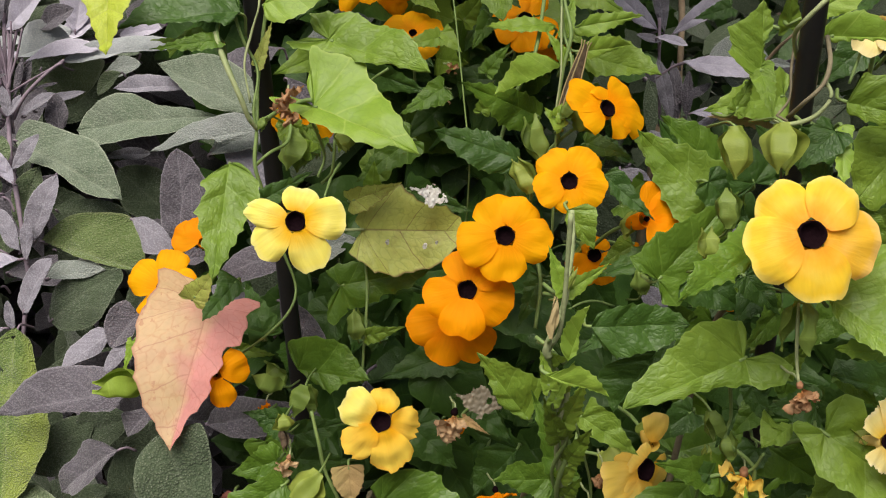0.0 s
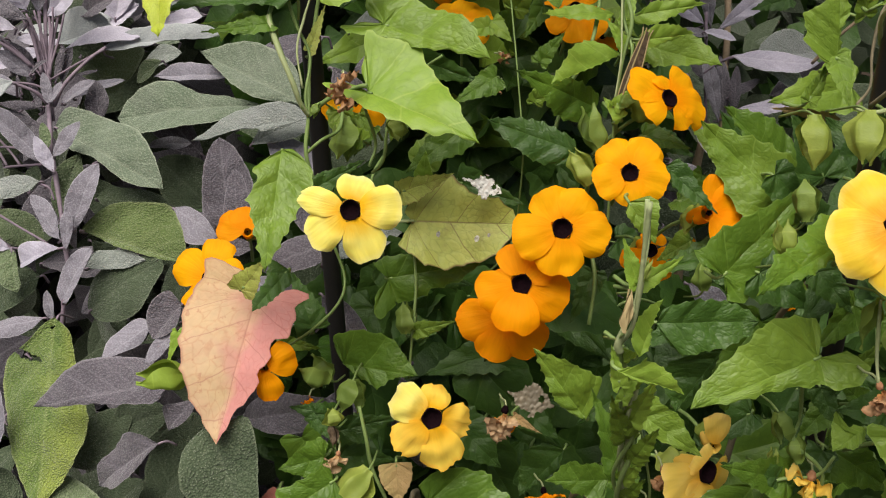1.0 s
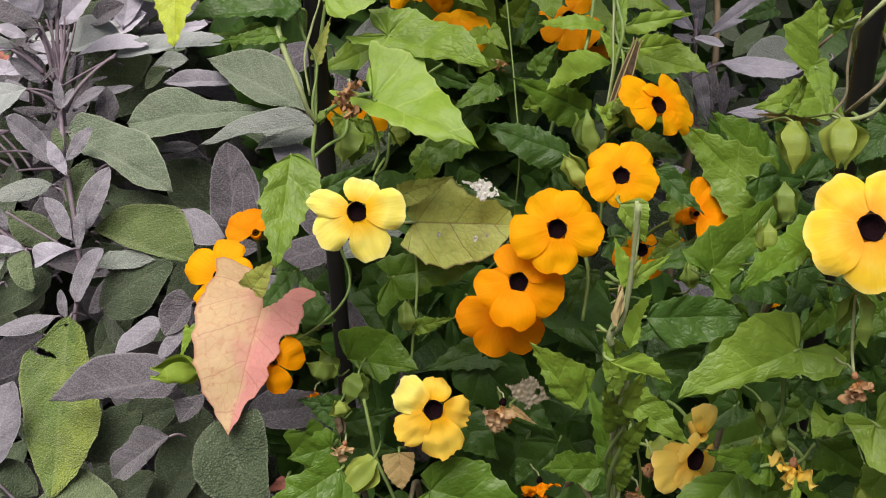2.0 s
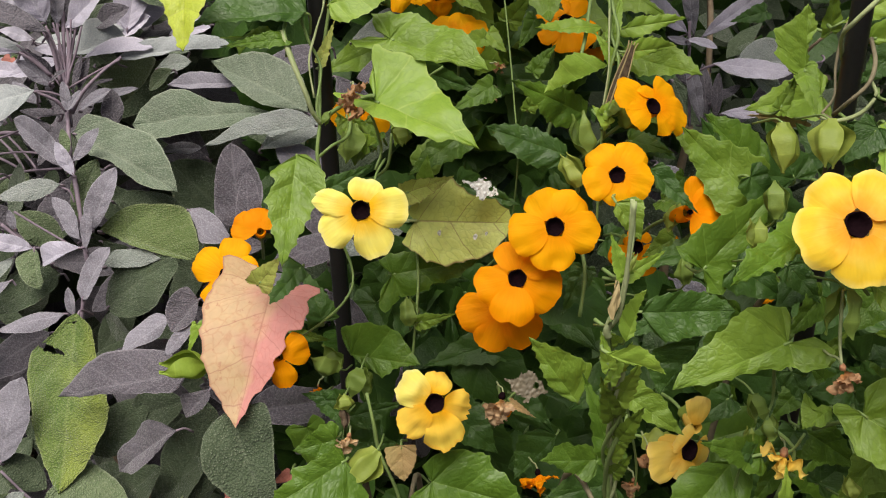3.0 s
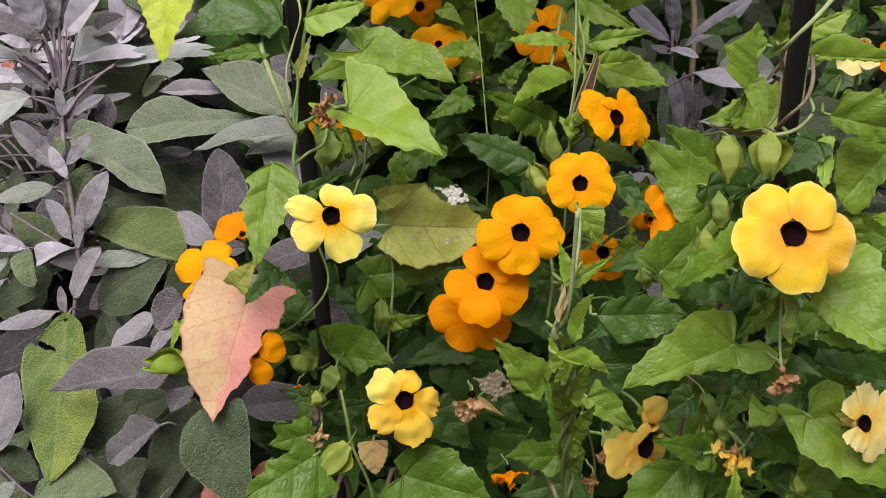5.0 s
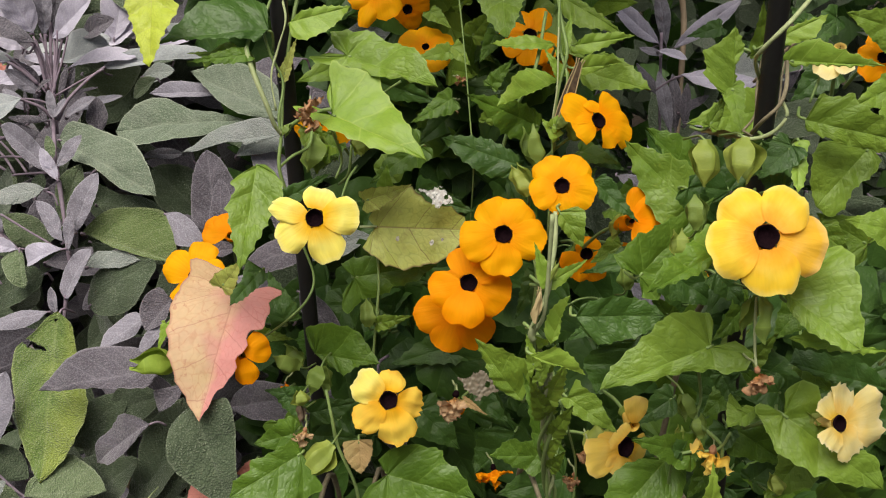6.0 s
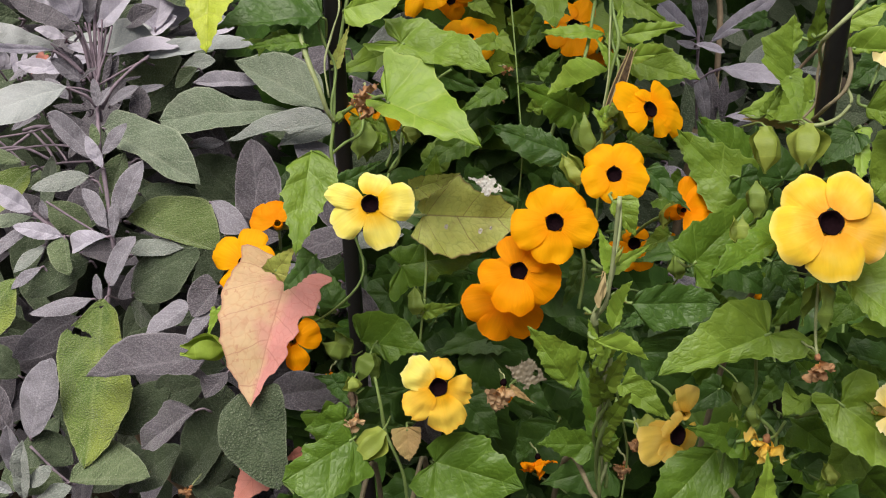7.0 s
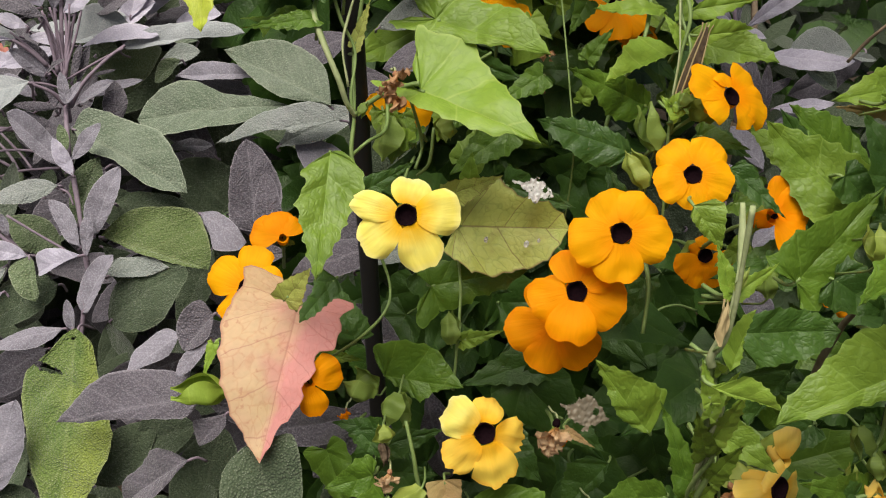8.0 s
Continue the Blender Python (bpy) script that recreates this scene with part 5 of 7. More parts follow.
# leaves deeper in the vine
vine_leaf(vine, (0.1283, 0.3120, 0.7644), (0.1158, 0.3050, 0.7537), 0.75, 0, 'd')
vine_leaf(vine, (0.1281, 0.3130, 0.7459), (0.1143, 0.3100, 0.7554), 0.60, 0, 'd')
vine_leaf(vine, (0.1185, 0.3160, 0.7643), (0.1138, 0.3120, 0.7474), 0.60, 0, 'd')
stem(vine, [(0.1301, 0.3200, 0.8206), (0.1185, 0.3080, 0.8126), (0.1108, 0.3080, 0.8030), (0.1109, 0.3160, 0.7954), (0.1180, 0.3300, 0.7830)], 0.00080, mat=STEM_OLD)
stem(vine, [(0.1267, 0.3300, 0.7902), (0.1222, 0.3120, 0.7881), (0.1194, 0.3070, 0.7825), (0.1147, 0.3080, 0.7757), (0.1150, 0.3200, 0.7659)], 0.00080, mat=STEM_DRY)
stem(vine, [(0.1209, 0.3100, 0.7829), (0.1227, 0.3070, 0.7783), (0.1188, 0.3070, 0.7718), (0.1124, 0.3100, 0.7677), (0.1080, 0.3150, 0.7673)], 0.00070, mat=STEM_OLD)
vine_leaf(vine, (0.1221, 0.3150, 0.6490), (0.1107, 0.3100, 0.6368), 0.70, 0, 'm')
vine_leaf(vine, (0.1240, 0.3150, 0.6273), (0.1123, 0.3050, 0.6132), 0.65, 0, 'd')
vine_leaf(vine, (0.1200, 0.3120, 0.6104), (0.1089, 0.3050, 0.5949), 0.70, 0, 'm')
vine_leaf(vine, (0.1256, 0.3150, 0.6581), (0.1155, 0.3150, 0.6710), 0.60, 0, 'd')
vine_leaf(vine, (0.0104, 0.5200, 0.7356), (0.0214, 0.5100, 0.7539), 0.60, 0, 'g')
vine_leaf(vine, (0.0004, 0.4600, 0.7222), (-0.0204, 0.4500, 0.7129), 0.55, 0, 'm')
vine_leaf(vine, (0.0209, 0.4700, 0.7257), (0.0315, 0.4700, 0.7407), 0.50, 0, 'm')
vine_leaf(vine, (0.0233, 0.5000, 0.7439), (0.0144, 0.4900, 0.7308), 0.60, 0, 'm')
vine_leaf(vine, (0.0643, 0.4300, 0.7072), (0.0843, 0.4200, 0.7055), 0.60, 0, 'm')
vine_leaf(vine, (-0.0141, 0.5400, 0.7437), (-0.0009, 0.5300, 0.7371), 0.60, 0, 'g')
vine_leaf(vine, (0.0311, 0.5400, 0.7459), (0.0407, 0.5300, 0.7393), 0.70, 0, 'd')
vine_leaf(vine, (0.0053, 0.5300, 0.7502), (-0.0041, 0.5200, 0.7656), 0.60, 0, 'g')
vine_leaf(vine, (0.0183, 0.4600, 0.7099), (0.0237, 0.4600, 0.7256), 0.50, 0, 'g')
vine_leaf(vine, (-0.0438, 0.4400, 0.7427), (-0.0516, 0.4400, 0.7555), 0.50, 0, 'g')
vine_leaf(vine, (-0.0305, 0.4400, 0.7145), (-0.0440, 0.4300, 0.7079), 0.60, 0, 'm')
vine_leaf(vine, (-0.0539, 0.4200, 0.7137), (-0.0614, 0.4100, 0.7047), 0.55, 0, 'm')
vine_leaf(vine, (0.0809, 0.4200, 0.6804), (0.0994, 0.4100, 0.6782), 0.50, 0, 'm')
vine_leaf(vine, (0.0928, 0.4300, 0.6883), (0.0822, 0.4200, 0.6821), 0.60, 0, 'm')
vine_leaf(vine, (0.1082, 0.3800, 0.6431), (0.0973, 0.3800, 0.6559), 0.60, 0, 'm')
vine_leaf(vine, (0.1066, 0.3600, 0.6838), (0.1209, 0.3500, 0.6754), 0.60, 0, 'g')
vine_leaf(vine, (0.1346, 0.3300, 0.6532), (0.1444, 0.3300, 0.6684), 0.60, 0, 'g')
vine_leaf(vine, (0.1486, 0.3100, 0.6681), (0.1614, 0.3000, 0.6586), 0.60, 0, 'm')
vine_leaf(vine, (0.1199, 0.3300, 0.6342), (0.1094, 0.3200, 0.6228), 0.60, 0, 'd')
vine_leaf(vine, (0.1404, 0.3300, 0.6153), (0.1327, 0.3200, 0.6003), 0.60, 0, 'd')
vine_leaf(vine, (0.1414, 0.3200, 0.5937), (0.1565, 0.3200, 0.6110), 0.60, 0, 'd')
vine_leaf(vine, (0.1401, 0.3250, 0.6417), (0.1285, 0.3250, 0.6537), 0.70, 0, 'm')

# buds
bud(vine, (0.0980, 0.3209, 0.7623), (0.0987, 0.3120, 0.7468), 0.72, 'y', gape=4, roll=0)
bud(vine, (0.1075, 0.3030, 0.7710), (0.1072, 0.2950, 0.7563), 0.8, 'y', gape=14, roll=0)
bud(vine, (0.0947, 0.3002, 0.7345), (0.0952, 0.3070, 0.7463), 0.65, 'g', gape=8, roll=0)
bud(vine, (0.0901, 0.2987, 0.7222), (0.0883, 0.3048, 0.7328), 0.6, 'y', gape=8, roll=0)
bud(vine, (0.0415, 0.4057, 0.7108), (0.0364, 0.4149, 0.7273), 0.52, 'g', gape=8, roll=0)
bud(vine, (0.0381, 0.3983, 0.6981), (0.0317, 0.4058, 0.7117), 0.6, 'y', gape=8, roll=0)
bud(vine, (0.0831, 0.3650, 0.6673), (0.0827, 0.3719, 0.6793), 0.5, 'g', gape=8, roll=0)
bud(vine, (-0.1279, 0.3570, 0.6273), (-0.1505, 0.3553, 0.6257), 0.62, 'l', gape=5, roll=0)
bud(vine, (-0.0696, 0.3578, 0.6247), (-0.0808, 0.3620, 0.6327), 0.85, 'g', gape=22, roll=0)
bud(vine, (-0.0599, 0.3606, 0.6230), (-0.0617, 0.3533, 0.6103), 0.9, 'g', gape=14, roll=0)
bud(vine, (-0.0388, 0.3853, 0.6303), (-0.0397, 0.3923, 0.6426), 0.65, 'g', gape=8, roll=0)
bud(vine, (-0.0498, 0.3150, 0.6144), (-0.0626, 0.3050, 0.6010), 0.66, 'y', gape=6, roll=0)
bud(vine, (-0.0632, 0.3221, 0.6304), (-0.0646, 0.3255, 0.6364), 1.2, 'y', gape=8, roll=0)
bud(vine, (0.1157, 0.2801, 0.7181), (0.1130, 0.2715, 0.7033), 0.6, 'g', gape=16, roll=0)
bud(vine, (0.1006, 0.3057, 0.6532), (0.1033, 0.2999, 0.6428), 0.7, 'g', gape=8, roll=0)
bud(vine, (0.1077, 0.2968, 0.6371), (0.1075, 0.3021, 0.6464), 0.6, 'g', gape=8, roll=0)
bud(vine, (0.1006, 0.2998, 0.6327), (0.1004, 0.3034, 0.6390), 0.5, 'y', gape=8, roll=0)
bud(vine, (0.1432, 0.2902, 0.6131), (0.1406, 0.2949, 0.6214), 0.7, 'y', gape=8, roll=0)
bud(vine, (-0.0720, 0.3876, 0.7372), (-0.0744, 0.3849, 0.7327), 0.7, 'g', gape=8, roll=0)
seed_pod(vine, (0.0514, 0.4160, 0.7256), (0.0610, 0.4260, 0.7552), 0.0027)
bud(vine, (0.1460, 0.4200, 0.5979), (0.1619, 0.4257, 0.6068), 0.4, 'g', gape=8, roll=0)

# stems
stem(vine, [(-0.0918, 0.4050, 0.7672), (-0.0896, 0.4000, 0.7614), (-0.0857, 0.3950, 0.7532), (-0.0818, 0.3920, 0.7443), (-0.0794, 0.3920, 0.7358), (-0.0768, 0.3940, 0.7298)], 0.0012, end=0.001, mat=STEM_OLD, knots=0.15)
stem(vine, [(-0.0906, 0.4241, 0.7742), (-0.0909, 0.4102, 0.7700), (-0.0907, 0.4030, 0.7654), (-0.0839, 0.3941, 0.7494), (-0.0792, 0.3919, 0.7352), (-0.0770, 0.3944, 0.7294), (-0.0780, 0.3886, 0.7153), (-0.0741, 0.3881, 0.6980)], 0.00082, mat=STEM)
stem(vine, [(-0.0807, 0.4222, 0.7882), (-0.0846, 0.4133, 0.7749), (-0.0823, 0.4108, 0.7624), (-0.0769, 0.4083, 0.7497), (-0.0783, 0.3985, 0.7367), (-0.0770, 0.3944, 0.7294)], 0.00061, mat=STEM, knots=0.3)
stem(vine, [(-0.0787, 0.4272, 0.7868), (-0.0751, 0.4169, 0.7766), (-0.0787, 0.4123, 0.7647), (-0.0812, 0.4037, 0.7540), (-0.0791, 0.3979, 0.7397)], 0.00051, mat=STEM_OLD, knots=0.3)
stem(vine, [(-0.0770, 0.3944, 0.7294), (-0.0669, 0.3890, 0.7395), (-0.0557, 0.3839, 0.7459), (-0.0517, 0.3825, 0.7471)], 0.00090, mat=STEM)
stem(vine, [(-0.0770, 0.3944, 0.7294), (-0.0781, 0.4146, 0.7445), (-0.0756, 0.4220, 0.7614), (-0.0729, 0.4272, 0.7762), (-0.0688, 0.4429, 0.7934)], 0.00083, mat=STEM)
stem(vine, [(-0.0782, 0.3895, 0.7149), (-0.0718, 0.3897, 0.7208), (-0.0654, 0.4018, 0.7213), (-0.0657, 0.4178, 0.7291)], 0.00073, mat=STEM)
stem(vine, [(-0.0741, 0.3881, 0.6980), (-0.0690, 0.3833, 0.6793), (-0.0639, 0.3798, 0.6627), (-0.0657, 0.3700, 0.6559), (-0.0770, 0.3684, 0.6436), (-0.0968, 0.3786, 0.6226)], 0.00064, mat=STEM)
stem(vine, [(0.0028, 0.4624, 0.7783), (0.0056, 0.4514, 0.7589), (0.0096, 0.4330, 0.7245), (0.0119, 0.4255, 0.6971), (0.0104, 0.4347, 0.6529)], 0.00038, mat=STEM, knots=0.05)
stem(vine, [(0.0502, 0.4524, 0.7818), (0.0526, 0.4395, 0.7691), (0.0551, 0.4309, 0.7581), (0.0525, 0.4270, 0.7453), (0.0503, 0.4226, 0.7296), (0.0504, 0.4236, 0.7113), (0.0496, 0.4101, 0.6677)], 0.00075, mat=STEM)
stem(vine, [(0.0519, 0.4525, 0.7818), (0.0510, 0.4375, 0.7697), (0.0526, 0.4347, 0.7567), (0.0555, 0.4252, 0.7460), (0.0519, 0.4245, 0.7289), (0.0515, 0.4236, 0.7113)], 0.00064, mat=STEM)
stem(vine, [(0.0510, 0.4375, 0.7697), (0.0507, 0.4298, 0.7584), (0.0507, 0.4227, 0.7440), (0.0489, 0.4186, 0.7269)], 0.00042, mat=STEM_OLD)
bud(vine, (0.0544, 0.4164, 0.7308), (0.0507, 0.4132, 0.7254), 0.9, 'g', gape=8, roll=0)
stem(vine, [(0.0393, 0.2786, 0.7529), (0.0392, 0.2733, 0.7436), (0.0381, 0.2674, 0.7354), (0.0366, 0.2638, 0.7271), (0.0338, 0.2607, 0.7219), (0.0319, 0.2607, 0.7140), (0.0328, 0.2612, 0.7108)], 0.00086, end=0.00110, mat=STEM_OLD, knots=0.4)
bud(vine, (0.0324, 0.2564, 0.7207), (0.0345, 0.2628, 0.7316), 0.24, 't', gape=2, roll=0)
bud(vine, (0.0373, 0.2644, 0.7322), (0.0399, 0.2684, 0.7390), 0.3, 'y', gape=4, roll=0)
stem(vine, [(0.0319, 0.2607, 0.7140), (0.0336, 0.2639, 0.7034), (0.0374, 0.2724, 0.6797), (0.0407, 0.2818, 0.6557), (0.0435, 0.2906, 0.6306), (0.0469, 0.2975, 0.5921)], 0.00078, mat=STEM, knots=0.25)
vine_leaf(vine, (0.0336, 0.2592, 0.6993), (0.0301, 0.2621, 0.7125), 0.4, 0, 'y')
vine_leaf(vine, (0.0358, 0.2652, 0.6894), (0.0418, 0.2682, 0.7023), 0.32, 0, 'y')
vine_leaf(vine, (0.0384, 0.2736, 0.6718), (0.0435, 0.2747, 0.6814), 0.4, 0, 'g')
stem(vine, [(0.1309, 0.3564, 0.8100), (0.1292, 0.3498, 0.7986), (0.1221, 0.3441, 0.7891), (0.1202, 0.3403, 0.7766), (0.1193, 0.3339, 0.7674), (0.1141, 0.3287, 0.7628)], 0.00051, mat=STEM_DRY)
stem(vine, [(0.1141, 0.3287, 0.7628), (0.1203, 0.3277, 0.7606), (0.1258, 0.3336, 0.7625), (0.1294, 0.3393, 0.7702), (0.1312, 0.3469, 0.7813), (0.1362, 0.3576, 0.7917)], 0.00043, mat=STEM_DRY)
stem(vine, [(0.1284, 0.3326, 0.7586), (0.1246, 0.3326, 0.7488), (0.1216, 0.3258, 0.7371), (0.1216, 0.3257, 0.7167)], 0.00088, mat=STEM)
stem(vine, [(0.1147, 0.2801, 0.7181), (0.1162, 0.2768, 0.7002), (0.1172, 0.2730, 0.6914)], 0.00057, mat=STEM_OLD)
stem(vine, [(0.1008, 0.2915, 0.6787), (0.1068, 0.3011, 0.6546), (0.1064, 0.3003, 0.6433), (0.1187, 0.2988, 0.6297), (0.1158, 0.3004, 0.6025)], 0.00074, mat=STEM)
stem(vine, [(0.1194, 0.2946, 0.6424), (0.1163, 0.2987, 0.6297), (0.0995, 0.2968, 0.6275), (0.0994, 0.3047, 0.6011)], 0.00066, mat=STEM)
stem(vine, [(-0.0571, 0.3529, 0.6153), (-0.0540, 0.3462, 0.6034), (-0.0514, 0.3434, 0.5883), (-0.0431, 0.3379, 0.5681), (-0.0406, 0.3357, 0.5439)], 0.00086, mat=STEM)
stem(vine, [(-0.0361, 0.4124, 0.6574), (-0.0351, 0.4038, 0.6423), (-0.0366, 0.3922, 0.6222), (-0.0380, 0.3876, 0.6042)], 0.00068, mat=STEM)
stem(vine, [(-0.0443, 0.4098, 0.6734), (-0.0358, 0.4110, 0.6730)], 0.00067, mat=STEM_OLD)
stem(vine, [(-0.0567, 0.3914, 0.7428), (-0.0516, 0.4088, 0.7126), (-0.0541, 0.4033, 0.7031)], 0.00063, mat=STEM)
stem(vine, [(-0.0468, 0.4117, 0.7173), (-0.0486, 0.4094, 0.7033), (-0.0537, 0.4110, 0.6963)], 0.00065, mat=STEM)
stem(vine, [(-0.0238, 0.4276, 0.7435), (-0.0322, 0.4293, 0.7369), (-0.0456, 0.4373, 0.7216)], 0.00065, mat=STEM)
stem(vine, [(0.1431, 0.3445, 0.7684), (0.1473, 0.3503, 0.7781), (0.1494, 0.3537, 0.7839)], 0.00052, mat=STEM)
stem(vine, [(0.0421, 0.3900, 0.6331), (0.0444, 0.4014, 0.6529), (0.0403, 0.4214, 0.6678), (0.0397, 0.4134, 0.6943)], 0.00089, mat=STEM)
stem(vine, [(0.0237, 0.4351, 0.6929), (0.0316, 0.4498, 0.7181), (0.0418, 0.4522, 0.7417), (0.0477, 0.4764, 0.7634)], 0.00090, mat=STEM)
stem(vine, [(0.0474, 0.2906, 0.6605), (0.0536, 0.2997, 0.6357), (0.0589, 0.3080, 0.6096), (0.0582, 0.3054, 0.5850)], 0.00048, mat=STEM)

# braided foremost shoot
stem(vine, [(0.0368, 0.2620, 0.7604), (0.0367, 0.2620, 0.7453), (0.0366, 0.2620, 0.7294), (0.0357, 0.2625, 0.7185), (0.0332, 0.2650, 0.7102), (0.0360, 0.2680, 0.6999), (0.0391, 0.2713, 0.6886), (0.0392, 0.2750, 0.6751), (0.0421, 0.2803, 0.6599), (0.0427, 0.2868, 0.6397), (0.0455, 0.2934, 0.6186), (0.0464, 0.3000, 0.5961)], 0.0008, mat=STEM_OLD, knots=0.3)
stem(vine, [(0.0346, 0.2634, 0.7103), (0.0349, 0.2644, 0.7058), (0.0352, 0.2660, 0.7006), (0.0359, 0.2685, 0.6948), (0.0372, 0.2713, 0.6885), (0.0376, 0.2741, 0.6822), (0.0386, 0.2765, 0.6761), (0.0403, 0.2785, 0.6702), (0.0424, 0.2800, 0.6646), (0.0441, 0.2809, 0.6594), (0.0441, 0.2816, 0.6542), (0.0436, 0.2826, 0.6488), (0.0427, 0.2841, 0.6427), (0.0423, 0.2864, 0.6359), (0.0424, 0.2895, 0.6283), (0.0431, 0.2929, 0.6202), (0.0440, 0.2964, 0.6120), (0.0454, 0.2994, 0.6040), (0.0469, 0.3017, 0.5966)], 0.0009, mat=STEM, knots=0.4)
stem(vine, [(0.0325, 0.2672, 0.7077), (0.0349, 0.2693, 0.7023), (0.0372, 0.2706, 0.6974), (0.0394, 0.2711, 0.6929), (0.0410, 0.2713, 0.6887), (0.0406, 0.2714, 0.6844), (0.0397, 0.2720, 0.6796), (0.0392, 0.2736, 0.6740), (0.0394, 0.2763, 0.6675), (0.0401, 0.2796, 0.6604), (0.0404, 0.2831, 0.6529), (0.0414, 0.2864, 0.6455), (0.0427, 0.2891, 0.6384), (0.0446, 0.2909, 0.6320), (0.0463, 0.2921, 0.6261), (0.0474, 0.2929, 0.6204), (0.0474, 0.2936, 0.6146), (0.0466, 0.2948, 0.6083), (0.0457, 0.2967, 0.6012)], 0.0008, mat=STEM_OLD, knots=0.4)
stem(vine, [(0.0314, 0.2638, 0.7100), (0.0322, 0.2666, 0.7041), (0.0339, 0.2694, 0.6981), (0.0365, 0.2720, 0.6922), (0.0394, 0.2738, 0.6868), (0.0409, 0.2748, 0.6818), (0.0418, 0.2752, 0.6772), (0.0425, 0.2756, 0.6725), (0.0428, 0.2764, 0.6675), (0.0425, 0.2778, 0.6618), (0.0411, 0.2800, 0.6555), (0.0400, 0.2829, 0.6484), (0.0397, 0.2863, 0.6407), (0.0409, 0.2898, 0.6329), (0.0430, 0.2929, 0.6252), (0.0457, 0.2954, 0.6181), (0.0478, 0.2970, 0.6115), (0.0491, 0.2980, 0.6054), (0.0494, 0.2988, 0.5994)], 0.0007, mat=STEM, knots=0.4)
vine_leaf(vine, (0.0413, 0.2737, 0.6748), (0.0456, 0.2636, 0.6991), 0.32, 0, 'y')
vine_leaf(vine, (0.0408, 0.2776, 0.6634), (0.0329, 0.2664, 0.6890), 0.34, 0, 'g')
vine_leaf(vine, (0.0446, 0.2822, 0.6497), (0.0499, 0.2719, 0.6718), 0.36, 0, 'g')
vine_leaf(vine, (0.0433, 0.2862, 0.6373), (0.0479, 0.2782, 0.6531), 0.40, 0, 'y')
vine_leaf(vine, (0.0369, 0.2648, 0.7055), (0.0334, 0.2593, 0.7132), 0.50, 0, 'y')
vine_leaf(vine, (0.0385, 0.2688, 0.6917), (0.0411, 0.2608, 0.7084), 0.35, 0, 'y')
vine_leaf(vine, (0.0452, 0.2901, 0.6247), (0.0501, 0.2822, 0.6410), 0.40, 0, 'g')

# main canes of the vine down to the soil
stem(vine, [(-0.0700, 0.3559, 0.5208), (-0.0650, 0.4230, 0.4854), (-0.0600, 0.4600, 0.2000), (-0.0600, 0.4500, -0.0200)], 0.0011, end=0.003, mat=STEM_DRY)
stem(vine, [(0.0469, 0.2975, 0.5921), (0.0384, 0.3888, 0.5211), (0.0300, 0.4500, 0.2000), (0.0300, 0.4400, -0.0200)], 0.0011, end=0.003, mat=STEM_DRY)
stem(vine, [(0.1250, 0.3198, 0.5652), (0.1125, 0.3949, 0.5076), (0.1000, 0.4400, 0.2000), (0.1000, 0.4300, -0.0200)], 0.0011, end=0.003, mat=STEM_DRY)
stem(vine, [(-0.0406, 0.3350, 0.5427), (-0.0353, 0.4175, 0.4963), (-0.0300, 0.4700, 0.2000), (-0.0300, 0.4600, -0.0200)], 0.0011, end=0.003, mat=STEM_DRY)
stem(vine, [(0.1216, 0.3257, 0.7167), (0.1208, 0.4028, 0.5833), (0.1200, 0.4500, 0.2000), (0.1200, 0.4400, -0.0200)], 0.0011, end=0.003, mat=STEM_DRY)

part("dry_film", torn_film(0.0195, 0.0105, FILM, 3.0), vine, stand((-0.0150, 0.4075, 0.6960), (0.0059, 0.4045, 0.6890), 0), "silvery white dried film on a leaf")
part('dry_patch', petal_mesh(0.0022, PETAL['S'], 756, 1.3, 0.1, 0.8, 0.5), vine, stand((-0.0262, 0.4024, 0.6715), (-0.0229, 0.4023, 0.6710), 0), 'pale dry spot with a dark rim')
part('dry_patch', petal_mesh(0.0026, PETAL['S'], 815, 1.3, 0.1, 0.8, 0.5), vine, stand((-0.0096, 0.4020, 0.6696), (-0.0062, 0.4019, 0.6691), 0), 'pale dry spot with a dark rim')
part('dry_patch', petal_mesh(0.0015, PETAL['S'], 836, 1.3, 0.1, 0.8, 0.5), vine, stand((-0.0038, 0.4029, 0.6709), (-0.0004, 0.4028, 0.6704), 0), 'pale dry spot with a dark rim')

# sage leaves
sage_leaf(sage, (-0.2356, 0.5217, 0.6685), (-0.1733, 0.4909, 0.6502), (((0.09, 0.05), (0.25, 0.10), (0.43, 0.07), (0.61, 0.09), (0.76, 0.10), (0.89, 0.06)), ((0.01, 0.13), (0.10, 0.20), (0.38, 0.26), (0.59, 0.28), (0.79, 0.19), (0.92, 0.09))), 0, 'h', curl=0.1)
sage_leaf(sage, (-0.1235, 0.5329, 0.6770), (-0.2078, 0.5334, 0.6743), (((0.20, 0.06), (0.40, 0.10), (0.60, 0.19), (0.75, 0.19), (0.92, 0.12)), ((0.23, 0.10), (0.42, 0.13), (0.61, 0.16), (0.80, 0.14), (0.93, 0.09))), 0, 'h')
sage_leaf(sage, (-0.0932, 0.5062, 0.6809), (-0.1619, 0.5086, 0.6714), (((0.15, 0.13), (0.38, 0.16), (0.62, 0.15), (0.80, 0.09)), ((0.15, 0.02), (0.38, 0.05), (0.45, 0.01), (0.66, 0.01), (0.83, 0.01))), 0, 'b')
sage_leaf(sage, (-0.1932, 0.5399, 0.6490), (-0.1712, 0.5563, 0.6460), 0.36, 0, 'p')
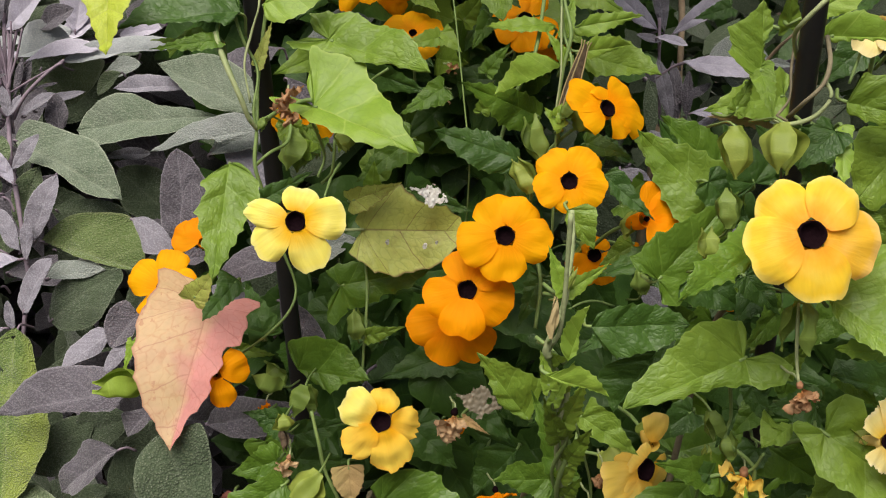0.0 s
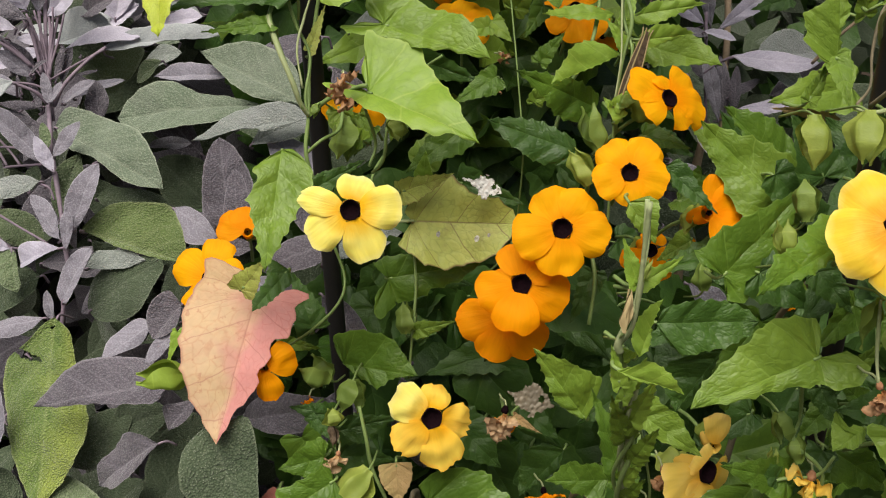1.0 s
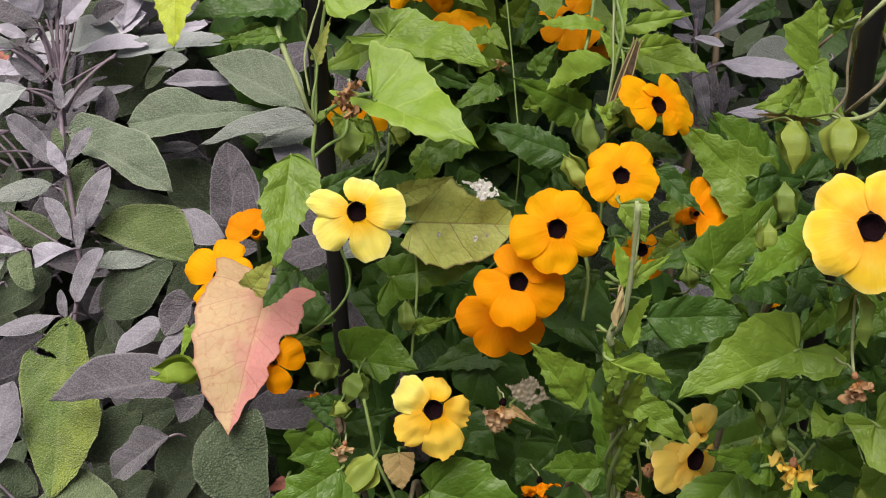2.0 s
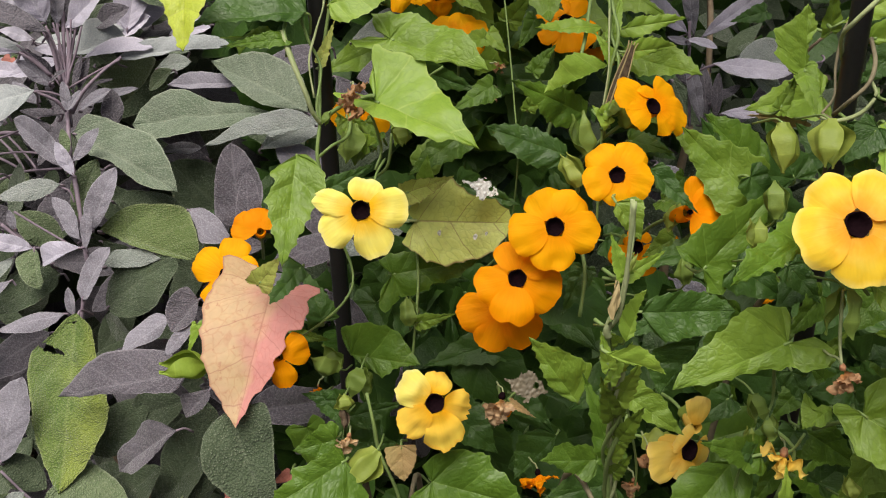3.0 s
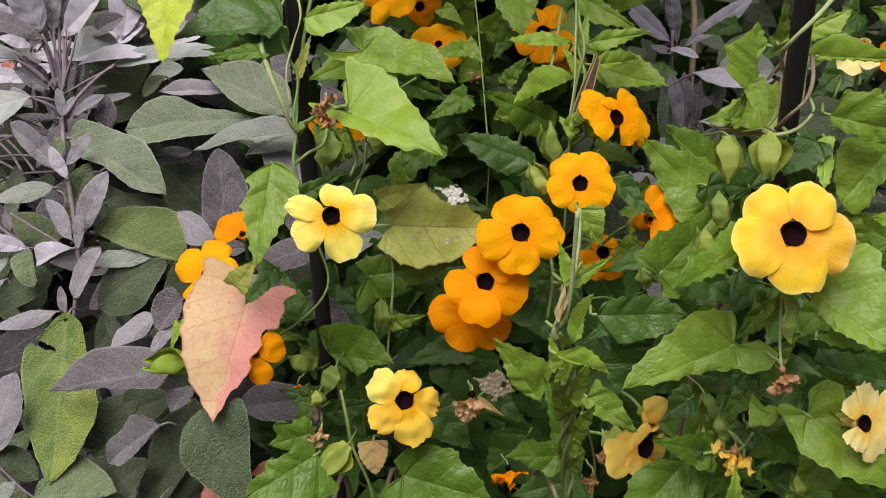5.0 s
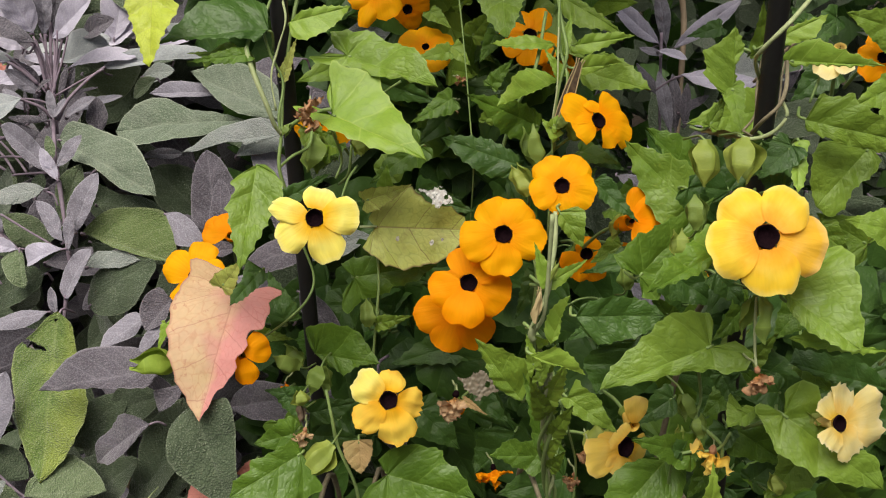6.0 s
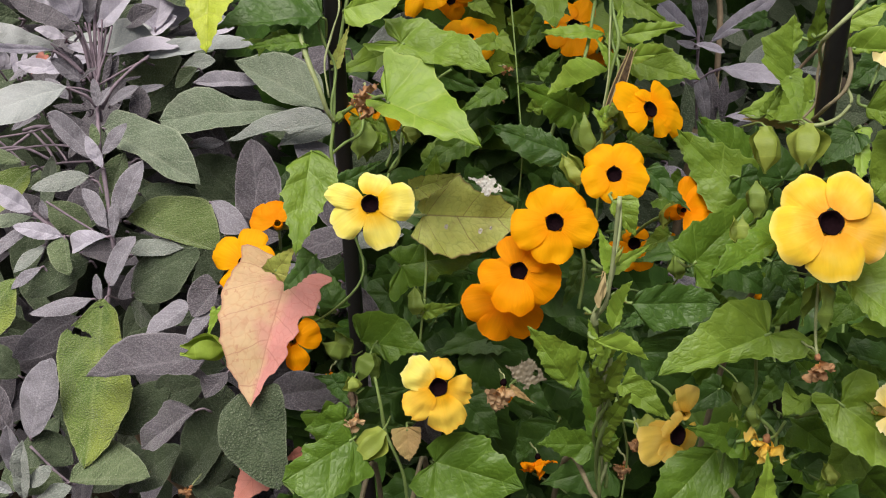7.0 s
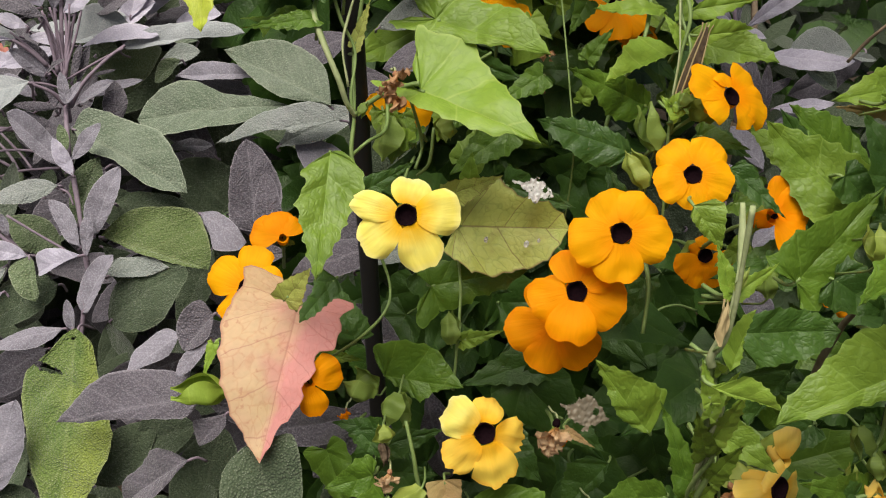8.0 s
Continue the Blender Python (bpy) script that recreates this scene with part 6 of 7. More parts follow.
sage_leaf(sage, (-0.1015, 0.5274, 0.6794), (-0.1588, 0.5464, 0.7076), (((0.21, 0.24), (0.45, 0.30), (0.66, 0.26), (0.86, 0.13)), ((0.11, 0.04), (0.33, 0.15), (0.56, 0.15), (0.78, 0.07), (0.91, 0.03))), 0, 'h')
sage_leaf(sage, (-0.1393, 0.5537, 0.6861), (-0.1874, 0.5514, 0.6894), (((0.21, 0.08), (0.49, 0.13), (0.76, 0.12)), ((0.27, 0.06), (0.61, 0.08), (0.88, 0.04))), 0, 'p')
sage_leaf(sage, (-0.1941, 0.5926, 0.6807), (-0.2101, 0.5864, 0.6709), 0.6, 0, 'g')
sage_leaf(sage, (-0.2346, 0.5030, 0.6543), (-0.2611, 0.5062, 0.6835), (((0.31, 0.14), (0.61, 0.18), (0.88, 0.15), (0.97, 0.09)), ((0.20, 0.09), (0.41, 0.13), (0.68, 0.12), (0.87, 0.07))), 0, 'p', curl=0.02)
sage_leaf(sage, (-0.2293, 0.4952, 0.6539), (-0.2384, 0.4997, 0.6724), 0.36, 0, 'l')
sage_leaf(sage, (-0.2301, 0.4991, 0.6608), (-0.2155, 0.5044, 0.6791), 0.36, 0, 'p')
sage_leaf(sage, (-0.2367, 0.5101, 0.6604), (-0.2405, 0.5172, 0.6730), 0.4, 0, 'g')
sage_leaf(sage, (-0.2200, 0.4806, 0.6276), (-0.2061, 0.4936, 0.6604), (((0.10, 0.08), (0.40, 0.14), (0.67, 0.15), (0.90, 0.07)), ((0.14, 0.15), (0.34, 0.22), (0.66, 0.20), (0.90, 0.10))), 0, 'p')
sage_leaf(sage, (-0.2341, 0.5006, 0.6233), (-0.2224, 0.5090, 0.6575), 0.48, 0, 'g')
sage_leaf(sage, (-0.2237, 0.4731, 0.6256), (-0.2382, 0.4802, 0.6480), (((0.42, 0.19), (0.74, 0.21), (0.94, 0.09)), ((0.22, 0.13), (0.54, 0.11), (0.85, 0.07))), 0, 'p')
sage_leaf(sage, (-0.2210, 0.4713, 0.6195), (-0.2192, 0.4781, 0.6431), (((0.34, 0.10), (0.66, 0.12), (0.88, 0.06)), ((0.31, 0.13), (0.64, 0.14), (0.90, 0.06))), 0, 'p')
sage_leaf(sage, (-0.2365, 0.4926, 0.6498), (-0.2708, 0.4840, 0.6473), 0.32, 0, 'b')
sage_leaf(sage, (-0.2693, 0.4800, 0.6319), (-0.2917, 0.4780, 0.6501), 0.43, 0, 'l')
sage_leaf(sage, (-0.2612, 0.4793, 0.6283), (-0.2633, 0.4800, 0.6398), 0.52, 0, 'p')
sage_leaf(sage, (-0.2516, 0.4744, 0.6191), (-0.2771, 0.4679, 0.6296), 0.34, 0, 'l')
sage_leaf(sage, (-0.2459, 0.5018, 0.6061), (-0.2693, 0.5013, 0.6271), 0.7, 0, 'g')
sage_leaf(sage, (-0.2147, 0.5082, 0.6322), (-0.1724, 0.5016, 0.6316), (((0.19, 0.11), (0.59, 0.10), (0.90, 0.08)), ((0.16, 0.16), (0.51, 0.21), (0.80, 0.16))), 0, 'd')
sage_leaf(sage, (-0.2186, 0.4891, 0.6229), (-0.1626, 0.4764, 0.6124), (((0.19, 0.02), (0.41, 0.06), (0.70, 0.05), (0.87, 0.03)), ((0.15, 0.22), (0.36, 0.35), (0.70, 0.45), (0.83, 0.36), (0.97, 0.16))), 0, 'k')
sage_leaf(sage, (-0.1628, 0.5420, 0.6103), (-0.1888, 0.5460, 0.6392), 0.8, 0, 'd')
sage_leaf(sage, (-0.1372, 0.4844, 0.6285), (-0.1417, 0.4981, 0.6729), (((0.07, 0.18), (0.33, 0.31), (0.60, 0.28), (0.88, 0.15)), ((0.11, 0.26), (0.38, 0.26), (0.72, 0.19), (0.92, 0.10))), 0, 'v')
sage_leaf(sage, (-0.1265, 0.4588, 0.6449), (-0.1278, 0.4682, 0.6695), (((0.22, 0.26), (0.56, 0.24), (0.87, 0.14)), ((0.12, 0.24), (0.52, 0.21), (0.86, 0.11))), 0, 'v')
sage_leaf(sage, (-0.1610, 0.4703, 0.6467), (-0.1378, 0.4572, 0.6399), (((0.34, 0.21), (0.60, 0.41), (0.92, 0.23)), ((0.18, 0.17), (0.62, 0.16))), 0, 'p')
sage_leaf(sage, (-0.1307, 0.4433, 0.6371), (-0.1168, 0.4454, 0.6399), 0.69, 0, 'v')
sage_leaf(sage, (-0.2202, 0.4636, 0.6264), (-0.2456, 0.4637, 0.6176), (((0.40, 0.25), (0.72, 0.32), (0.95, 0.26)), ((0.37, 0.04), (0.64, 0.14), (0.93, 0.12))), 0, 'l')
sage_leaf(sage, (-0.2486, 0.4693, 0.6222), (-0.2443, 0.4548, 0.6049), (((0.09, 0.28), (0.24, 0.46), (0.56, 0.39), (0.86, 0.23)), ((0.16, 0.09), (0.57, 0.10), (0.85, 0.11))), 0, 'g')
sage_leaf(sage, (-0.2622, 0.4719, 0.6155), (-0.2765, 0.4548, 0.6068), 0.36, 0, 'b')
sage_leaf(sage, (-0.2224, 0.4567, 0.5974), (-0.2083, 0.4677, 0.6242), (((0.05, 0.09), (0.33, 0.11), (0.69, 0.07), (0.91, 0.07)), ((0.13, 0.17), (0.42, 0.24), (0.70, 0.23), (0.90, 0.15))), 0, 'p')
sage_leaf(sage, (-0.2144, 0.4752, 0.6074), (-0.1825, 0.4756, 0.6138), (((0.28, 0.06), (0.63, 0.09), (0.84, 0.04)), ((0.18, 0.25), (0.44, 0.26), (0.74, 0.20))), 0, 'b')
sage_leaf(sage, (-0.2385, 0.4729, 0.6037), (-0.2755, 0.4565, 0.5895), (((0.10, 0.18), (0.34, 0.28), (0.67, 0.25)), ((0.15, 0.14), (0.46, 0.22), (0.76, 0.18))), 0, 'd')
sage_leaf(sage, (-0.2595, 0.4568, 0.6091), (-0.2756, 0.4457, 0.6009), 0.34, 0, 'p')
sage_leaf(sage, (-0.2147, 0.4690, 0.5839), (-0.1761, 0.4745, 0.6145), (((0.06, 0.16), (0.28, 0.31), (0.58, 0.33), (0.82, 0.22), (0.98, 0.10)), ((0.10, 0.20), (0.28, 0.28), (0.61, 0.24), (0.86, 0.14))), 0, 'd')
sage_leaf(sage, (-0.2296, 0.4489, 0.5933), (-0.2658, 0.4400, 0.5902), 0.31, 0, 'p')
sage_leaf(sage, (-0.2253, 0.4483, 0.5919), (-0.2270, 0.4516, 0.6079), 0.43, 0, 'p')
sage_leaf(sage, (-0.2490, 0.4679, 0.5674), (-0.2862, 0.4466, 0.5528), 0.53, 0, 'v')
sage_leaf(sage, (-0.2204, 0.4425, 0.5974), (-0.2246, 0.3794, 0.5266), (((0.06, 0.08), (0.16, 0.16), (0.23, 0.26), (0.38, 0.28), (0.52, 0.24), (0.70, 0.18), (0.88, 0.09), (0.96, 0.04)), ((0.07, 0.08), (0.17, 0.11), (0.33, 0.16), (0.51, 0.23), (0.61, 0.23), (0.73, 0.18), (0.86, 0.11), (0.96, 0.04))), 0, 'y', hole=(0.2, -0.135), curl=0.03, label='yellowing sage leaf with a small hole')
sage_leaf(sage, (-0.1481, 0.3899, 0.5979), (-0.2186, 0.3950, 0.5783), (((0.14, 0.16), (0.31, 0.22), (0.57, 0.24), (0.79, 0.17), (0.94, 0.06)), ((0.11, 0.11), (0.32, 0.09), (0.57, 0.05), (0.79, 0.03))), 0, 'v', curl=0.03)
sage_leaf(sage, (-0.1653, 0.4251, 0.6060), (-0.1891, 0.4117, 0.5956), (((0.07, 0.18), (0.25, 0.27), (0.59, 0.28), (0.78, 0.23)), ((0.25, 0.14), (0.48, 0.15), (0.79, 0.08))), 0, 'p')
sage_leaf(sage, (-0.1432, 0.4061, 0.6306), (-0.1571, 0.3968, 0.6177), (((-0.04, 0.37), (0.33, 0.48), (0.65, 0.45), (0.86, 0.28)), ((0.30, 0.26), (0.67, 0.24), (0.91, 0.10))), 0, 'v')
sage_leaf(sage, (-0.1451, 0.3993, 0.6217), (-0.1601, 0.3908, 0.6078), 0.36, 0, 'p')
sage_leaf(sage, (-0.1571, 0.3839, 0.5663), (-0.1988, 0.3878, 0.5337), (((0.11, 0.15), (0.27, 0.22), (0.54, 0.17), (0.80, 0.14)), ((0.07, 0.04), (0.33, 0.10), (0.64, 0.15), (0.85, 0.07))), 0, 'v')
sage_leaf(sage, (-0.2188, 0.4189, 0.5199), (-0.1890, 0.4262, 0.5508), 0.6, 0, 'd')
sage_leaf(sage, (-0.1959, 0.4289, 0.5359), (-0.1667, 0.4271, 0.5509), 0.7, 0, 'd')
sage_leaf(sage, (-0.1389, 0.3902, 0.5880), (-0.1524, 0.3838, 0.5740), (((0.40, 0.28), (0.63, 0.43), (0.85, 0.26)), ((0.23, 0.19), (0.63, 0.17))), 0, 'v')
sage_leaf(sage, (-0.1153, 0.3320, 0.6208), (-0.0971, 0.3036, 0.5867), (((0.02, 0.11), (0.12, 0.27), (0.32, 0.36), (0.49, 0.36), (0.68, 0.27), (0.89, 0.13)), ((0.02, 0.18), (0.06, 0.33), (0.27, 0.32), (0.58, 0.22), (0.87, 0.13))), 0, 'd', curl=0.03)
sage_leaf(sage, (-0.2554, 0.3912, 0.5361), (-0.2424, 0.4048, 0.5813), (((0.16, 0.12), (0.45, 0.18), (0.74, 0.15), (0.94, 0.07)), ((0.21, 0.21), (0.60, 0.25), (0.87, 0.14))), 0, 'p')
sage_leaf(sage, (-0.2350, 0.3935, 0.5170), (-0.2562, 0.3938, 0.5391), 0.6, 0, 'd')
sage_leaf(sage, (-0.2317, 0.3782, 0.5177), (-0.1896, 0.3853, 0.5175), (((0.29, 0.06), (0.70, 0.07)), ((0.06, 0.20), (0.26, 0.35), (0.48, 0.54), (0.73, 0.39), (0.91, 0.20))), 0, 'g')
sage_leaf(sage, (-0.2352, 0.3805, 0.5145), (-0.2659, 0.3770, 0.5205), 0.5, 0, 'g')
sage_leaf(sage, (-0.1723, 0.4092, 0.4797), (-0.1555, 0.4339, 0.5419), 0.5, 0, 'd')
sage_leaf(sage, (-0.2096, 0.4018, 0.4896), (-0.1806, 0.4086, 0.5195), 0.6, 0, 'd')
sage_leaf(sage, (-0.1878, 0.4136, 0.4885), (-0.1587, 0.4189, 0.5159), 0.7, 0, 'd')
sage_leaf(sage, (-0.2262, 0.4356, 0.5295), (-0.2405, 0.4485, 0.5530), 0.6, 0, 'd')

# purple shoot of the sage
sage_leaf(sage, (-0.2522, 0.5530, 0.7173), (-0.2857, 0.5400, 0.7434), 0.33, 0, 'v', curl=0.02)
sage_leaf(sage, (-0.2561, 0.5630, 0.7198), (-0.2694, 0.5600, 0.7563), 0.5, 0, 'l', curl=0.02)
sage_leaf(sage, (-0.2549, 0.5660, 0.7140), (-0.2573, 0.5680, 0.7439), 0.13, 0, 'h', curl=0.02)
sage_leaf(sage, (-0.2525, 0.5700, 0.7156), (-0.2488, 0.5720, 0.7536), 0.36, 0, 'p', curl=0.02)
sage_leaf(sage, (-0.2511, 0.5760, 0.7151), (-0.2388, 0.5800, 0.7517), 0.34, 0, 'v', curl=0.02)
sage_leaf(sage, (-0.2472, 0.5700, 0.7143), (-0.2151, 0.5600, 0.7462), 0.42, 0, 'l', curl=0.02)
sage_leaf(sage, (-0.2421, 0.6000, 0.7054), (-0.2175, 0.5960, 0.7194), 0.46, 0, 'v', curl=0.02)
sage_leaf(sage, (-0.2677, 0.5600, 0.7046), (-0.3098, 0.5350, 0.7262), 0.3, 0, 'w', curl=0.02)
sage_leaf(sage, (-0.2674, 0.5450, 0.7077), (-0.3050, 0.5150, 0.7205), 0.14, 0, 'l', curl=0.02)
sage_leaf(sage, (-0.2971, 0.6400, 0.6820), (-0.2642, 0.6360, 0.6872), 0.3, 0, 'w', curl=0.02)
sage_leaf(sage, (-0.2704, 0.6400, 0.6794), (-0.2353, 0.6360, 0.6925), 0.55, 0, 'w', curl=0.02)
sage_leaf(sage, (-0.2320, 0.6320, 0.6927), (-0.2226, 0.6430, 0.7299), 0.62, 0, 'q')
sage_leaf(sage, (-0.2484, 0.6570, 0.6957), (-0.2485, 0.6630, 0.7261), 0.6, 0, 'q')
sage_leaf(sage, (-0.2483, 0.6500, 0.6869), (-0.2078, 0.6400, 0.7109), 0.4, 0, 'q')
sage_leaf(sage, (-0.2558, 0.5580, 0.6893), (-0.2692, 0.5540, 0.7056), 0.44, 0, 'v')
sage_leaf(sage, (-0.2529, 0.5480, 0.6867), (-0.2698, 0.5450, 0.7032), 0.42, 0, 'p')
sage_leaf(sage, (-0.2539, 0.5450, 0.6892), (-0.2413, 0.5400, 0.7001), 0.26, 0, 'v')
sage_leaf(sage, (-0.2434, 0.5520, 0.6811), (-0.2371, 0.5560, 0.7024), 0.2, 0, 'v')
sage_leaf(sage, (-0.2413, 0.5560, 0.6803), (-0.2343, 0.5600, 0.6997), 0.26, 0, 'v')
sage_leaf(sage, (-0.2398, 0.5310, 0.6770), (-0.2425, 0.5340, 0.6943), 0.42, 0, 'p')
sage_leaf(sage, (-0.2396, 0.5300, 0.6785), (-0.2319, 0.5320, 0.6905), 0.42, 0, 'p')
sage_leaf(sage, (-0.2408, 0.5490, 0.6711), (-0.2223, 0.5520, 0.6848), 0.46, 0, 'p')
sage_leaf(sage, (-0.2418, 0.5700, 0.6666), (-0.2139, 0.5770, 0.6773), 0.27, 0, 'p')
sage_leaf(sage, (-0.2215, 0.5510, 0.6593), (-0.2231, 0.5570, 0.6814), 0.66, 0, 'v')
sage_leaf(sage, (-0.2402, 0.5670, 0.6793), (-0.2250, 0.5700, 0.6841), 0.14, 0, 'v')
sage_leaf(sage, (-0.2481, 0.5410, 0.6720), (-0.2693, 0.5340, 0.6776), 0.24, 0, 'v')
sage_leaf(sage, (-0.2491, 0.5350, 0.6640), (-0.2734, 0.5330, 0.6732), 0.3, 0, 'v')
sage_leaf(sage, (-0.2501, 0.5420, 0.6679), (-0.2548, 0.5480, 0.6852), 0.24, 0, 'v')
sage_leaf(sage, (-0.2727, 0.5720, 0.6673), (-0.2759, 0.5760, 0.6777), 0.28, 0, 'v')
sage_leaf(sage, (-0.2591, 0.5600, 0.6676), (-0.2655, 0.5660, 0.6817), 0.26, 0, 'v')
sage_leaf(sage, (-0.2441, 0.5300, 0.6641), (-0.2521, 0.5300, 0.6668), 0.4, 0, 'v')
sage_leaf(sage, (-0.2555, 0.5270, 0.6915), (-0.3071, 0.4880, 0.6888), 0.42, 0, 'w')
sage_leaf(sage, (-0.2867, 0.5560, 0.6641), (-0.3017, 0.5410, 0.6586), 0.36, 0, 'p')
sage_leaf(sage, (-0.2862, 0.5500, 0.6625), (-0.2935, 0.5520, 0.6726), 0.5, 0, 'p')
sage_leaf(sage, (-0.2772, 0.5790, 0.6625), (-0.2942, 0.5860, 0.6754), 0.36, 0, 'p')
sage_leaf(sage, (-0.3442, 0.6400, 0.6510), (-0.3530, 0.6320, 0.6811), 0.62, 0, 'q')
sage_leaf(sage, (-0.3285, 0.6200, 0.6598), (-0.3304, 0.6240, 0.6820), 0.26, 0, 'l')
sage_leaf(sage, (-0.3253, 0.6180, 0.6606), (-0.3200, 0.6220, 0.6806), 0.22, 0, 'l')
sage_leaf(sage, (-0.3127, 0.6100, 0.6710), (-0.2835, 0.6000, 0.6882), 0.36, 0, 'l')
sage_leaf(sage, (-0.3268, 0.6260, 0.6608), (-0.3156, 0.6280, 0.6755), 0.42, 0, 'q')
sage_leaf(sage, (-0.3109, 0.6060, 0.6771), (-0.3251, 0.5980, 0.6682), 0.3, 0, 'p')
sage_leaf(sage, (-0.3009, 0.5200, 0.7261), (-0.2869, 0.5150, 0.7561), 0.4, 0, 'y')
sage_leaf(sage, (-0.2756, 0.4920, 0.6215), (-0.3044, 0.4800, 0.6253), 0.3, 0, 'h')
sage_leaf(sage, (-0.2784, 0.5120, 0.6128), (-0.2705, 0.5200, 0.6493), 0.3, 0, 'h')
sage_leaf(sage, (-0.2933, 0.5300, 0.6208), (-0.2744, 0.5340, 0.6374), 0.5, 0, 'g')
sage_leaf(sage, (-0.2612, 0.5300, 0.6244), (-0.2590, 0.5400, 0.6369), 0.6, 0, 'd')
sage_leaf(sage, (-0.2555, 0.5950, 0.6892), (-0.2226, 0.5952, 0.7021), (((0.32, 0.14), (0.72, 0.15)), ((0.28, 0.38), (0.63, 0.39), (0.89, 0.23))), 0, 'w')
sage_leaf(sage, (-0.2436, 0.5760, 0.6931), (-0.2024, 0.5772, 0.7036), (((0.30, 0.01), (0.64, 0.01), (0.90, 0.02)), ((0.31, 0.19), (0.66, 0.28), (0.87, 0.19))), 0, 'q')
sage_leaf(sage, (-0.2250, 0.5849, 0.6901), (-0.1560, 0.5778, 0.7062), (((0.12, 0.05), (0.39, 0.05), (0.54, 0.01), (0.80, 0.01)), ((0.22, 0.09), (0.49, 0.12), (0.75, 0.12), (0.93, 0.07))), 0, 'w')
sage_leaf(sage, (-0.2452, 0.6018, 0.6783), (-0.2286, 0.6047, 0.6552), (((0.09, 0.27), (0.47, 0.22), (0.84, 0.16)), ((0.17, 0.54), (0.55, 0.96), (0.75, 1.03), (0.97, 0.58))), 0, 'g')
sage_leaf(sage, (-0.2241, 0.6636, 0.6858), (-0.2064, 0.6753, 0.7052), 0.5, 0, 'g')
sage_leaf(sage, (-0.2005, 0.6490, 0.6991), (-0.1806, 0.6459, 0.6923), 0.6, 0, 'w')
vine_leaf(sage, (-0.3068, 0.6209, 0.6774), (-0.3158, 0.6140, 0.6659), 0.5, 0, 'r')
stem(sage, [(-0.2489, 0.5500, 0.6881), (-0.2512, 0.5540, 0.7042), (-0.2539, 0.5560, 0.7166)], 0.00130, end=0.00080, mat=STEM_SAGE)
stem(sage, [(-0.2483, 0.5520, 0.6874), (-0.2510, 0.5580, 0.7028), (-0.2565, 0.5650, 0.7150)], 0.00120, end=0.00080, mat=STEM_SAGE)
stem(sage, [(-0.2477, 0.5520, 0.6867), (-0.2497, 0.5600, 0.7022), (-0.2523, 0.5700, 0.7170)], 0.00130, end=0.00090, mat=STEM_SAGE)
stem(sage, [(-0.2474, 0.5530, 0.6863), (-0.2487, 0.5620, 0.7015), (-0.2509, 0.5760, 0.7161)], 0.00130, end=0.00090, mat=STEM_SAGE)
stem(sage, [(-0.2465, 0.5520, 0.6857), (-0.2448, 0.5600, 0.7023), (-0.2467, 0.5700, 0.7157)], 0.00130, end=0.00090, mat=STEM_SAGE)
stem(sage, [(-0.2454, 0.5510, 0.6861), (-0.2429, 0.5600, 0.7041), (-0.2384, 0.5660, 0.7195)], 0.00110, end=0.00070, mat=STEM_SAGE)
stem(sage, [(-0.2397, 0.5350, 0.6747), (-0.2329, 0.5400, 0.6860), (-0.2221, 0.5480, 0.6959), (-0.2128, 0.5560, 0.7016)], 0.00120, end=0.00080, mat=STEM_SAGE)
stem(sage, [(-0.2429, 0.5360, 0.6760), (-0.2478, 0.5330, 0.6842), (-0.2597, 0.5280, 0.6921)], 0.00120, end=0.00080, mat=STEM_SAGE)
stem(sage, [(-0.2530, 0.5480, 0.6930), (-0.2609, 0.5460, 0.7027), (-0.2673, 0.5450, 0.7080)], 0.00130, end=0.00090, mat=STEM_SAGE)
stem(sage, [(-0.3262, 0.6000, 0.6666), (-0.3300, 0.5940, 0.6803), (-0.3385, 0.5850, 0.6915)], 0.00070, mat=STEM_SAGE)
stem(sage, [(-0.3465, 0.5700, 0.6234), (-0.3278, 0.5680, 0.6309), (-0.3075, 0.5660, 0.6331), (-0.2872, 0.5600, 0.6266)], 0.00090, mat=STEM_SAGE)
stem(sage, [(-0.3069, 0.5680, 0.6448), (-0.2964, 0.5660, 0.6486), (-0.2839, 0.5620, 0.6499)], 0.00120, mat=STEM_SAGE)
stem(sage, [(-0.3408, 0.5750, 0.6106), (-0.3255, 0.5780, 0.6251), (-0.3092, 0.5800, 0.6367)], 0.00090, mat=STEM_SAGE)
stem(sage, [(-0.3012, 0.5500, 0.6231), (-0.2804, 0.5480, 0.6309), (-0.2557, 0.5450, 0.6346)], 0.00080, mat=STEM_SAGE)
stem(sage, [(-0.3131, 0.5900, 0.6362), (-0.3018, 0.5850, 0.6258), (-0.2949, 0.5800, 0.6161)], 0.00080, mat=STEM_SAGE)
stem(sage, [(-0.3116, 0.6000, 0.6336), (-0.2987, 0.5950, 0.6201), (-0.2914, 0.5900, 0.6123)], 0.00080, mat=STEM_SAGE)
stem(sage, [(-0.3435, 0.6000, 0.6249), (-0.3312, 0.6000, 0.6107), (-0.3269, 0.6000, 0.6023)], 0.00080, mat=STEM_SAGE)
stem(sage, [(-0.2384, 0.4940, 0.6479), (-0.2322, 0.4920, 0.6462), (-0.2298, 0.4900, 0.6401)], 0.00060, mat=STEM_SAGE)
stem(sage, [(-0.2688, 0.4800, 0.6312), (-0.2603, 0.4780, 0.6238), (-0.2527, 0.4760, 0.6159)], 0.00100, mat=STEM_SAGE)
stem(sage, [(-0.2662, 0.4820, 0.6316), (-0.2582, 0.4800, 0.6209), (-0.2513, 0.4780, 0.6148)], 0.00080, mat=STEM_SAGE)
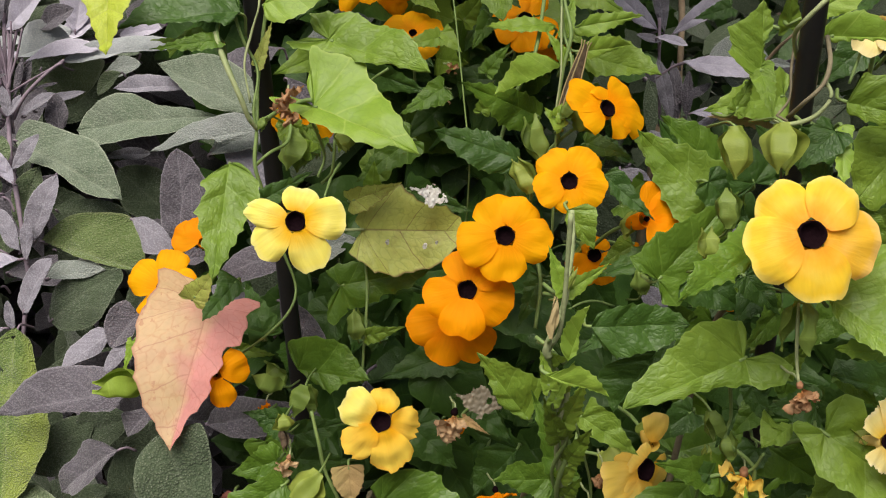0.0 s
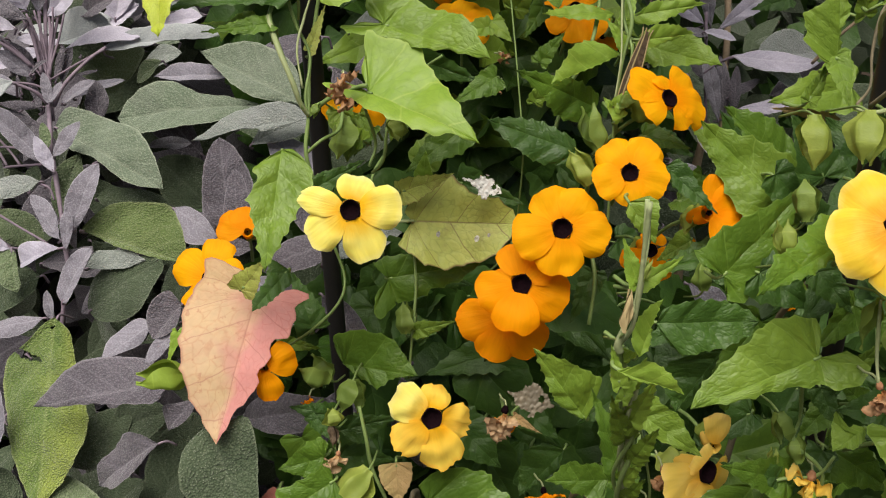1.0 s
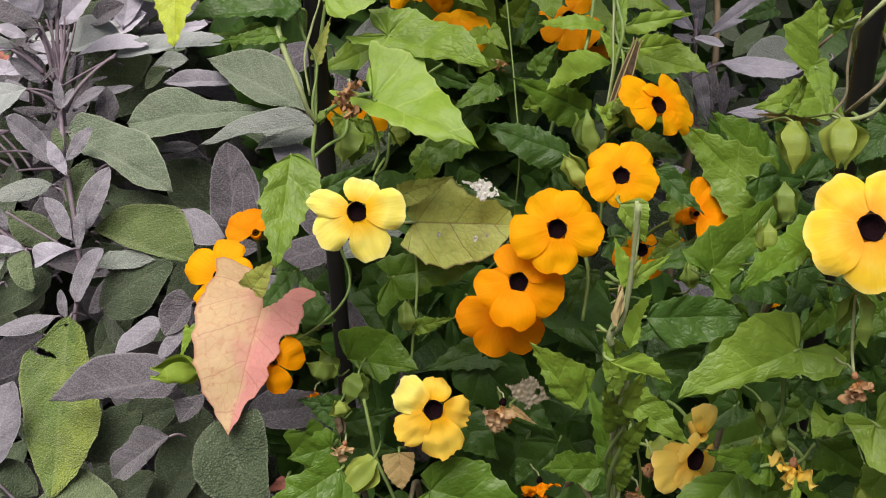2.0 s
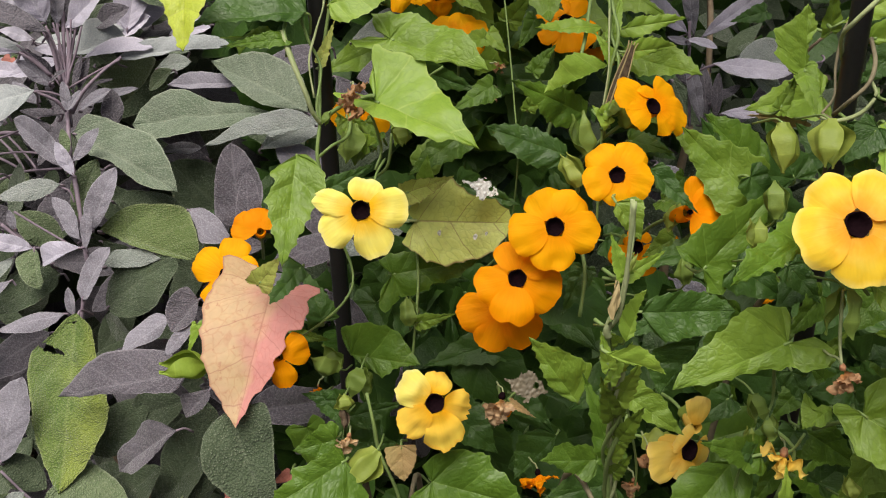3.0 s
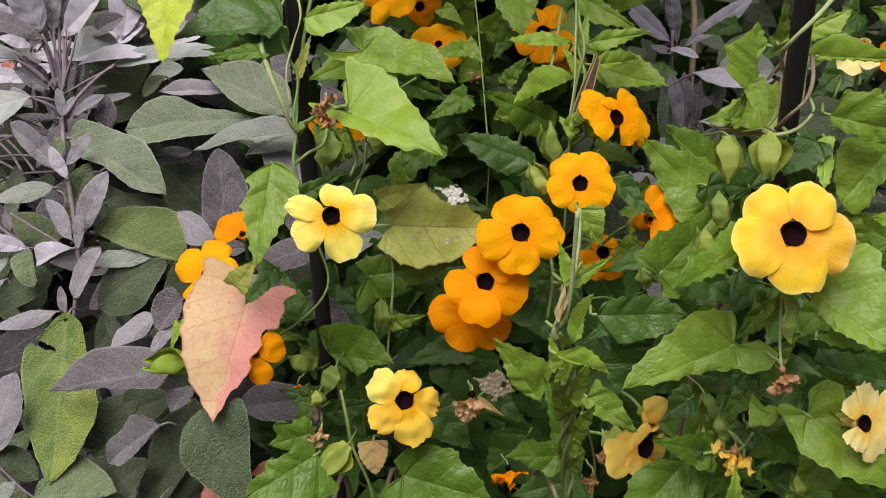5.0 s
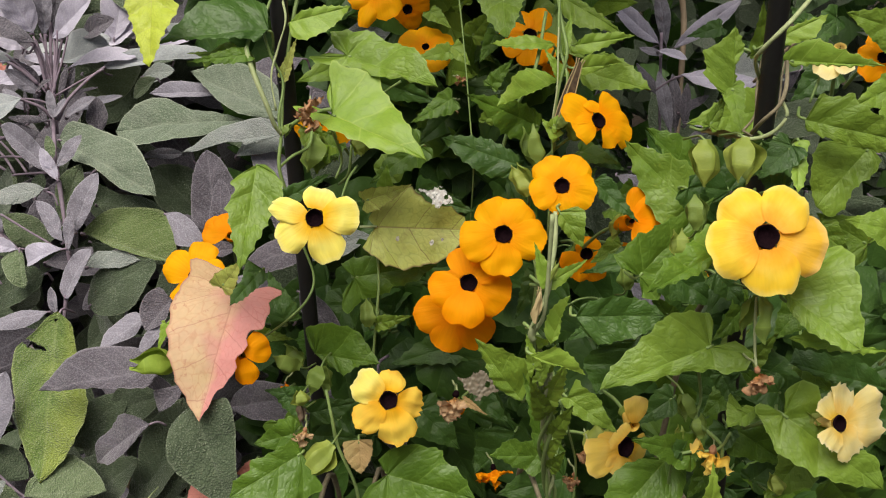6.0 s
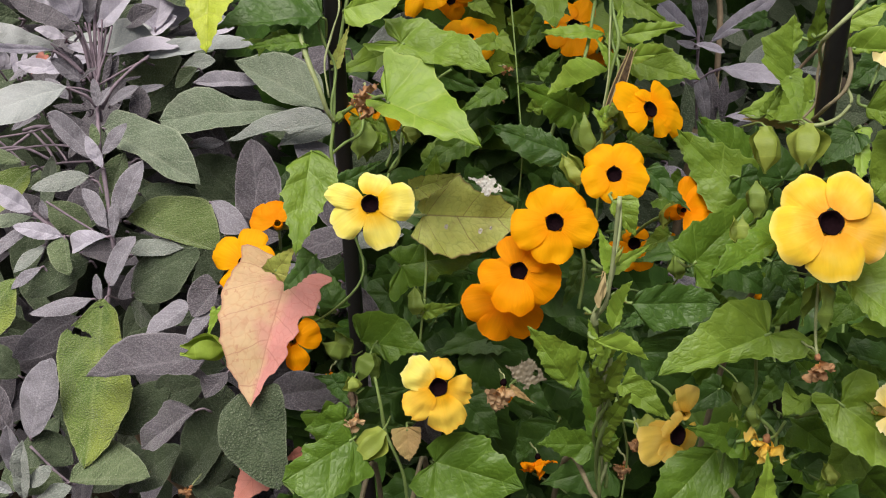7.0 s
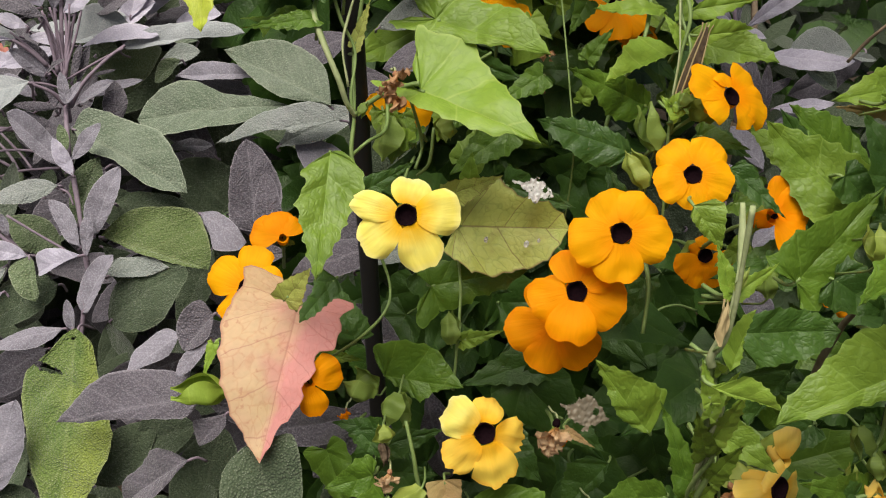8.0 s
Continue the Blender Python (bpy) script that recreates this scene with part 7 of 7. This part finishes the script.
stem(sage, [(-0.2419, 0.5360, 0.6657), (-0.2458, 0.5509, 0.6858), (-0.2490, 0.5659, 0.7062), (-0.2505, 0.5838, 0.7295), (-0.2503, 0.5956, 0.7442)], 0.00127, end=0.00141, mat=STEM_SAGE)
stem(sage, [(-0.2224, 0.4736, 0.6056), (-0.2241, 0.4792, 0.6217), (-0.2311, 0.4994, 0.6413), (-0.2389, 0.5200, 0.6577), (-0.2443, 0.5411, 0.6748)], 0.00133, mat=STEM_SAGE)
stem(sage, [(-0.2288, 0.4523, 0.5589), (-0.2259, 0.4617, 0.5852), (-0.2231, 0.4735, 0.6056)], 0.00131, mat=STEM_SAGE)
stem(sage, [(-0.2465, 0.5508, 0.6858), (-0.2514, 0.5563, 0.7018), (-0.2578, 0.5597, 0.7161)], 0.00063, mat=STEM_SAGE)
stem(sage, [(-0.2464, 0.5491, 0.6828), (-0.2586, 0.5531, 0.6966), (-0.2722, 0.5549, 0.7088)], 0.00063, mat=STEM_SAGE)
stem(sage, [(-0.2459, 0.5526, 0.6889), (-0.2480, 0.5585, 0.7053), (-0.2517, 0.5622, 0.7200)], 0.00063, mat=STEM_SAGE)
stem(sage, [(-0.2460, 0.5544, 0.6919), (-0.2428, 0.5600, 0.7076), (-0.2413, 0.5635, 0.7216)], 0.00063, mat=STEM_SAGE)
stem(sage, [(-0.2450, 0.5500, 0.6843), (-0.2280, 0.5525, 0.6935), (-0.2129, 0.5529, 0.7012)], 0.00063, mat=STEM_SAGE)
stem(sage, [(-0.2456, 0.5474, 0.6797), (-0.2552, 0.5457, 0.6835), (-0.2663, 0.5420, 0.6859)], 0.00063, mat=STEM_SAGE)
stem(sage, [(-0.2465, 0.5517, 0.6874), (-0.2504, 0.5575, 0.7038), (-0.2558, 0.5611, 0.7185)], 0.00063, mat=STEM_SAGE)
stem(sage, [(-0.2455, 0.5526, 0.6889), (-0.2394, 0.5584, 0.7046), (-0.2349, 0.5620, 0.7186)], 0.00063, mat=STEM_SAGE)
stem(sage, [(-0.2336, 0.4806, 0.6187), (-0.2498, 0.4832, 0.6284), (-0.2621, 0.4842, 0.6370)], 0.00070, mat=STEM_SAGE)
stem(sage, [(-0.2564, 0.5611, 0.6702), (-0.2891, 0.5600, 0.6504), (-0.3303, 0.5639, 0.6397)], 0.00066, mat=STEM_SAGE)
stem(sage, [(-0.2483, 0.5435, 0.6389), (-0.2815, 0.5549, 0.6409), (-0.3301, 0.5593, 0.6317)], 0.00066, mat=STEM_SAGE)
stem(sage, [(-0.2315, 0.3838, 0.5099), (-0.2404, 0.3851, 0.5168), (-0.2554, 0.3901, 0.5325)], 0.00076, mat=STEM_SAGE)
stem(sage, [(-0.2288, 0.4523, 0.5589), (-0.2288, 0.4923, 0.4389), (-0.2088, 0.6200, 0.2000), (-0.1988, 0.6200, -0.0200)], 0.003, end=0.005, mat=STEM_WOOD)

# pale shoots behind and a low shoot in front
sage_leaf(sage, (-0.2804, 0.6000, 0.6972), (-0.2958, 0.5900, 0.7068), 0.45, 0, 'q', curl=0.03)
sage_leaf(sage, (-0.2591, 0.6100, 0.6858), (-0.2814, 0.6000, 0.6920), 0.35, 0, 'q', curl=0.03)
sage_leaf(sage, (-0.2653, 0.6000, 0.6833), (-0.2966, 0.5900, 0.6778), 0.35, 0, 'l', curl=0.03)
sage_leaf(sage, (-0.2441, 0.6400, 0.6872), (-0.2160, 0.6300, 0.7035), 0.45, 0, 'q', curl=0.03)
sage_leaf(sage, (-0.2885, 0.6000, 0.6741), (-0.3132, 0.5900, 0.6828), 0.40, 0, 'q', curl=0.03)
sage_leaf(sage, (-0.2066, 0.6400, 0.6875), (-0.1766, 0.6300, 0.6963), 0.40, 0, 'q', curl=0.03)
sage_leaf(sage, (-0.2131, 0.6200, 0.6712), (-0.1876, 0.6100, 0.6804), 0.50, 0, 'b', curl=0.03)
sage_leaf(sage, (-0.1922, 0.6300, 0.6794), (-0.2154, 0.6200, 0.6895), 0.40, 0, 'h', curl=0.03)
sage_leaf(sage, (-0.2462, 0.6000, 0.7118), (-0.2465, 0.5900, 0.7355), 0.40, 0, 'q', curl=0.03)
sage_leaf(sage, (-0.2843, 0.6000, 0.7133), (-0.3011, 0.5900, 0.7300), 0.40, 0, 'q', curl=0.03)
sage_leaf(sage, (-0.2563, 0.3720, 0.5107), (-0.2510, 0.3680, 0.5508), 0.34, 0, 'b')
sage_leaf(sage, (-0.2525, 0.3700, 0.5210), (-0.2355, 0.3660, 0.5391), 0.40, 0, 'b')
sage_leaf(sage, (-0.2582, 0.3750, 0.5260), (-0.2564, 0.3710, 0.5596), 0.36, 0, 'p')
sage_leaf(sage, (-0.2496, 0.3680, 0.5114), (-0.2274, 0.3640, 0.5276), 0.40, 0, 'b')
sage_leaf(sage, (-0.2606, 0.3700, 0.5166), (-0.2710, 0.3660, 0.5288), 0.40, 0, 'w')
stem(sage, [(-0.2621, 0.3720, 0.4768), (-0.2579, 0.3740, 0.5032), (-0.2576, 0.3770, 0.5234), (-0.2580, 0.3800, 0.5370)], 0.0012, mat=STEM_SAGE)

# outer sage leaves
sage_leaf(sage, (-0.2746, 0.4529, 0.6032), (-0.2958, 0.4235, 0.5735), 0.5, 0, 'y')
sage_leaf(sage, (-0.2872, 0.5280, 0.6388), (-0.3267, 0.5000, 0.6048), 0.55, 0, 'y')
sage_leaf(sage, (-0.2688, 0.4770, 0.6248), (-0.2994, 0.4569, 0.6120), 0.26, 0, 'p')
sage_leaf(sage, (-0.2740, 0.4083, 0.5254), (-0.2945, 0.4159, 0.5601), 0.52, 0, 'v')
sage_leaf(sage, (-0.2833, 0.4483, 0.5355), (-0.3119, 0.4561, 0.5511), 0.6, 0, 'd')
sage_leaf(sage, (-0.2971, 0.4783, 0.5686), (-0.3168, 0.4839, 0.5998), 0.5, 0, 'd')
sage_leaf(sage, (-0.2878, 0.4043, 0.4992), (-0.2997, 0.4072, 0.5252), 0.6, 0, 'd')
sage_leaf(sage, (-0.3020, 0.5487, 0.6316), (-0.3328, 0.5427, 0.6432), 0.35, 0, 'g')
sage_leaf(sage, (-0.2750, 0.3785, 0.5338), (-0.2855, 0.3803, 0.5376), 0.6, 0, 'p')

# sage behind the vine
sage_leaf(sage_far, (0.1552, 0.7250, 0.6638), (0.1100, 0.7200, 0.7038), 0.27, 0, 'l', curl=0.02)
sage_leaf(sage_far, (0.1662, 0.7280, 0.6594), (0.2147, 0.7330, 0.6975), 0.23, 0, 'l', curl=0.02)
sage_leaf(sage_far, (0.1625, 0.7360, 0.6584), (0.1526, 0.7410, 0.7037), 0.26, 0, 'p', curl=0.02)
sage_leaf(sage_far, (0.1516, 0.7100, 0.6635), (0.1716, 0.6990, 0.6633), 0.4, 0, 'q')
sage_leaf(sage_far, (0.1550, 0.7120, 0.6593), (0.1384, 0.7140, 0.6654), 0.36, 0, 'p')
sage_leaf(sage_far, (0.1603, 0.6700, 0.6137), (0.1487, 0.6820, 0.6576), 0.24, 0, 'p')
sage_leaf(sage_far, (0.1642, 0.6730, 0.6138), (0.1612, 0.6860, 0.6546), 0.24, 0, 'v')
sage_leaf(sage_far, (0.1650, 0.6410, 0.6202), (0.1866, 0.6410, 0.6372), 0.24, 0, 'p')
sage_leaf(sage_far, (0.1652, 0.6720, 0.6301), (0.1859, 0.6770, 0.6427), 0.28, 0, 'v')
sage_leaf(sage_far, (0.1611, 0.6644, 0.6613), (0.2145, 0.6502, 0.6630), 0.3, 0, 'q', curl=0.02)
sage_leaf(sage_far, (0.1888, 0.6725, 0.6534), (0.2089, 0.6557, 0.6428), 0.5, 0, 'h')
sage_leaf(sage_far, (0.1689, 0.6670, 0.6206), (0.1686, 0.6740, 0.6514), 0.26, 0, 'v')
sage_leaf(sage_far, (0.1641, 0.6383, 0.6356), (0.1999, 0.6319, 0.6422), 0.28, 0, 'q', curl=0.02)
sage_leaf(sage_far, (0.2251, 0.6856, 0.6537), (0.2408, 0.6806, 0.6540), 0.36, 0, 'b')
sage_leaf(sage_far, (0.1548, 0.6098, 0.6065), (0.1369, 0.6231, 0.6310), 0.5, 0, 'p')
sage_leaf(sage_far, (0.1726, 0.6052, 0.5973), (0.1978, 0.5903, 0.5696), 0.5, 0, 'p')
sage_leaf(sage_far, (0.1482, 0.5851, 0.5640), (0.1728, 0.5964, 0.5820), 0.5, 0, 'p')
sage_leaf(sage_far, (0.1571, 0.6890, 0.6320), (0.1346, 0.6900, 0.6614), 0.26, 0, 'v')
stem(sage_far, [(0.1451, 0.6680, 0.6485), (0.1546, 0.6672, 0.6565), (0.1626, 0.6645, 0.6613)], 0.00086, mat=STEM_SAGE)
stem(sage_far, [(0.2340, 0.6418, 0.6975), (0.2202, 0.6359, 0.6880), (0.2147, 0.6413, 0.6777), (0.2075, 0.6448, 0.6641)], 0.00106, mat=STEM_WOOD)
vine_leaf(vine, (0.1446, 0.4261, 0.7194), (0.1163, 0.4216, 0.7235), 0.3, 0, 't', label='tan dying leaf')
vine_leaf(vine, (0.2073, 0.6570, 0.6855), (0.1966, 0.6594, 0.6904), 0.5, 0, 'd')
vine_leaf(vine, (0.2073, 0.6567, 0.6849), (0.2079, 0.6619, 0.6940), 0.5, 0, 'd')
vine_leaf(vine, (0.2091, 0.6567, 0.6849), (0.2233, 0.6580, 0.6860), 0.5, 0, 'd')
vine_leaf(vine, (0.1544, 0.5449, 0.7349), (0.1343, 0.5413, 0.7300), 0.5, 0, 'd')
sage_leaf(sage_far, (0.1793, 0.6737, 0.6560), (0.2241, 0.6796, 0.6634), 0.7, 0, 'b')
sage_leaf(sage_far, (0.1037, 0.4693, 0.6062), (0.1271, 0.4621, 0.5921), 0.52, 0, 'p')
sage_leaf(sage_far, (0.1004, 0.5272, 0.6473), (0.1178, 0.5245, 0.6414), 0.43, 0, 'p')
stem(sage_far, [(0.1542, 0.6799, 0.6083), (0.1547, 0.7038, 0.6398), (0.1560, 0.7279, 0.6718)], 0.00116, mat=STEM_SAGE)
stem(sage_far, [(0.1749, 0.7133, 0.5846), (0.1780, 0.7424, 0.6352), (0.1814, 0.7723, 0.6671), (0.1785, 0.7858, 0.6908)], 0.00229, mat=STEM_WOOD)
stem(sage_far, [(0.1542, 0.6799, 0.6083), (0.1542, 0.6999, 0.4583), (0.1742, 0.6999, -0.0200)], 0.003, end=0.005, mat=STEM_WOOD)

# grey sage showing through the vine
sage_leaf(sage, (-0.0906, 0.5553, 0.7092), (-0.1384, 0.5465, 0.6970), 0.45, 0, 'v')
sage_leaf(sage, (-0.1284, 0.5155, 0.6624), (-0.0882, 0.5272, 0.6802), 0.45, 0, 'b')
sage_leaf(sage, (-0.0855, 0.5054, 0.6420), (-0.1200, 0.5175, 0.6653), 0.45, 0, 'p')
sage_leaf(sage, (-0.0867, 0.5469, 0.6943), (-0.0584, 0.5309, 0.6645), 0.45, 0, 'v')
sage_leaf(sage, (-0.0291, 0.5674, 0.7061), (-0.0777, 0.5585, 0.6938), 0.45, 0, 'v')
sage_leaf(sage, (-0.0806, 0.5863, 0.7023), (-0.0379, 0.5989, 0.7213), 0.45, 0, 'b')
sage_leaf(sage, (-0.0238, 0.6117, 0.7025), (-0.0617, 0.6249, 0.7281), 0.45, 0, 'p')
sage_leaf(sage, (-0.1074, 0.4882, 0.6537), (-0.0803, 0.4731, 0.6253), 0.45, 0, 'v')
sage_leaf(sage, (-0.0730, 0.4575, 0.6379), (-0.1170, 0.4494, 0.6267), 0.45, 0, 'v')
sage_leaf(sage, (-0.0867, 0.4679, 0.6168), (-0.0478, 0.4793, 0.6340), 0.45, 0, 'b')
sage_leaf(sage, (-0.0891, 0.4515, 0.5883), (-0.1226, 0.4632, 0.6109), 0.45, 0, 'p')
sage_leaf(sage, (-0.0891, 0.4766, 0.5919), (-0.0612, 0.4610, 0.5626), 0.45, 0, 'v')

# ---- inner leaves of the plants, most in dark colours that stand for shade ----
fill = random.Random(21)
shade_toned_vine = [leaf_blade(0.045, vine_margins(0.66, random.Random(500 + i)), (VINE[k], STEM), 500 + i, 0.45, 0.016, 0.12, 0.06, 1.0, 0.02, 26, 7) for i, k in enumerate("dddmdd")]
# only the two darkest sage colours, so the gaps look shaded
shade_toned_sage = [leaf_blade(0.05, sage_margins(0.42, random.Random(600 + i)), (SAGE[k], STEM_SAGE), 600 + i, 1.0, 0.006, 0.12, 0.08, 0.5, 0.006, 22, 7) for i, k in enumerate("dvddvd")]


def inner(plant, meshes, count, x, y, z, slope, size):
    for _ in range(count):
        px, pz = fill.uniform(*x), fill.uniform(*z)
        py = fill.uniform(*y) + slope * (pz - 0.6)
        way = Vector((fill.uniform(-1, 1), fill.uniform(-0.7, 0.1), fill.uniform(-1, 0.5)))
        base = Vector((px, py, pz))
        m = stand(base, base + way, fill.uniform(-35, 35)) @ Matrix.Scale(fill.uniform(*size), 4)
        part("leaf", fill.choice(meshes), plant, m)


inner(vine, shade_toned_vine, 90, (-0.12, 0.1), (0.45, 0.58), (0.3, 0.64), 0.25, (0.8, 1.4))
inner(vine, shade_toned_vine, 85, (-0.08, 0.065), (0.56, 0.68), (0.6, 0.9), 0.1, (0.8, 1.4))
inner(vine, shade_toned_vine, 60, (0.1, 0.28), (0.43, 0.56), (0.3, 0.6), 0.25, (0.8, 1.4))
inner(sage, shade_toned_sage, 190, (-0.5, -0.05), (0.58, 0.74), (0.25, 0.8), 0.5, (1.0, 1.7))
inner(sage_far, shade_toned_sage, 110, (0.1, 0.5), (0.74, 0.95), (0.1, 0.58), 0.3, (1.2, 2.0))
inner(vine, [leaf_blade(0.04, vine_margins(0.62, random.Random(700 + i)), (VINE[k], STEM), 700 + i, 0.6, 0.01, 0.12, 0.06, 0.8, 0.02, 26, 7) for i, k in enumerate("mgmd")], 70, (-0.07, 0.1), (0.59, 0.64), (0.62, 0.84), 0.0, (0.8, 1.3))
# leaves above the camera's view, added to block light from the top
thicket("upper_vine_growth", "unseen leafy vine growth higher up the support, added to shade the plants", 170, (-0.16, 0.26), (0.42, 0.52), (0.95, 1.4), (0.04, 0.07), (VINE["g"], VINE["d"]), 35, "foliage")
# filler thickets: dark leaf colours give the deep shade of the gaps
thicket("sage_thicket", "dense sage growth inside the border, coloured dark for shade", 6000, (-1.1, 0.05), (0.72, 1.5), (0.0, 1.0), (0.04, 0.08), (SAGE["d"], SAGE["v"]), 31, "foliage")
thicket("vine_thicket", "dense vine growth behind the climber, coloured dark for shade", 3000, (-0.16, 0.085), (0.62, 0.8), (0.0, 1.4), (0.035, 0.06), (VINE["d"],), 32, "foliage")
thicket("low_thicket", "dense low vine growth, coloured dark for shade", 1700, (0.06, 0.46), (0.56, 0.74), (0.0, 0.55), (0.04, 0.065), (VINE["d"],), 34, "foliage")
thicket("shrub_thicket", "shrub leaves at the back of the border, coloured dark for shade", 22000, (-1.1, 1.3), (1.0, 2.0), (0.0, 1.2), (0.03, 0.06), (VINE["d"], SAGE["d"]), 33, "foliage")
